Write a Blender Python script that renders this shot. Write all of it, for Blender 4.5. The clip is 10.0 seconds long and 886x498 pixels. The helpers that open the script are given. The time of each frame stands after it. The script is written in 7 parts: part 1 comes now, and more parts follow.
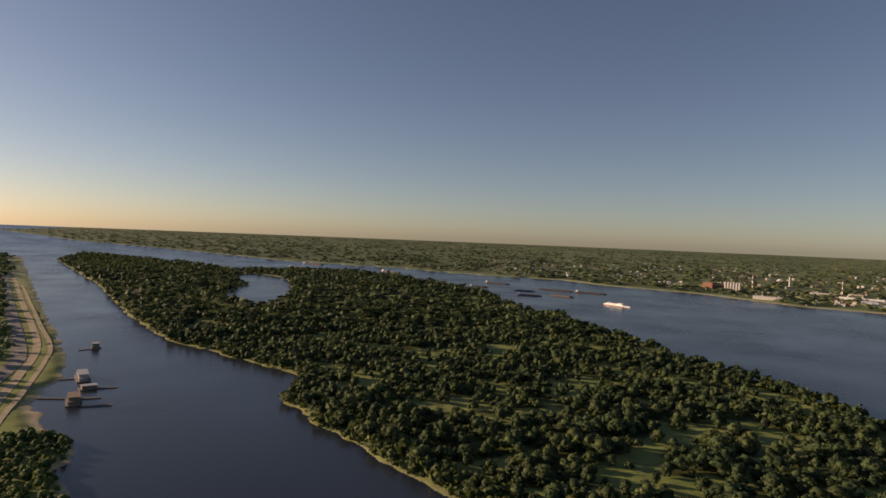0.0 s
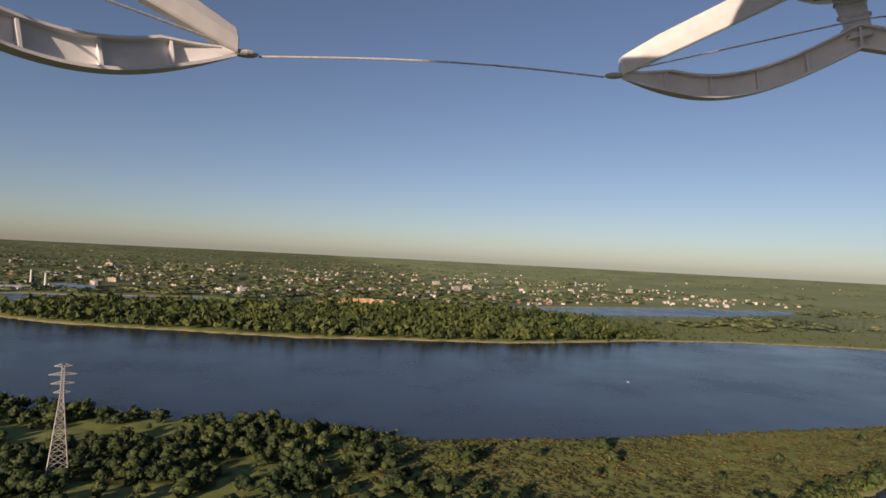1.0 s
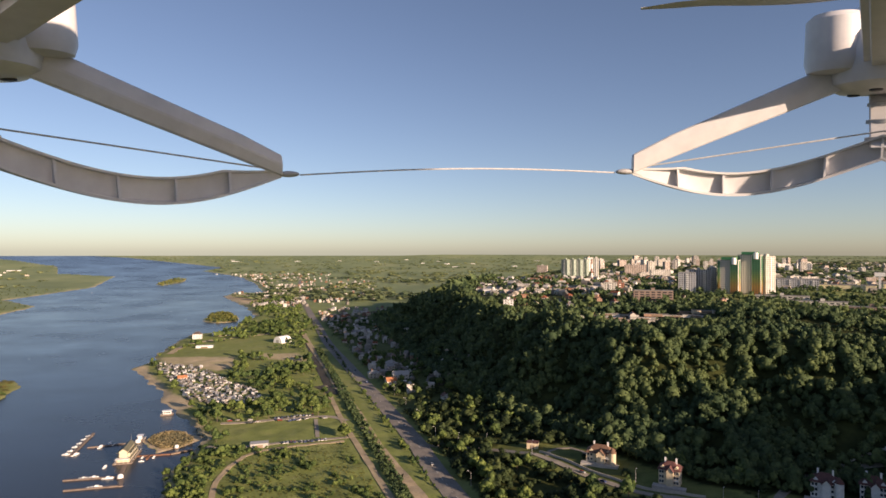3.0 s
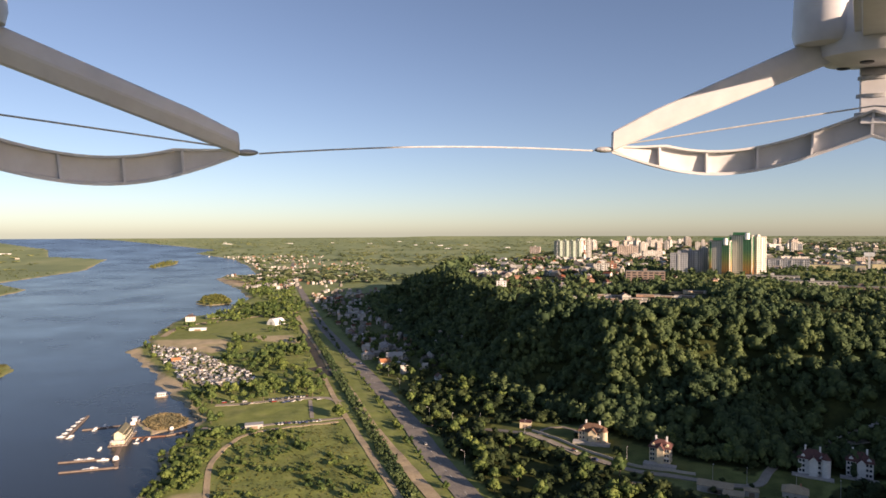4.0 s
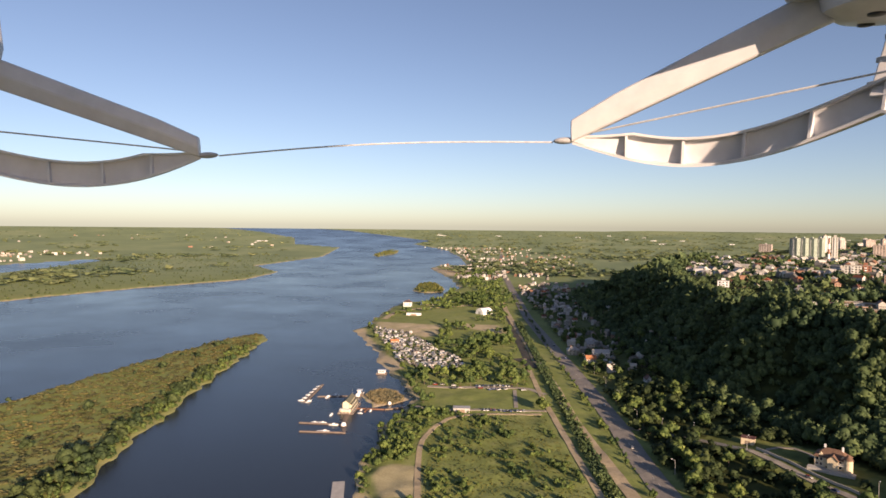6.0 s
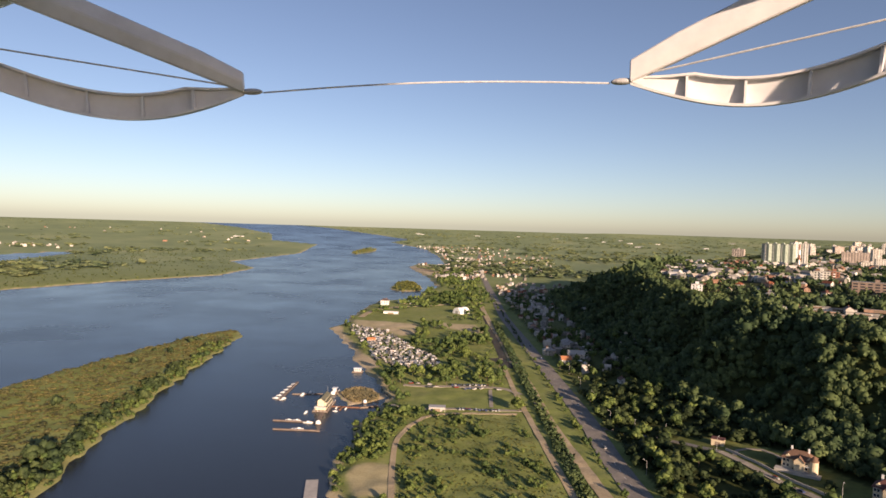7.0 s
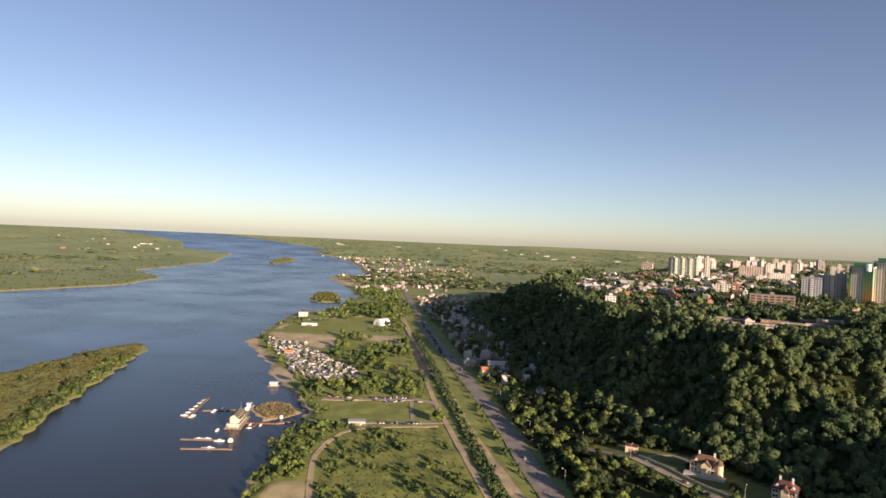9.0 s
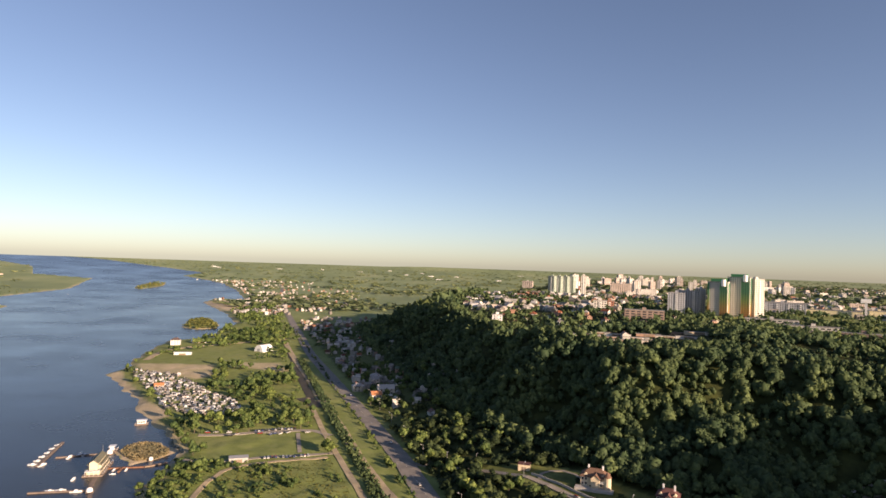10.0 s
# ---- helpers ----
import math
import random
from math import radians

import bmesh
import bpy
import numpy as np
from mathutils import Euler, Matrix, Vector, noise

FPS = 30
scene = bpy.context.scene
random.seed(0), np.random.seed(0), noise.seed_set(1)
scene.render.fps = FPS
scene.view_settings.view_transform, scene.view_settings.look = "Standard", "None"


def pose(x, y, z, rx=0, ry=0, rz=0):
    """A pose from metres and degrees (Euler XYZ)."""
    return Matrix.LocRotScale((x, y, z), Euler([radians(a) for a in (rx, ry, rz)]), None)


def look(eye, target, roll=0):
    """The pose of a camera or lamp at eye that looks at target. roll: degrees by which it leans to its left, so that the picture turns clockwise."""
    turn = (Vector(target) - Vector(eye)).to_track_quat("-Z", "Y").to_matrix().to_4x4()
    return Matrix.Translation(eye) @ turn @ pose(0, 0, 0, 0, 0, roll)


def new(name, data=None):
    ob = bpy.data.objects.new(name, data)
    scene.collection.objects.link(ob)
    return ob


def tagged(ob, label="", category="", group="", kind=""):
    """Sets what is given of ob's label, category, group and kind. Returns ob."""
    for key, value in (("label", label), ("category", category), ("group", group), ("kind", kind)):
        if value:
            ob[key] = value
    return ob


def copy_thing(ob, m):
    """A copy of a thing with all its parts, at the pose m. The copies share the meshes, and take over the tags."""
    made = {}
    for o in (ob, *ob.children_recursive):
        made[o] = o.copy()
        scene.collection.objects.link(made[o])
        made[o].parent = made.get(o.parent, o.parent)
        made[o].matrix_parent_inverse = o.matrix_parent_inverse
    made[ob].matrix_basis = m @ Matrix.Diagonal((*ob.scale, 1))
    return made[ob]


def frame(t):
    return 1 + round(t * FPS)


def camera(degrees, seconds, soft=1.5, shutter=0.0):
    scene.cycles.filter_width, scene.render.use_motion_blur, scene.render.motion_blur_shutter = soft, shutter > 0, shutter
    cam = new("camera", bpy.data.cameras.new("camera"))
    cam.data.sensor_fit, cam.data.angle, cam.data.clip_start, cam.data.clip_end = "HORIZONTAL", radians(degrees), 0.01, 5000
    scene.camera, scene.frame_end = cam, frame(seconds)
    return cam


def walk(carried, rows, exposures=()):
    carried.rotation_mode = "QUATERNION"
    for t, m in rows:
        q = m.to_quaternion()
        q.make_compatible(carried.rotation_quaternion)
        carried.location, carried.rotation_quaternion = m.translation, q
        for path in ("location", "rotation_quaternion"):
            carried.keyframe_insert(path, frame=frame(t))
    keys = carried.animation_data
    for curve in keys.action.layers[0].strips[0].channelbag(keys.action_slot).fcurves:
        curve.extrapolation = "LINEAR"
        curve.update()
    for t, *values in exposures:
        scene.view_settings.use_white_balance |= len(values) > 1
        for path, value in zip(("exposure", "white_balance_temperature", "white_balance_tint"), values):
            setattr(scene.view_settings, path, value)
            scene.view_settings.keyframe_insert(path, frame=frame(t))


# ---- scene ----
# ---- camera: it hangs under a hovering aircraft, 150 m over the river ----
EYE = Vector((0.0, 0.0, 150.0))
cam = camera(71.6, 10.0, soft=1.6)


def aim(yaw, pitch, roll, off):
    """A pose from the compass bearing, the tilt and the lean, in degrees."""
    return Matrix.Translation(EYE + Vector(off)) @ pose(0, 0, 0, 0, 0, -yaw) @ pose(0, 0, 0, 90 + pitch) @ pose(0, 0, 0, 0, 0, roll)


PATH = [
    (0.0, -151.14, -1.06, 2.30, (-0.0200, 0.1400, -0.3000)),
    (0.4, -121.33, -0.24, 2.46, (-0.0254, 0.1256, -0.1764)),
    (0.7, -100.24, 0.29, 3.06, (0.0655, 0.0204, -0.0991)),
    (1.0, -78.82, 0.78, 2.95, (0.0289, -0.1140, -0.1059)),
    (1.2, -63.79, 1.03, 3.20, (-0.0400, -0.1650, -0.1250)),
    (1.5, -41.42, 1.46, 2.59, (0.0000, -0.0700, -0.3100)),
    (1.8, -21.67, 1.65, 1.68, (0.0633, -0.0495, -0.0709)),
    (2.0, -11.18, 1.58, 1.19, (0.0019, -0.0723, -0.0285)),
    (2.5, -2.32, 0.96, 0.62, (-0.0648, -0.0922, -0.0158)),
    (4.0, -0.22, -1.42, -0.10, (-0.0476, -0.0684, -0.0135)),
    (4.5, -0.31, -1.84, 0.12, (-0.0439, -0.0678, -0.0141)),
    (5.0, -8.99, -2.13, 0.09, (0.0091, -0.0671, -0.0162)),
    (5.5, -21.52, -2.17, 0.02, (0.1083, -0.0385, -0.0060)),
    (5.7, -20.76, -2.14, 0.20, (0.1062, -0.0318, -0.0048)),
    (7.0, -17.38, -2.17, 1.76, (0.0572, -0.0414, -0.0426)),
    (7.5, -16.47, -1.87, 2.09, (0.0620, -0.0388, -0.0415)),
    (8.0, -14.22, -1.50, 2.44, (0.0616, -0.0549, -0.0388)),
    (8.5, -13.14, -1.24, 2.22, (0.0577, -0.0394, -0.0581)),
    (8.7, -11.90, -1.10, 2.35, (-0.15, 0.55, -0.40)),
    (9.0, -10.04, -0.86, 2.59, (-2.6000, 4.2000, -0.6000)),
    (9.5, -8.41, 0.25, 2.62, (-5.4000, 8.6000, -0.7000)),
    (10.0, 0.67, 1.51, 2.02, (-8.8000, 14.0000, -0.8000)),
]
walk(cam, [(t, aim(y, p, r, o)) for t, y, p, r, o in PATH],
     exposures=[(0.0, 0.18, 9600, 26), (0.4, 0.10, 8600, 25), (1.0, 0.18, 8400, 25), (2.5, 0.60, 8600, 25), (4.5, 0.97, 8900, 26), (7.5, 0.80, 8900, 26), (10.0, 0.95, 8800, 26)])

# ---- world and sun ----
SUN_AZ, SUN_EL = 131.0, 13.0
world = bpy.data.worlds.new("evening_sky")
scene.world = world
world.use_nodes = True
wn = world.node_tree
sky = wn.nodes.new("ShaderNodeTexSky")
sky.sky_type = "NISHITA"
sky.sun_disc = False
sky.sun_elevation = radians(SUN_EL)
sky.sun_rotation = radians(SUN_AZ)
sky.altitude = 150
sky.air_density = 0.75
sky.dust_density = 0.6
sky.ozone_density = 3.4
wn.nodes["Background"].inputs["Strength"].default_value = 0.096
wn.links.new(sky.outputs["Color"], wn.nodes["Background"].inputs["Color"])

sun = new("sun", bpy.data.lights.new("sun", "SUN"))
sun.data.energy = 5.0
sun.data.angle = radians(0.5)
sun.data.color = (1.0, 0.91, 0.79)
sd = Vector((math.sin(radians(SUN_AZ)) * math.cos(radians(SUN_EL)), math.cos(radians(SUN_AZ)) * math.cos(radians(SUN_EL)), math.sin(radians(SUN_EL))))
sun.matrix_world = look(sd * 300 + EYE, EYE)

# ---- materials ----
def mat(name, base, rough=0.8, metal=0.0, spec=0.4):
    m = bpy.data.materials.new(name)
    m.use_nodes = True
    b = m.node_tree.nodes["Principled BSDF"]
    b.inputs["Base Color"].default_value = (*base, 1)
    b.inputs["Roughness"].default_value = rough
    b.inputs["Metallic"].default_value = metal
    b.inputs["Specular IOR Level"].default_value = spec
    return m, m.node_tree, b


def noise_tex(nt, scale, detail=4.0, rough=0.55, vec=None):
    n = nt.nodes.new("ShaderNodeTexNoise")
    n.inputs["Scale"].default_value = scale
    n.inputs["Detail"].default_value = detail
    n.inputs["Roughness"].default_value = rough
    if vec is None:
        g = nt.nodes.new("ShaderNodeNewGeometry")
        vec = g.outputs["Position"]
    nt.links.new(vec, n.inputs["Vector"])
    return n.outputs["Fac"]


def ramp(nt, fac, stops):
    r = nt.nodes.new("ShaderNodeValToRGB")
    el = r.color_ramp.elements
    while len(el) < len(stops):
        el.new(0.5)
    for e, (p, c) in zip(el, stops):
        e.position = p
        e.color = (*c, 1)
    nt.links.new(fac, r.inputs["Fac"])
    return r.outputs["Color"]


def mix(nt, fac, a, b, kind="MIX"):
    m = nt.nodes.new("ShaderNodeMix")
    m.data_type = "RGBA"
    m.blend_type = kind
    for sock, v in ((m.inputs[0], fac), (m.inputs[6], a), (m.inputs[7], b)):
        if isinstance(v, bpy.types.NodeSocket):
            nt.links.new(v, sock)
        elif isinstance(v, (int, float)):
            sock.default_value = v
        else:
            sock.default_value = (*v, 1)
    return m.outputs[2]


def bump(nt, b, fac, strength, dist):
    n = nt.nodes.new("ShaderNodeBump")
    n.inputs["Strength"].default_value = strength
    n.inputs["Distance"].default_value = dist
    nt.links.new(fac, n.inputs["Height"])
    nt.links.new(n.outputs["Normal"], b.inputs["Normal"])


def rough_mat(name, dark, light, scale=0.6, rough=0.85, relief=0.0, fine=6.0):
    """A matt surface with broad stains and fine grain."""
    m, nt, b = mat(name, light, rough, spec=0.25)
    big = noise_tex(nt, scale, 5)
    small = noise_tex(nt, scale * fine, 3)
    c = ramp(nt, big, [(0.3, dark), (0.7, light)])
    c2 = mix(nt, 0.35, c, ramp(nt, small, [(0.3, tuple(v * 0.6 for v in dark)), (0.7, tuple(min(1, v * 1.15) for v in light))]))
    nt.links.new(c2, b.inputs["Base Color"])
    if relief:
        bump(nt, b, small, 0.6, relief)
    return m


def random_mat(name, colours, rough=0.75, island=False, scale=0.5):
    """One colour for each object (or each loose piece), out of a few, with grime."""
    m, nt, b = mat(name, colours[0], rough, spec=0.3)
    if island:
        rnd = nt.nodes.new("ShaderNodeNewGeometry").outputs["Random Per Island"]
    else:
        rnd = nt.nodes.new("ShaderNodeObjectInfo").outputs["Random"]
    r = nt.nodes.new("ShaderNodeValToRGB")
    r.color_ramp.interpolation = "CONSTANT"
    el = r.color_ramp.elements
    while len(el) < len(colours):
        el.new(0.5)
    for i, (e, c) in enumerate(zip(el, colours)):
        e.position = i / len(colours)
        e.color = (*c, 1)
    nt.links.new(rnd, r.inputs["Fac"])
    g = ramp(nt, noise_tex(nt, scale, 4), [(0.3, (0.62, 0.6, 0.57)), (0.7, (1, 1, 1))])
    nt.links.new(mix(nt, 1.0, r.outputs["Color"], g, "MULTIPLY"), b.inputs["Base Color"])
    return m


def leaf_mat(name, dark, mid, light, patch=0.02):
    """Foliage: clump by clump from dark to light, with slow drifts of hue over the wood."""
    m, nt, b = mat(name, mid, 0.7, spec=0.15)
    geo = nt.nodes.new("ShaderNodeNewGeometry")
    a = ramp(nt, geo.outputs["Random Per Island"], [(0.0, dark), (0.5, mid), (1.0, light)])
    drift = ramp(nt, noise_tex(nt, patch, 3, vec=geo.outputs["Position"]), [(0.35, (0.55, 0.66, 0.7)), (0.65, (1.14, 1.09, 0.95))])
    tone = ramp(nt, noise_tex(nt, patch * 9, 2, vec=geo.outputs["Position"]), [(0.35, (0.6, 0.68, 0.66)), (0.65, (1.16, 1.13, 1.02))])
    c = mix(nt, 1.0, mix(nt, 1.0, a, drift, "MULTIPLY"), tone, "MULTIPLY")
    nt.links.new(c, b.inputs["Base Color"])
    t = nt.nodes.new("ShaderNodeBsdfTranslucent")
    nt.links.new(c, t.inputs["Color"])
    mx = nt.nodes.new("ShaderNodeMixShader")
    mx.inputs[0].default_value = 0.25
    nt.links.new(b.outputs[0], mx.inputs[1])
    nt.links.new(t.outputs[0], mx.inputs[2])
    nt.links.new(mx.outputs[0], nt.nodes["Material Output"].inputs["Surface"])
    return m


LEAF = leaf_mat("spring_foliage", (0.072, 0.106, 0.055), (0.098, 0.142, 0.070), (0.132, 0.178, 0.086))
LEAF_DARK = leaf_mat("willow_foliage", (0.042, 0.060, 0.030), (0.072, 0.100, 0.046), (0.110, 0.142, 0.064))
# distant foliage: the paleness of aerial haze is mixed into these greens
LEAF_HAZED = leaf_mat("hazed_forest", (0.104, 0.136, 0.077), (0.149, 0.181, 0.100), (0.201, 0.223, 0.130), 0.004)
LEAF_BRIGHT = leaf_mat("bank_foliage", (0.066, 0.100, 0.036), (0.118, 0.170, 0.060), (0.180, 0.228, 0.084))
LEAF_ISLE = leaf_mat("poplar_foliage", (0.056, 0.078, 0.032), (0.094, 0.122, 0.048), (0.140, 0.170, 0.068))
# bush foliage with the hill's shade put into its colour
LEAF_SHADED = leaf_mat("shaded_foliage", (0.030, 0.045, 0.022), (0.048, 0.070, 0.032), (0.076, 0.104, 0.048))
LEAF_OLIVE = leaf_mat("sallow_foliage", (0.150, 0.158, 0.050), (0.172, 0.172, 0.060), (0.195, 0.188, 0.070))
LEAF_SEDGE = leaf_mat("dry_sedge", (0.142, 0.132, 0.062), (0.160, 0.146, 0.070), (0.178, 0.160, 0.080))
BARK = rough_mat("bark", (0.06, 0.045, 0.03), (0.16, 0.13, 0.10), 2.0)

# the ground: vertex weights say where sand, meadow, bare soil and asphalt lie
GROUND, gnt, gb = mat("ground_cover", (0.1, 0.12, 0.04), 0.9, spec=0.15)
g1 = noise_tex(gnt, 0.012, 6)
g2 = noise_tex(gnt, 0.12, 5)
g3 = noise_tex(gnt, 0.9, 4)
grass = mix(gnt, 0.5, ramp(gnt, g1, [(0.32, (0.150, 0.176, 0.054)), (0.5, (0.210, 0.262, 0.084)), (0.68, (0.300, 0.298, 0.134))]),
            ramp(gnt, g2, [(0.3, (0.126, 0.158, 0.048)), (0.52, (0.218, 0.270, 0.088)), (0.75, (0.320, 0.310, 0.152))]))
grass = mix(gnt, 0.30, grass, ramp(gnt, g3, [(0.3, (0.045, 0.065, 0.014)), (0.7, (0.24, 0.25, 0.08))]))
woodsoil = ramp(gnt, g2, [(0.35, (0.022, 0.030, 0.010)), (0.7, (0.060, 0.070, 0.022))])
sand = mix(gnt, 0.4, ramp(gnt, g2, [(0.3, (0.44, 0.34, 0.22)), (0.7, (0.62, 0.50, 0.34))]), ramp(gnt, g3, [(0.3, (0.34, 0.26, 0.17)), (0.7, (0.64, 0.52, 0.36))]))
# open land far off, its colours lightened to stand in for haze
hazed_land = ramp(gnt, noise_tex(gnt, 0.0035, 7, 0.65), [(0.35, (0.155, 0.205, 0.110)), (0.52, (0.205, 0.258, 0.132)), (0.66, (0.265, 0.300, 0.165)), (0.8, (0.38, 0.36, 0.25))])


def weight(nt, name):
    a = nt.nodes.new("ShaderNodeAttribute")
    a.attribute_name = name
    return a.outputs["Fac"]


gc = mix(gnt, weight(gnt, "far"), grass, hazed_land)
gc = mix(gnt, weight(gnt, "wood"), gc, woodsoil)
gc = mix(gnt, weight(gnt, "sand"), gc, sand)
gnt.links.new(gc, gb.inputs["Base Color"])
bump(gnt, gb, g3, 0.5, 0.4)

WATER, wnt, wb = mat("river_water", (0.022, 0.030, 0.040), 0.12, spec=0.5)
wr = noise_tex(wnt, 0.35, 4)
wl = noise_tex(wnt, 0.006, 5, 0.6)
wave = noise_tex(wnt, 0.06, 3)
rr = wnt.nodes.new("ShaderNodeMapRange")
rr.inputs["From Min"].default_value, rr.inputs["From Max"].default_value = 0.35, 0.7
rr.inputs["To Min"].default_value, rr.inputs["To Max"].default_value = 0.20, 0.31
wnt.links.new(wl, rr.inputs["Value"])
wnt.links.new(rr.outputs[0], wb.inputs["Roughness"])
wb.inputs["IOR"].default_value = 1.33
bump(wnt, wb, mix(wnt, 0.4, wr, wave), 0.22, 0.5)

ASPHALT = rough_mat("asphalt", (0.17, 0.155, 0.138), (0.26, 0.238, 0.210), 0.15, 0.85)
PALE_STONE = rough_mat("pale_stone", (0.40, 0.37, 0.32), (0.54, 0.50, 0.44), 0.6)
LANE = rough_mat("worn_lane", (0.25, 0.220, 0.180), (0.37, 0.33, 0.275), 0.25)
DIRT = rough_mat("sandy_track", (0.31, 0.245, 0.155), (0.49, 0.395, 0.265), 0.2)

# ---- the lie of the land ----
# Plan coordinates are metres from the point under the camera: x to the right of +y, the way upstream bank runs along +y.
# Past two kilometres the plan is drawn in towards the camera, so that the whole distance keeps within the view.
_d = np.linspace(0, 4880, 6000)
_s = np.clip((_d - 2000) / 2900, 0, None)
_D = _d / (1 - _s ** 2)


def drawn_in(x, y, z):
    """From true plan coordinates to the built place."""
    x, y, z = (np.asarray(v, float) for v in (x, y, z))
    far = np.hypot(x, y)
    k = np.interp(far, _D, _d) / np.maximum(far, 1e-6)
    return x * k, y * k, 150 + (z - 150) * k, k


MAIN_BANK = np.array([(2500, -12000), (925, -5433), (288, -2984), (130, -1594), (73, -1116), (44, -897), (30, -718), (48, -599), (37, -520), (14, -484),
    (20, -412), (10, -363), (0, -200), (-30, 0), (-90, 150), (-150, 290), (-165, 319), (-176, 352), (-182, 383), (-196, 435), (-194, 467),
    (-195, 485), (-212, 510), (-243, 553), (-276, 588), (-310, 650), (-383, 744), (-408, 780), (-410, 831), (-435, 908), (-455, 1004)])
MAIN_BANK_UP = np.array([(-468, 1102), (-415, 1169), (-451, 1286), (-454, 1410), (-554, 1648), (-761, 2030), (-801, 2254), (-682, 2216), (-923, 2868), (-1251, 3621),
    (-1641, 4270), (-1933, 4725), (-2170, 5795), (-4200, 9000), (-8000, 15000), (-14000, 23000), (40000, 40000), (40000, -40000)])
ISLAND = np.array([(167, -2897), (16, -1764), (-41, -1116), (-73, -889), (-118, -782), (-162, -675), (-183, -628), (-144, -538), (-149, -459), (-163, -400),
    (-172, -331), (-192, -265), (-229, -56), (-255, 110), (-289, 224), (-340, 325), (-389, 446), (-441, 575), (-488, 690), (-514, 706), (-530, 650),
    (-527, 553), (-519, 453), (-500, 295), (-494, 224), (-498, 163), (-496, 96), (-527, 25)])
ISLAND_NORTH = np.array([(-550, -43), (-562, -115), (-610, -286), (-657, -414), (-713, -606), (-768, -847), (-808, -1094), (-947, -1505), (-988, -1858),
    (-891, -2280), (-693, -2437), (-453, -2290), (-359, -2614), (-257, -2887), (86, -3554)])
LAGOON = np.array([(-222, -1400), (-278, -1565), (-348, -1724), (-340, -1990), (-455, -2160), (-515, -1973), (-420, -1542), (-318, -1262), (-258, -1225), (-236, -1297)])
FAR_ISLAND = np.array([(-1265, -583), (-1187, -458), (-1148, -310), (-1075, -19), (-1082, 134), (-1072, 341), (-1102, 485), (-1151, 653), (-1160, 888), (-1125, 1106),
    (-1051, 1374), (-1130, 1652), (-1371, 1859), (-1499, 2553), (-2019, 3648), (-2683, 4138), (-3900, 6000), (-7600, 10500), (-14500, 18000), (-40000, 34000),
    (-40000, 2000), (-2119, 1913), (-1950, 1600), (-1800, 1250), (-1700, 871), (-1700, 522), (-1735, 216), (-1615, -223), (-1574, -563), (-1363, -628)])
FAR_BANK = np.array([(1500, -12000), (612, -7938), (209, -6111), (-396, -4476), (-810, -3083), (-1194, -2596), (-1330, -2190), (-1586, -1903), (-1579, -1648), (-1698, -1350),
    (-1664, -997), (-1776, -759), (-1778, -635), (-1851, -368), (-1785, -92), (-1796, 126), (-1817, 390), (-1968, 802), (-2128, 1328), (-2189, 1976),
    (-2400, 2300), (-40000, 3000), (-40000, -40000), (0, -40000)])
ISLET = np.array([(-536, 1312), (-579, 1469), (-549, 1504), (-492, 1408), (-460, 1312), (-493, 1281)])
ISLET_UP = np.array([(-1343, 2755), (-1501, 3227), (-1476, 3399), (-1323, 3011), (-1271, 2673)])
MAIN = np.concatenate([MAIN_BANK, MAIN_BANK_UP])
ISLE = np.concatenate([ISLAND, ISLAND_NORTH])
SANDBAR = np.array([(-241, 484), (-243, 496), (-236, 508), (-224, 506), (-209, 492), (-203, 480), (-208, 468), (-218, 463), (-230, 470)])
MEADOW = np.array([(-142, 453), (-81, 476), (-31, 345), (-20, 300), (-112, 290), (-136, 347), (-149, 392), (-151, 431)])
BARE = np.array([(-159, 337), (-152, 345), (-138, 347), (-129, 334), (-118, 308), (-139, 296), (-157, 322)])
BEACH = np.array([(-412, 790), (-396, 792), (-371, 748), (-319, 677), (-291, 636), (-261, 608), (-246, 584), (-258, 568), (-300, 612), (-350, 676)])
SPIT = np.array([(-760, 2024), (-723, 2173), (-628, 1990), (-506, 1975), (-515, 1822), (-580, 1728)])
BRICK_FIELD = np.array([(-295, 887), (-224, 891), (-188, 813), (-259, 847)])

YARD = np.array([(-388, 806), (-325, 785), (-243, 682), (-202, 645), (-186, 605), (-219, 578), (-262, 606), (-298, 667), (-321, 697), (-370, 768)])
PARKING = np.array([(-196, 520), (-160, 534), (-108, 540), (-88, 520), (-98, 478), (-130, 466), (-160, 462), (-178, 490)])
VILLAS = np.array([(28, 460), (60, 460), (112, 432), (150, 388), (180, 350), (205, 385), (262, 385), (262, 340), (215, 340), (195, 318), (140, 320), (132, 345), (95, 370), (55, 425)])
GARAGE_YARD = np.array([(158, 588), (262, 590), (268, 655), (150, 655)])
BROWN_FIELD = np.array([(-415, 853), (-306, 862), (-274, 791), (-290, 755), (-340, 785), (-380, 808)])
PLAYFIELD = np.array([(-400, 850), (-400, 885), (-387, 979), (-310, 1080), (-268, 1010), (-288, 900), (-200, 890), (-240, 850), (-294, 784), (-320, 830)])


def inside(poly, x, y):
    """Signed distance in metres to the outline, positive inside."""
    best = np.full(x.shape, 1e18)
    odd = np.zeros(x.shape, bool)
    for (ax, ay), (bx, by) in zip(poly, np.roll(poly, -1, 0)):
        ux, uy = bx - ax, by - ay
        k = np.clip(((x - ax) * ux + (y - ay) * uy) / (ux * ux + uy * uy), 0, 1)
        best = np.minimum(best, (x - ax - k * ux) ** 2 + (y - ay - k * uy) ** 2)
        cross = (ay > y) != (by > y)
        xs = ax + (y - ay) / (by - ay if by != ay else 1e-9) * ux
        odd ^= cross & (x < xs)
    return np.where(odd, 1, -1) * np.sqrt(best)


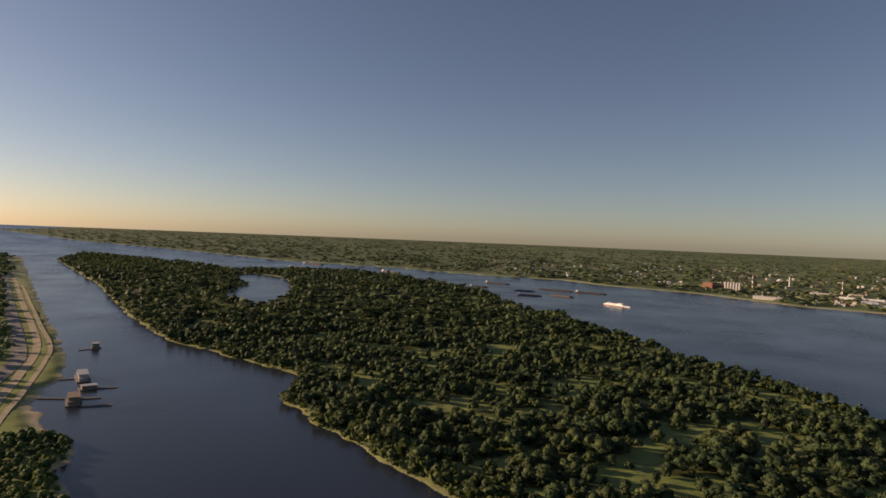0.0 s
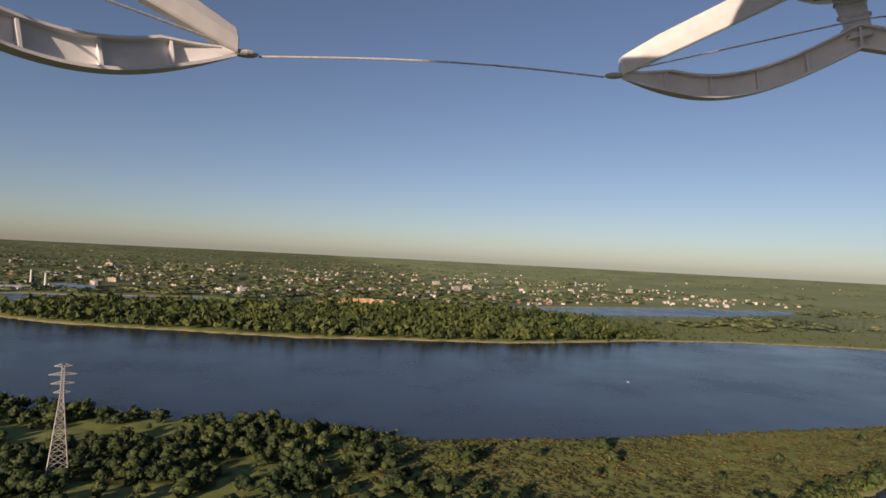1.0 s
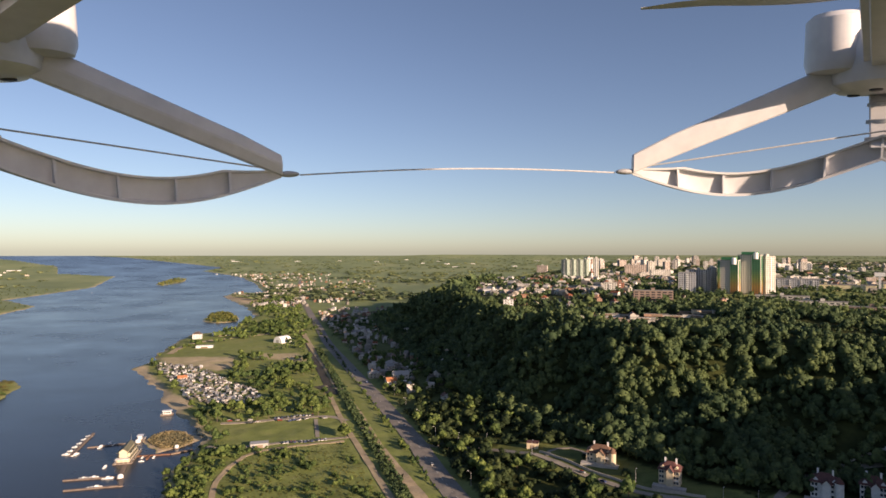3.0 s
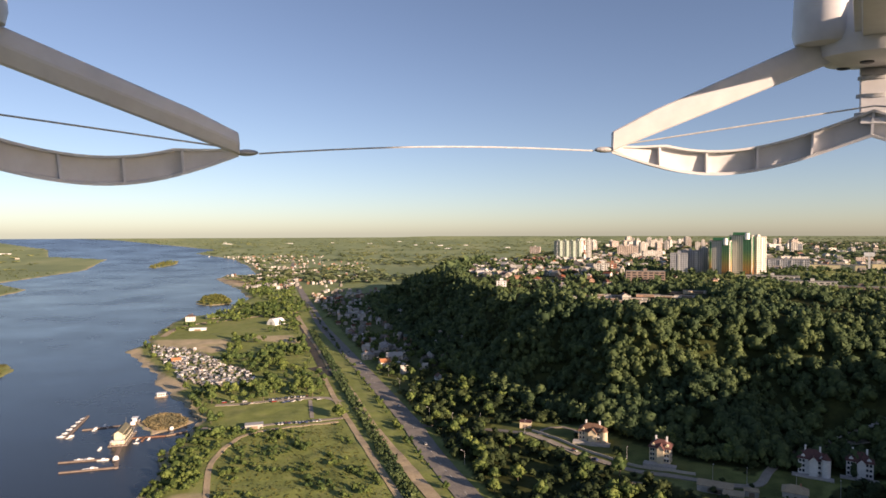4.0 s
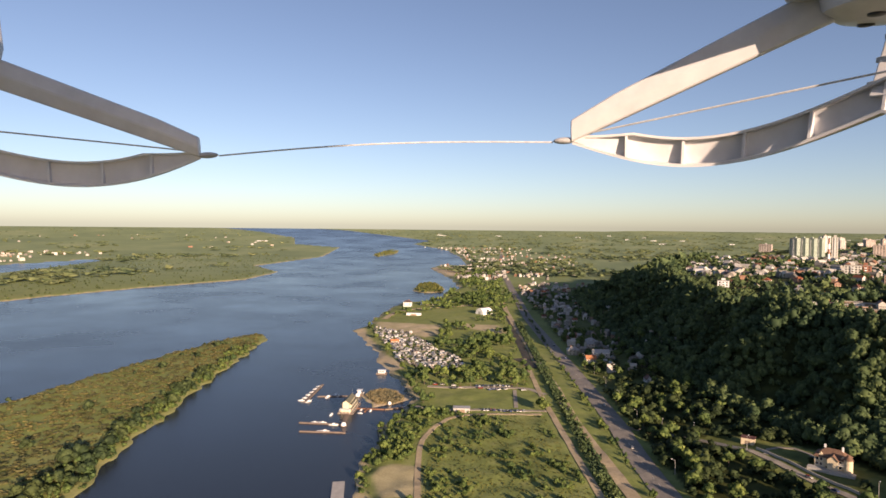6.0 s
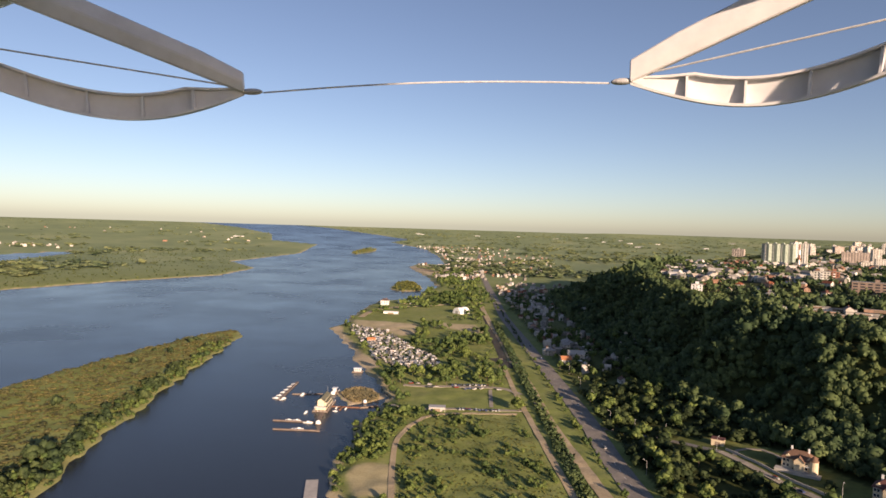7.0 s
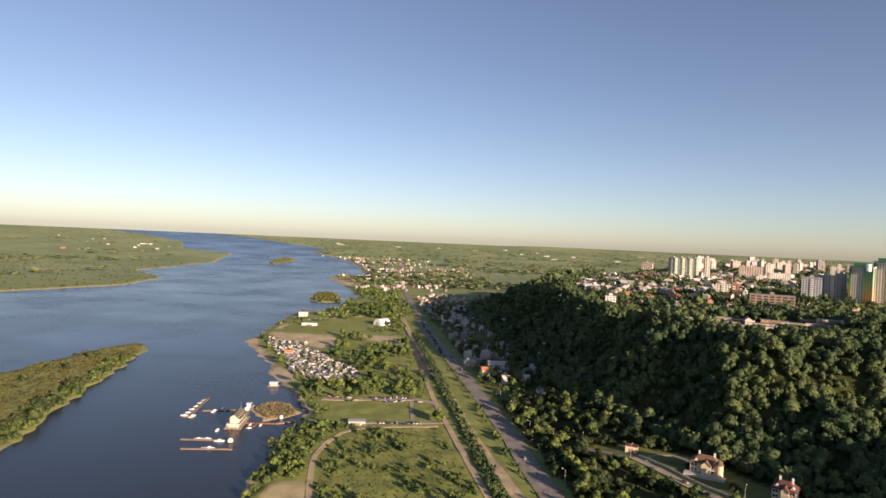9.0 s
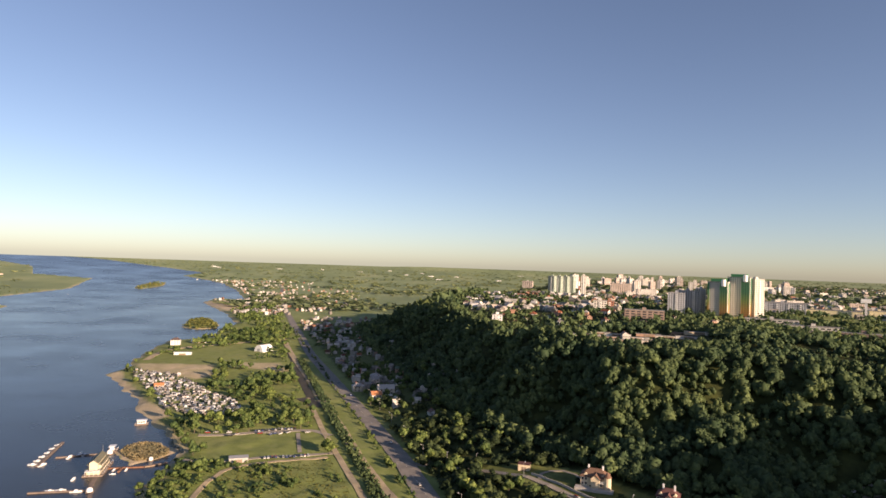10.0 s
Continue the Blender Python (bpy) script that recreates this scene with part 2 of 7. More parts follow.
def wobble(x, y, size, seed=0.0):
    """Smooth random relief, about -1 to 1, with a grain of that size."""
    out = np.zeros(np.shape(x))
    for i in range(5):
        a = 1.3 + 2.399 * i + seed
        f = (0.7 + 0.37 * i) * 2 * np.pi / size
        out = out + np.sin((x * np.cos(a) + y * np.sin(a)) * f + 5.1 * i + seed * 3 + 1.7 * np.sin((x * np.sin(a) - y * np.cos(a)) * f * 0.6 + i)) / (1.5 + 0.4 * i)
    return out / 1.8


def step(v):
    v = np.clip(v, 0, 1)
    return v * v * (3 - 2 * v)


ROAD_O, ROAD_U = (9.0, 329.0), (-0.298, 0.9546)


def beside_road(x, y):
    """Metres to the right of the embankment road, and along it."""
    dx, dy = x - ROAD_O[0], y - ROAD_O[1]
    return dx * ROAD_U[1] - dy * ROAD_U[0], dx * ROAD_U[0] + dy * ROAD_U[1]


def hill_line(t):
    # from t -420 to -60 the hill is out of view, shaped for its shadow
    at = [-3500, -900, -420, -150, -60, 0, 50, 150, 300, 600, 800, 1000, 1200, 1700, 3000, 9000]
    foot = np.interp(t, at, [70, 60, 175, 218, 240, 150, 132, 98, 78, 84, 96, 125, 250, 700, 1500, 5000])
    crest = np.interp(t, at, [330, 330, 325, 335, 430, 385, 310, 220, 180, 215, 275, 370, 600, 1000, 2000, 6500])
    return foot, crest


def hill_at(x, y):
    s, t = beside_road(x, y)
    foot, crest = hill_line(t)
    w = crest - foot
    s = s + wobble(x, y, 170, 2.0) * np.minimum(24, w * 0.16)
    rise = step((s - foot) / w)
    apron = 7.0 * step((s - 25) / np.maximum(foot - 25, 1)) * (s > 0)
    dist = np.hypot(x, y)
    # the last term raises the unseen spur, to shade slope and villas
    top = 77 + 9 * step((s - crest) / 180) + 4 * wobble(x, y, 420, 4.0) - 35 * step((dist - 2600) / 6000) + 20 * step((-20 - t) / 80) * step((t + 620) / 200)
    return apron * (1 - rise) + rise * top + rise * (1 - rise) * 4 * 5 * wobble(x, y, 90, 7.0)


def shore(x, y):
    x = x + 5 * wobble(x, y, 60, 1.0)
    y = y + 5 * wobble(x, y, 55, 3.0)
    main = inside(MAIN, x, y)
    isle = np.minimum(inside(ISLE, x, y), -inside(LAGOON, x, y))
    rest = np.maximum.reduce([inside(FAR_ISLAND, x, y), inside(FAR_BANK, x, y), inside(ISLET, x, y), inside(ISLET_UP, x, y)])
    bar = inside(SANDBAR, x, y)
    return main, isle, rest, bar


def land_height(x, y, parts=None):
    main, isle, rest, bar = shore(x, y) if parts is None else parts
    any_land = np.maximum.reduce([main, isle, rest])
    z = np.where(any_land > 0, 0.3 + 2.2 * step(any_land / 14) + 0.5 * wobble(x, y, 35, 5.0) * step(any_land / 20), np.maximum(any_land * 0.3, -3))
    z = np.maximum(z, np.where(bar > -8, 0.45 * step((bar + 6) / 8) - 0.15, -9))
    hill = np.where(main > 30, hill_at(x, y), 0)
    return z + hill


def ground_z(x, y):
    return float(land_height(np.array([float(x)]), np.array([float(y)]))[0])


def mesh_from(name, verts, faces, material, smooth=False):
    """A mesh from arrays: faces all of one size."""
    verts, faces = np.asarray(verts, np.float32), np.asarray(faces, np.int32)
    me = bpy.data.meshes.new(name)
    n, k = faces.shape
    me.vertices.add(len(verts))
    me.vertices.foreach_set("co", verts.ravel())
    me.loops.add(n * k)
    me.loops.foreach_set("vertex_index", faces.ravel())
    me.polygons.add(n)
    me.polygons.foreach_set("loop_start", np.arange(0, n * k, k, dtype=np.int32))
    me.polygons.foreach_set("use_smooth", np.full(n, smooth))
    me.materials.append(material)
    me.update(calc_edges=True)
    return me


def sheet(az, rad):
    a, r = np.meshgrid(np.radians(az), rad)
    x, y = np.sin(a) * r, np.cos(a) * r
    n, m = len(rad), len(az)
    i = np.arange(n * m).reshape(n, m)
    j = np.roll(i, -1, 1)
    quads = np.stack([i[:-1], i[1:], j[1:], j[:-1]], -1).reshape(-1, 4)
    return x.ravel(), y.ravel(), quads


AZ = np.concatenate([np.linspace(-192, 44, 800), np.linspace(50, 162, 15)])
RAD = np.concatenate([[0.01, 60, 140, 220, 270], 300 * np.exp(np.linspace(0, math.log(2500 / 300), 240)), 2500 * np.exp(np.linspace(0.02, math.log(24400 / 2500), 70))])
gx, gy, gq = sheet(AZ, RAD)
gparts = shore(gx, gy)
gz = land_height(gx, gy, gparts)
wx, wy, wz, _ = drawn_in(gx, gy, gz)
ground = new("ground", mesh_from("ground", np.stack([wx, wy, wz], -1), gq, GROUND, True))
tagged(ground, "river banks of grass, woodland soil and sandy shores", "ground", kind="structure")


def attribute(name, values):
    ground.data.attributes.new(name, "FLOAT", "POINT").data.foreach_set("value", np.asarray(values, np.float32))


g_any = np.maximum.reduce(gparts[:3])
g_s, g_t = beside_road(gx, gy)
g_foot, g_crest = hill_line(g_t)
g_far = np.hypot(gx, gy)
on_hill = (gparts[0] > 30) & (g_s > g_foot)
beach = (1 - step((g_any - 2) / (4 + 5 * (wobble(gx, gy, 130, 8.0) > 0.2)))) * (g_any > -20)
glade = wobble(gx, gy, 150, 3.0) + 0.4 * wobble(gx, gy, 45, 1.0)
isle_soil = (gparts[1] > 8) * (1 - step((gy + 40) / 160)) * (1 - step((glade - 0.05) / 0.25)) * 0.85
attribute("sand", np.clip(np.maximum.reduce([beach * np.where(gparts[1] > -20, 0.2, 0.8), step(inside(BROWN_FIELD, gx, gy) / 8 + 0.3) * (0.75 + 0.25 * wobble(gx, gy, 40, 3.0)), (gparts[3] > -3) * 1.0, step(inside(BARE, gx, gy) / 4 + 0.3) * 0.6, step(inside(BEACH, gx, gy) / 5 + 0.4) * 0.9, step(inside(SPIT, gx, gy) / 20 + 0.6) * 1.0,
    step(inside(BRICK_FIELD, gx, gy) / 8 + 0.3) * 0.75]), 0, 1))
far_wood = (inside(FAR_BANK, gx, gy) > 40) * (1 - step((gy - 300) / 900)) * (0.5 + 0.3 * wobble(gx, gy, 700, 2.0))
# dark soil colour laid under the hill in place of its shade
foot_shade_soil = ((gparts[0] > 30) & (g_s > 21) & (g_s <= g_foot) & (g_t < 1150)) * (inside(VILLAS, gx, gy) < -2) * np.where(g_t > 200, 0.6, 0.9)
attribute("wood", np.clip(foot_shade_soil + step(inside(VILLAS, gx, gy) / 4) * (0.45 + 0.25 * wobble(gx, gy, 28, 4.0)) + np.where(on_hill, 1.0, 0.0) * (1 - step((g_s - g_crest - 120) / 120)) * (1 - step((g_far - 1500) / 600)) + isle_soil + far_wood, 0, 1))
# blends in the haze-pale land colour with distance
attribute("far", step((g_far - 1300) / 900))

ax, ay, aq = sheet(np.concatenate([np.linspace(-192, 44, 260), np.linspace(50, 162, 15)]), np.concatenate([[0.01, 150], 280 * np.exp(np.linspace(0, math.log(24400 / 280), 150))]))
vx, vy, vz, _ = drawn_in(ax, ay, np.zeros(ax.shape))
water = new("water", mesh_from("water", np.stack([vx, vy, vz], -1), aq, WATER, True))
tagged(water, "wide dark blue river with light ripples", "river", kind="structure")

# ---- trees ----
RNG = np.random.default_rng(7)


def ico():
    g = (1 + 5 ** 0.5) / 2
    v = np.array([(-1, g, 0), (1, g, 0), (-1, -g, 0), (1, -g, 0), (0, -1, g), (0, 1, g), (0, -1, -g), (0, 1, -g), (g, 0, -1), (g, 0, 1), (-g, 0, -1), (-g, 0, 1)], float)
    v /= np.linalg.norm(v[0])
    near = [(i, j, k) for i in range(12) for j in range(i + 1, 12) for k in range(j + 1, 12)
            if max(np.linalg.norm(v[i] - v[j]), np.linalg.norm(v[j] - v[k]), np.linalg.norm(v[i] - v[k])) < 1.1]
    return v, [(a, b, c) if np.dot(np.cross(v[b] - v[a], v[c] - v[a]), v[a]) > 0 else (a, c, b) for a, b, c in near]


def bush_cloud(lumps, sprays, tall, wide, spray, seed, base=0.0):
    """A crown of several rough lumps of foliage with sprays of leaves standing out of them; triangles only."""
    g = np.random.default_rng(seed)
    iv, it = ico()
    V, T, n = [], [], 0
    cs, rs = [], []
    for i in range(lumps):
        a = 2.4 * i + g.uniform(-0.5, 0.5)
        r = (0.0 if i == 0 else g.uniform(0.16, 0.30)) * wide
        z = base + tall * (0.62 if i == 0 else g.uniform(0.28, 0.60))
        R = np.array([wide * 0.28, wide * 0.28, tall * 0.36]) * (1.0 if i == 0 else g.uniform(0.55, 0.85))
        c = np.array([math.cos(a) * r, math.sin(a) * r, z])
        V.append(c + iv * R * g.uniform(0.72, 1.22, (12, 1)) + g.normal(size=(12, 3)) * 0.02)
        T.append(np.array(it) + n)
        n += 12
        cs.append(c)
        rs.append(R)
    k = g.integers(0, lumps, sprays)
    d = g.normal(size=(sprays, 3))
    d[:, 2] = np.abs(d[:, 2]) * 0.9 - 0.15
    d /= np.linalg.norm(d, axis=1)[:, None]
    c = np.array(cs)[k] + d * np.array(rs)[k] * g.uniform(0.9, 1.2, (sprays, 1))
    u = np.cross(d, g.normal(size=(sprays, 3)))
    u /= np.linalg.norm(u, axis=1)[:, None]
    w = np.cross(d, u) + d * g.uniform(-0.4, 0.9, (sprays, 1))
    s = spray * g.uniform(0.5, 1.3, (sprays, 1))
    q = np.stack([c - u * s, c + u * s * 0.8, c + w * s * 1.5], 1).reshape(-1, 3)
    V.append(q)
    T.append(np.arange(3 * sprays).reshape(-1, 3) + n)
    return np.concatenate(V), np.concatenate(T)


BUSH_CLOUDS = [bush_cloud(5, 86, 0.9, 1.0, 0.085, 40 + i) for i in range(6)]
MID_CLOUDS = [bush_cloud(3, 20, 0.9, 1.1, 0.15, 50 + i) for i in range(6)]
FAR_CLOUDS = [bush_cloud(1, 8, 1.0, 1.5, 0.34, 60 + i) for i in range(6)]


def trunk_mesh(name, seed):
    """A tapered, slightly bent trunk with four limbs, one metre tall at scale one."""
    g = random.Random(seed)
    bm = bmesh.new()

    def limb(p, q, r0, r1, sides=6):
        p, q = Vector(p), Vector(q)
        d = (q - p).normalized()
        a = d.orthogonal().normalized()
        b = d.cross(a)
        rings = []
        for c, r in ((p, r0), ((p + q) / 2 + a * r0 * 0.6, (r0 + r1) / 2), (q, r1)):
            rings.append([bm.verts.new(c + (a * math.cos(2 * math.pi * i / sides) + b * math.sin(2 * math.pi * i / sides)) * r) for i in range(sides)])
        for lo, hi in zip(rings, rings[1:]):
            for i in range(sides):
                bm.faces.new((lo[i], lo[(i + 1) % sides], hi[(i + 1) % sides], hi[i]))
    limb((0, 0, -0.04), (0.02, 0.01, 0.55), 0.03, 0.014)
    for i in range(4):
        a = i * 1.57 + g.uniform(-0.4, 0.4)
        z = g.uniform(0.25, 0.45)
        limb((0.01, 0, z), (math.cos(a) * 0.22, math.sin(a) * 0.22, z + g.uniform(0.18, 0.3)), 0.012, 0.004, 5)
    me = bpy.data.meshes.new(name)
    bm.to_mesh(me)
    bm.free()
    me.materials.append(BARK)
    return me


def scatter(n, box, seed):
    g = np.random.default_rng(seed)
    return g.uniform(box[0], box[1], n), g.uniform(box[2], box[3], n)


def wood(name, label, xs, ys, heights, clouds, material, category="woodland", wide=1.0):
    """Many trees as one stand."""
    g = np.random.default_rng(len(xs) + 3)
    z = land_height(xs, ys)
    V, Fc, n0 = [], [], 0
    pick = g.integers(0, len(clouds), len(xs))
    turn = g.uniform(0, 2 * np.pi, len(xs))
    for c in range(len(clouds)):
        i = np.nonzero(pick == c)[0]
        if not len(i):
            continue
        v, f = clouds[c]
        h = heights[i][:, None]
        w = h * wide * g.uniform(0.8, 1.2, len(i))[:, None]
        co, si = np.cos(turn[i])[:, None], np.sin(turn[i])[:, None]
        px = xs[i][:, None] + (v[:, 0] * co - v[:, 1] * si) * w
        py = ys[i][:, None] + (v[:, 0] * si + v[:, 1] * co) * w
        pz = z[i][:, None] + v[:, 2] * h
        q = np.stack(drawn_in(px, py, pz)[:3], -1).reshape(-1, 3)
        V.append(q)
        Fc.append((f[None] + (np.arange(len(i)) * len(v))[:, None, None]).reshape(-1, 3) + n0)
        n0 += len(q)
    ob = new(name, mesh_from(name, np.concatenate(V), np.concatenate(Fc), material, True))
    return tagged(ob, label, category, kind="stuff")


def keep(xs, ys, test):
    return xs[test], ys[test]


def in_view(x, y, near=255.0):
    a = np.degrees(np.arctan2(x, y))
    r = np.hypot(x, y)
    return ((a < 44) | (a > 166)) & (r > near)


def stand_of(name, label, xs, ys, heights, material, wide=1.0):
    """A wood in three grades of detail, by distance over the ground."""
    d = np.hypot(xs, ys)
    for lo, hi, clouds, suffix, w in ((0, 560, BUSH_CLOUDS, "", 1.0), (560, 1000, MID_CLOUDS, "_beyond", 1.0), (1000, 9e9, FAR_CLOUDS, "_far", 1.25)):
        m = (d >= lo) & (d < hi)
        if m.any():
            wood(name + suffix, label, xs[m], ys[m], heights[m], clouds, material, wide=wide * w)


# willow scrub and trees on the near island
ix, iy = scatter(68000, (-940, 160, -2300, 700), 1)
p = shore(ix, iy)
clear = wobble(ix, iy, 150, 3.0) + 0.4 * wobble(ix, iy, 45, 1.0)
dens = np.where(clear > 0.35, 0.10, np.where(clear > 0.1, 0.4, 0.85))
tip = step((iy + 40) / 160)
rim = ((ix > -470 + 0.05 * iy) & (p[1] < 24 - 10 * step((iy - 300) / 300)))
dens = np.where(rim, 0.7, dens * (1 - tip * np.where(iy > 130, 0.97, 0.75)))
dens = dens * (1 - 0.72 * step((np.hypot(ix, iy) - 700) / 700))
ok = (p[1] > 3) & in_view(ix, iy) & (RNG.random(len(ix)) < dens)
ix, iy = keep(ix, iy, ok)
hgt = np.random.default_rng(5).gamma(7.0, 1.12, len(ix)).clip(3.5, 14) * (1 - 0.2 * step((iy - 150) / 200))
stand_of("island_wood", "dense willow and poplar scrub on the river island", ix, iy, hgt, LEAF_DARK, 1.18)

# bushes along the island's shores and its downstream end
jx, jy = scatter(60000, (-940, 200, -3500, 80), 43)
j2, k2 = scatter(14000, (-300, 20, -920, -40), 45)
jx, jy = np.concatenate([jx, j2]), np.concatenate([jy, k2])
p = shore(jx, jy)
ok = (p[1] > 0.5) & in_view(jx, jy) & np.where(jy < -2250, RNG.random(len(jx)) < 0.30, (p[1] < 26) & (RNG.random(len(jx)) < 0.62))
jx, jy = keep(jx, jy, ok)
wood("island_fringe", "low bushes along the island's shores", jx, jy, np.random.default_rng(44).gamma(5, 0.75, len(jx)).clip(1.4, 7) * np.where(jy < -2250, 1.6, 1.0), FAR_CLOUDS, LEAF_ISLE, "scrub", wide=1.35)

# low reeds and sallow on the island's upstream end
rx, ry = scatter(15000, (-540, -280, -60, 700), 14)
p = shore(rx, ry)
ok = (p[1] > 5) & in_view(rx, ry) & (RNG.random(len(rx)) < 0.75 * step((ry + 60) / 160))
rx, ry = keep(rx, ry, ok)
wood("sallow_scrub", "low brown-olive sedge and sallow scrub", rx, ry, np.random.default_rng(15).uniform(0.5, 1.4, len(rx)), FAR_CLOUDS, LEAF_SEDGE, "scrub", wide=3.4)
rx, ry = scatter(30000, (-540, -200, -120, 712), 83)
p = shore(rx, ry)
ok = (p[1] > 0.8) & (p[1] < 17) & (rx > -480 + 0.02 * ry) & in_view(rx, ry) & (RNG.random(len(rx)) < 0.5)
rx, ry = keep(rx, ry, ok)
wood("island_rim_bushes", "bright yellow-green willow bushes on the island's shore", rx, ry, np.random.default_rng(84).gamma(5, 0.62, len(rx)).clip(1.0, 6.0), MID_CLOUDS, LEAF_BRIGHT, "scrub", wide=1.2)

# the wooded slope
hx, hy = scatter(58000, (-500, 520, 280, 1500), 2)
s, t = beside_road(hx, hy)
foot, crest = hill_line(t)
rel = (s - foot) / (crest - foot)
dens = np.where(rel < 0.02, 0, np.where(rel < 1.0, 0.95, np.where(s < crest + 210, np.where(t > 300, 0.22, 0.8) * (wobble(hx, hy, 120, 1.0) > -0.45) * (inside(GARAGE_YARD, hx, hy) < 0), 0.10)))
dens = dens * (1 - 0.5 * step((np.hypot(hx, hy) - 650) / 500)) * np.where(wobble(hx, hy, 80, 9.0) > 0.55, 0.25, 1)
a = np.degrees(np.arctan2(hx, hy))
ok = (RNG.random(len(hx)) < dens) & (a < 41)
hx, hy = keep(hx, hy, ok)
hgt = (np.random.default_rng(6).gamma(9.0, 1.0, len(hx)) * (1 + 0.34 * wobble(hx, hy, 95, 3.0) + 0.2 * wobble(hx, hy, 33, 6.0))).clip(4, 17)
hgt = hgt * np.where(beside_road(hx, hy)[0] > hill_line(beside_road(hx, hy)[1])[1] - 10, np.where(beside_road(hx, hy)[1] > 300, 0.52, 0.7), 1.0)
stand_of("hill_wood", "dense green deciduous wood on the steep hillside", hx, hy, hgt, LEAF, 0.95)

# garden trees among the plateau's houses
ga = np.radians(np.random.default_rng(71).uniform(-8, 44, 5200))
gd = 640 * np.exp(np.random.default_rng(72).uniform(0, 1.7, 5200))
px_, py_ = np.sin(ga) * gd, np.cos(ga) * gd
s, t = beside_road(px_, py_)
ok = (s > hill_line(t)[1] + 15) & (wobble(px_, py_, 170, 3.3) > -0.3) & (inside(GARAGE_YARD, px_, py_) < 0)
px_, py_ = keep(px_, py_, ok)
wood("plateau_trees", "garden and street trees among the plateau houses", px_, py_, np.random.default_rng(73).uniform(4, 8.5, len(px_)), FAR_CLOUDS, LEAF, "trees", wide=1.1)

# the dark slope behind, seen downstream
hx, hy = scatter(6000, (90, 700, -3000, -520), 12)
s, t = beside_road(hx, hy)
ok = (shore(hx, hy)[0] > 55) & (np.degrees(np.arctan2(hx, hy)) > 166) & (RNG.random(len(hx)) < 0.8)
hx, hy = keep(hx, hy, ok)
wood("downstream_wood", "shaded wood beside the embankment road", hx, hy, np.random.default_rng(13).uniform(6, 13, len(hx)), FAR_CLOUDS, LEAF, wide=1.1)

# woods over the water
fx, fy = scatter(30000, (-2400, -1000, -800, 2400), 3)
p = shore(fx, fy)
fi = inside(FAR_ISLAND, fx, fy)
ok = (p[2] > 6) & (fi > 6) & (RNG.random(len(fx)) < np.where(fy < 500, 0.8, 0.8 * (1 - step((fy - 500) / 500)) + 0.16))
fx, fy = keep(fx, fy, ok)
wood("opposite_island_wood", "band of green trees along the opposite island", fx, fy, np.random.default_rng(8).gamma(9, 1.5, len(fx)).clip(6, 22) * (1 - 0.78 * step((fy - 450) / 450)), FAR_CLOUDS, LEAF_ISLE, wide=0.9)

rr_ = 1700 * np.exp(np.random.default_rng(9).uniform(0, 2.4, 19000))
aa_ = np.radians(np.random.default_rng(10).uniform(-192, 44, 19000))
fx, fy = np.sin(aa_) * rr_, np.cos(aa_) * rr_
p = shore(fx, fy)
ok = (np.maximum(p[2], p[0]) > 25) & (wobble(fx, fy, 900, 6.0) > np.where((inside(FAR_ISLAND, fx, fy) > 0) & (fy > 600), 0.35, np.where((p[2] > 25) & (fy < 600), -0.6, -0.1)))
fx, fy = keep(fx, fy, ok)
wood("distant_forest", "low forest stretching to the horizon", fx, fy, np.random.default_rng(11).uniform(6, 13, len(fx)), FAR_CLOUDS, LEAF_HAZED, wide=3.2)

# tussocks and thickets of the meadow
mx_, my_ = scatter(9000, (-155, -18, 285, 480), 21)
ok = (inside(MEADOW, mx_, my_) > 1) & in_view(mx_, my_, 290)
mx_, my_ = keep(mx_, my_, ok)
thick = wobble(mx_, my_, 60, 2.5) + 0.3 * wobble(mx_, my_, 19, 1.0)
u_ = RNG.random(len(mx_))
big = (thick > 0.08) & (u_ < 0.17)
wood("meadow_thicket", "light green thickets scattered over the meadow", mx_[big], my_[big], np.random.default_rng(22).gamma(5, 0.45, big.sum()).clip(0.9, 4.6), BUSH_CLOUDS, LEAF_BRIGHT, "scrub", wide=1.2)
small = (~big) & (u_ > 0.62)
wood("meadow_tussocks", "yellow-green grass tussocks of the meadow", mx_[small], my_[small], np.random.default_rng(23).uniform(0.2, 0.55, small.sum()), FAR_CLOUDS, LEAF_OLIVE, "grass", wide=2.4)

# the wooded strip upstream
ux, uy = scatter(2600, (-560, -250, 1060, 2200), 26)
ok = (shore(ux, uy)[0] > 12) & (beside_road(ux, uy)[0] < -8) & (wobble(ux, uy, 220, 4.4) > -0.15) & (inside(PLAYFIELD, ux, uy) < 0) & (RNG.random(len(ux)) < 0.55)
ux, uy = keep(ux, uy, ok)
wood("upstream_wood", "leafy wood along the upstream bank", ux, uy, np.random.default_rng(27).uniform(5, 10, len(ux)), FAR_CLOUDS, LEAF_BRIGHT)

# bushes down to the water beside the meadow
tx, ty = scatter(3600, (-205, -118, 292, 470), 41)
p = shore(tx, ty)
ok = (p[0] > 1.5) & (inside(BARE, tx, ty) < -1.5) & (inside(MEADOW, tx, ty) < -5) & (inside(PARKING, tx, ty) < -3) & (p[3] < -4) & in_view(tx, ty, 300) & (RNG.random(len(tx)) < 0.26)
tx, ty = keep(tx, ty, ok)
wood("waterside_thicket", "bright green bushes reaching down to the water", tx, ty, np.random.default_rng(42).gamma(5, 0.55, len(tx)).clip(1.2, 5.5), BUSH_CLOUDS, LEAF_BRIGHT, "scrub", wide=1.15)

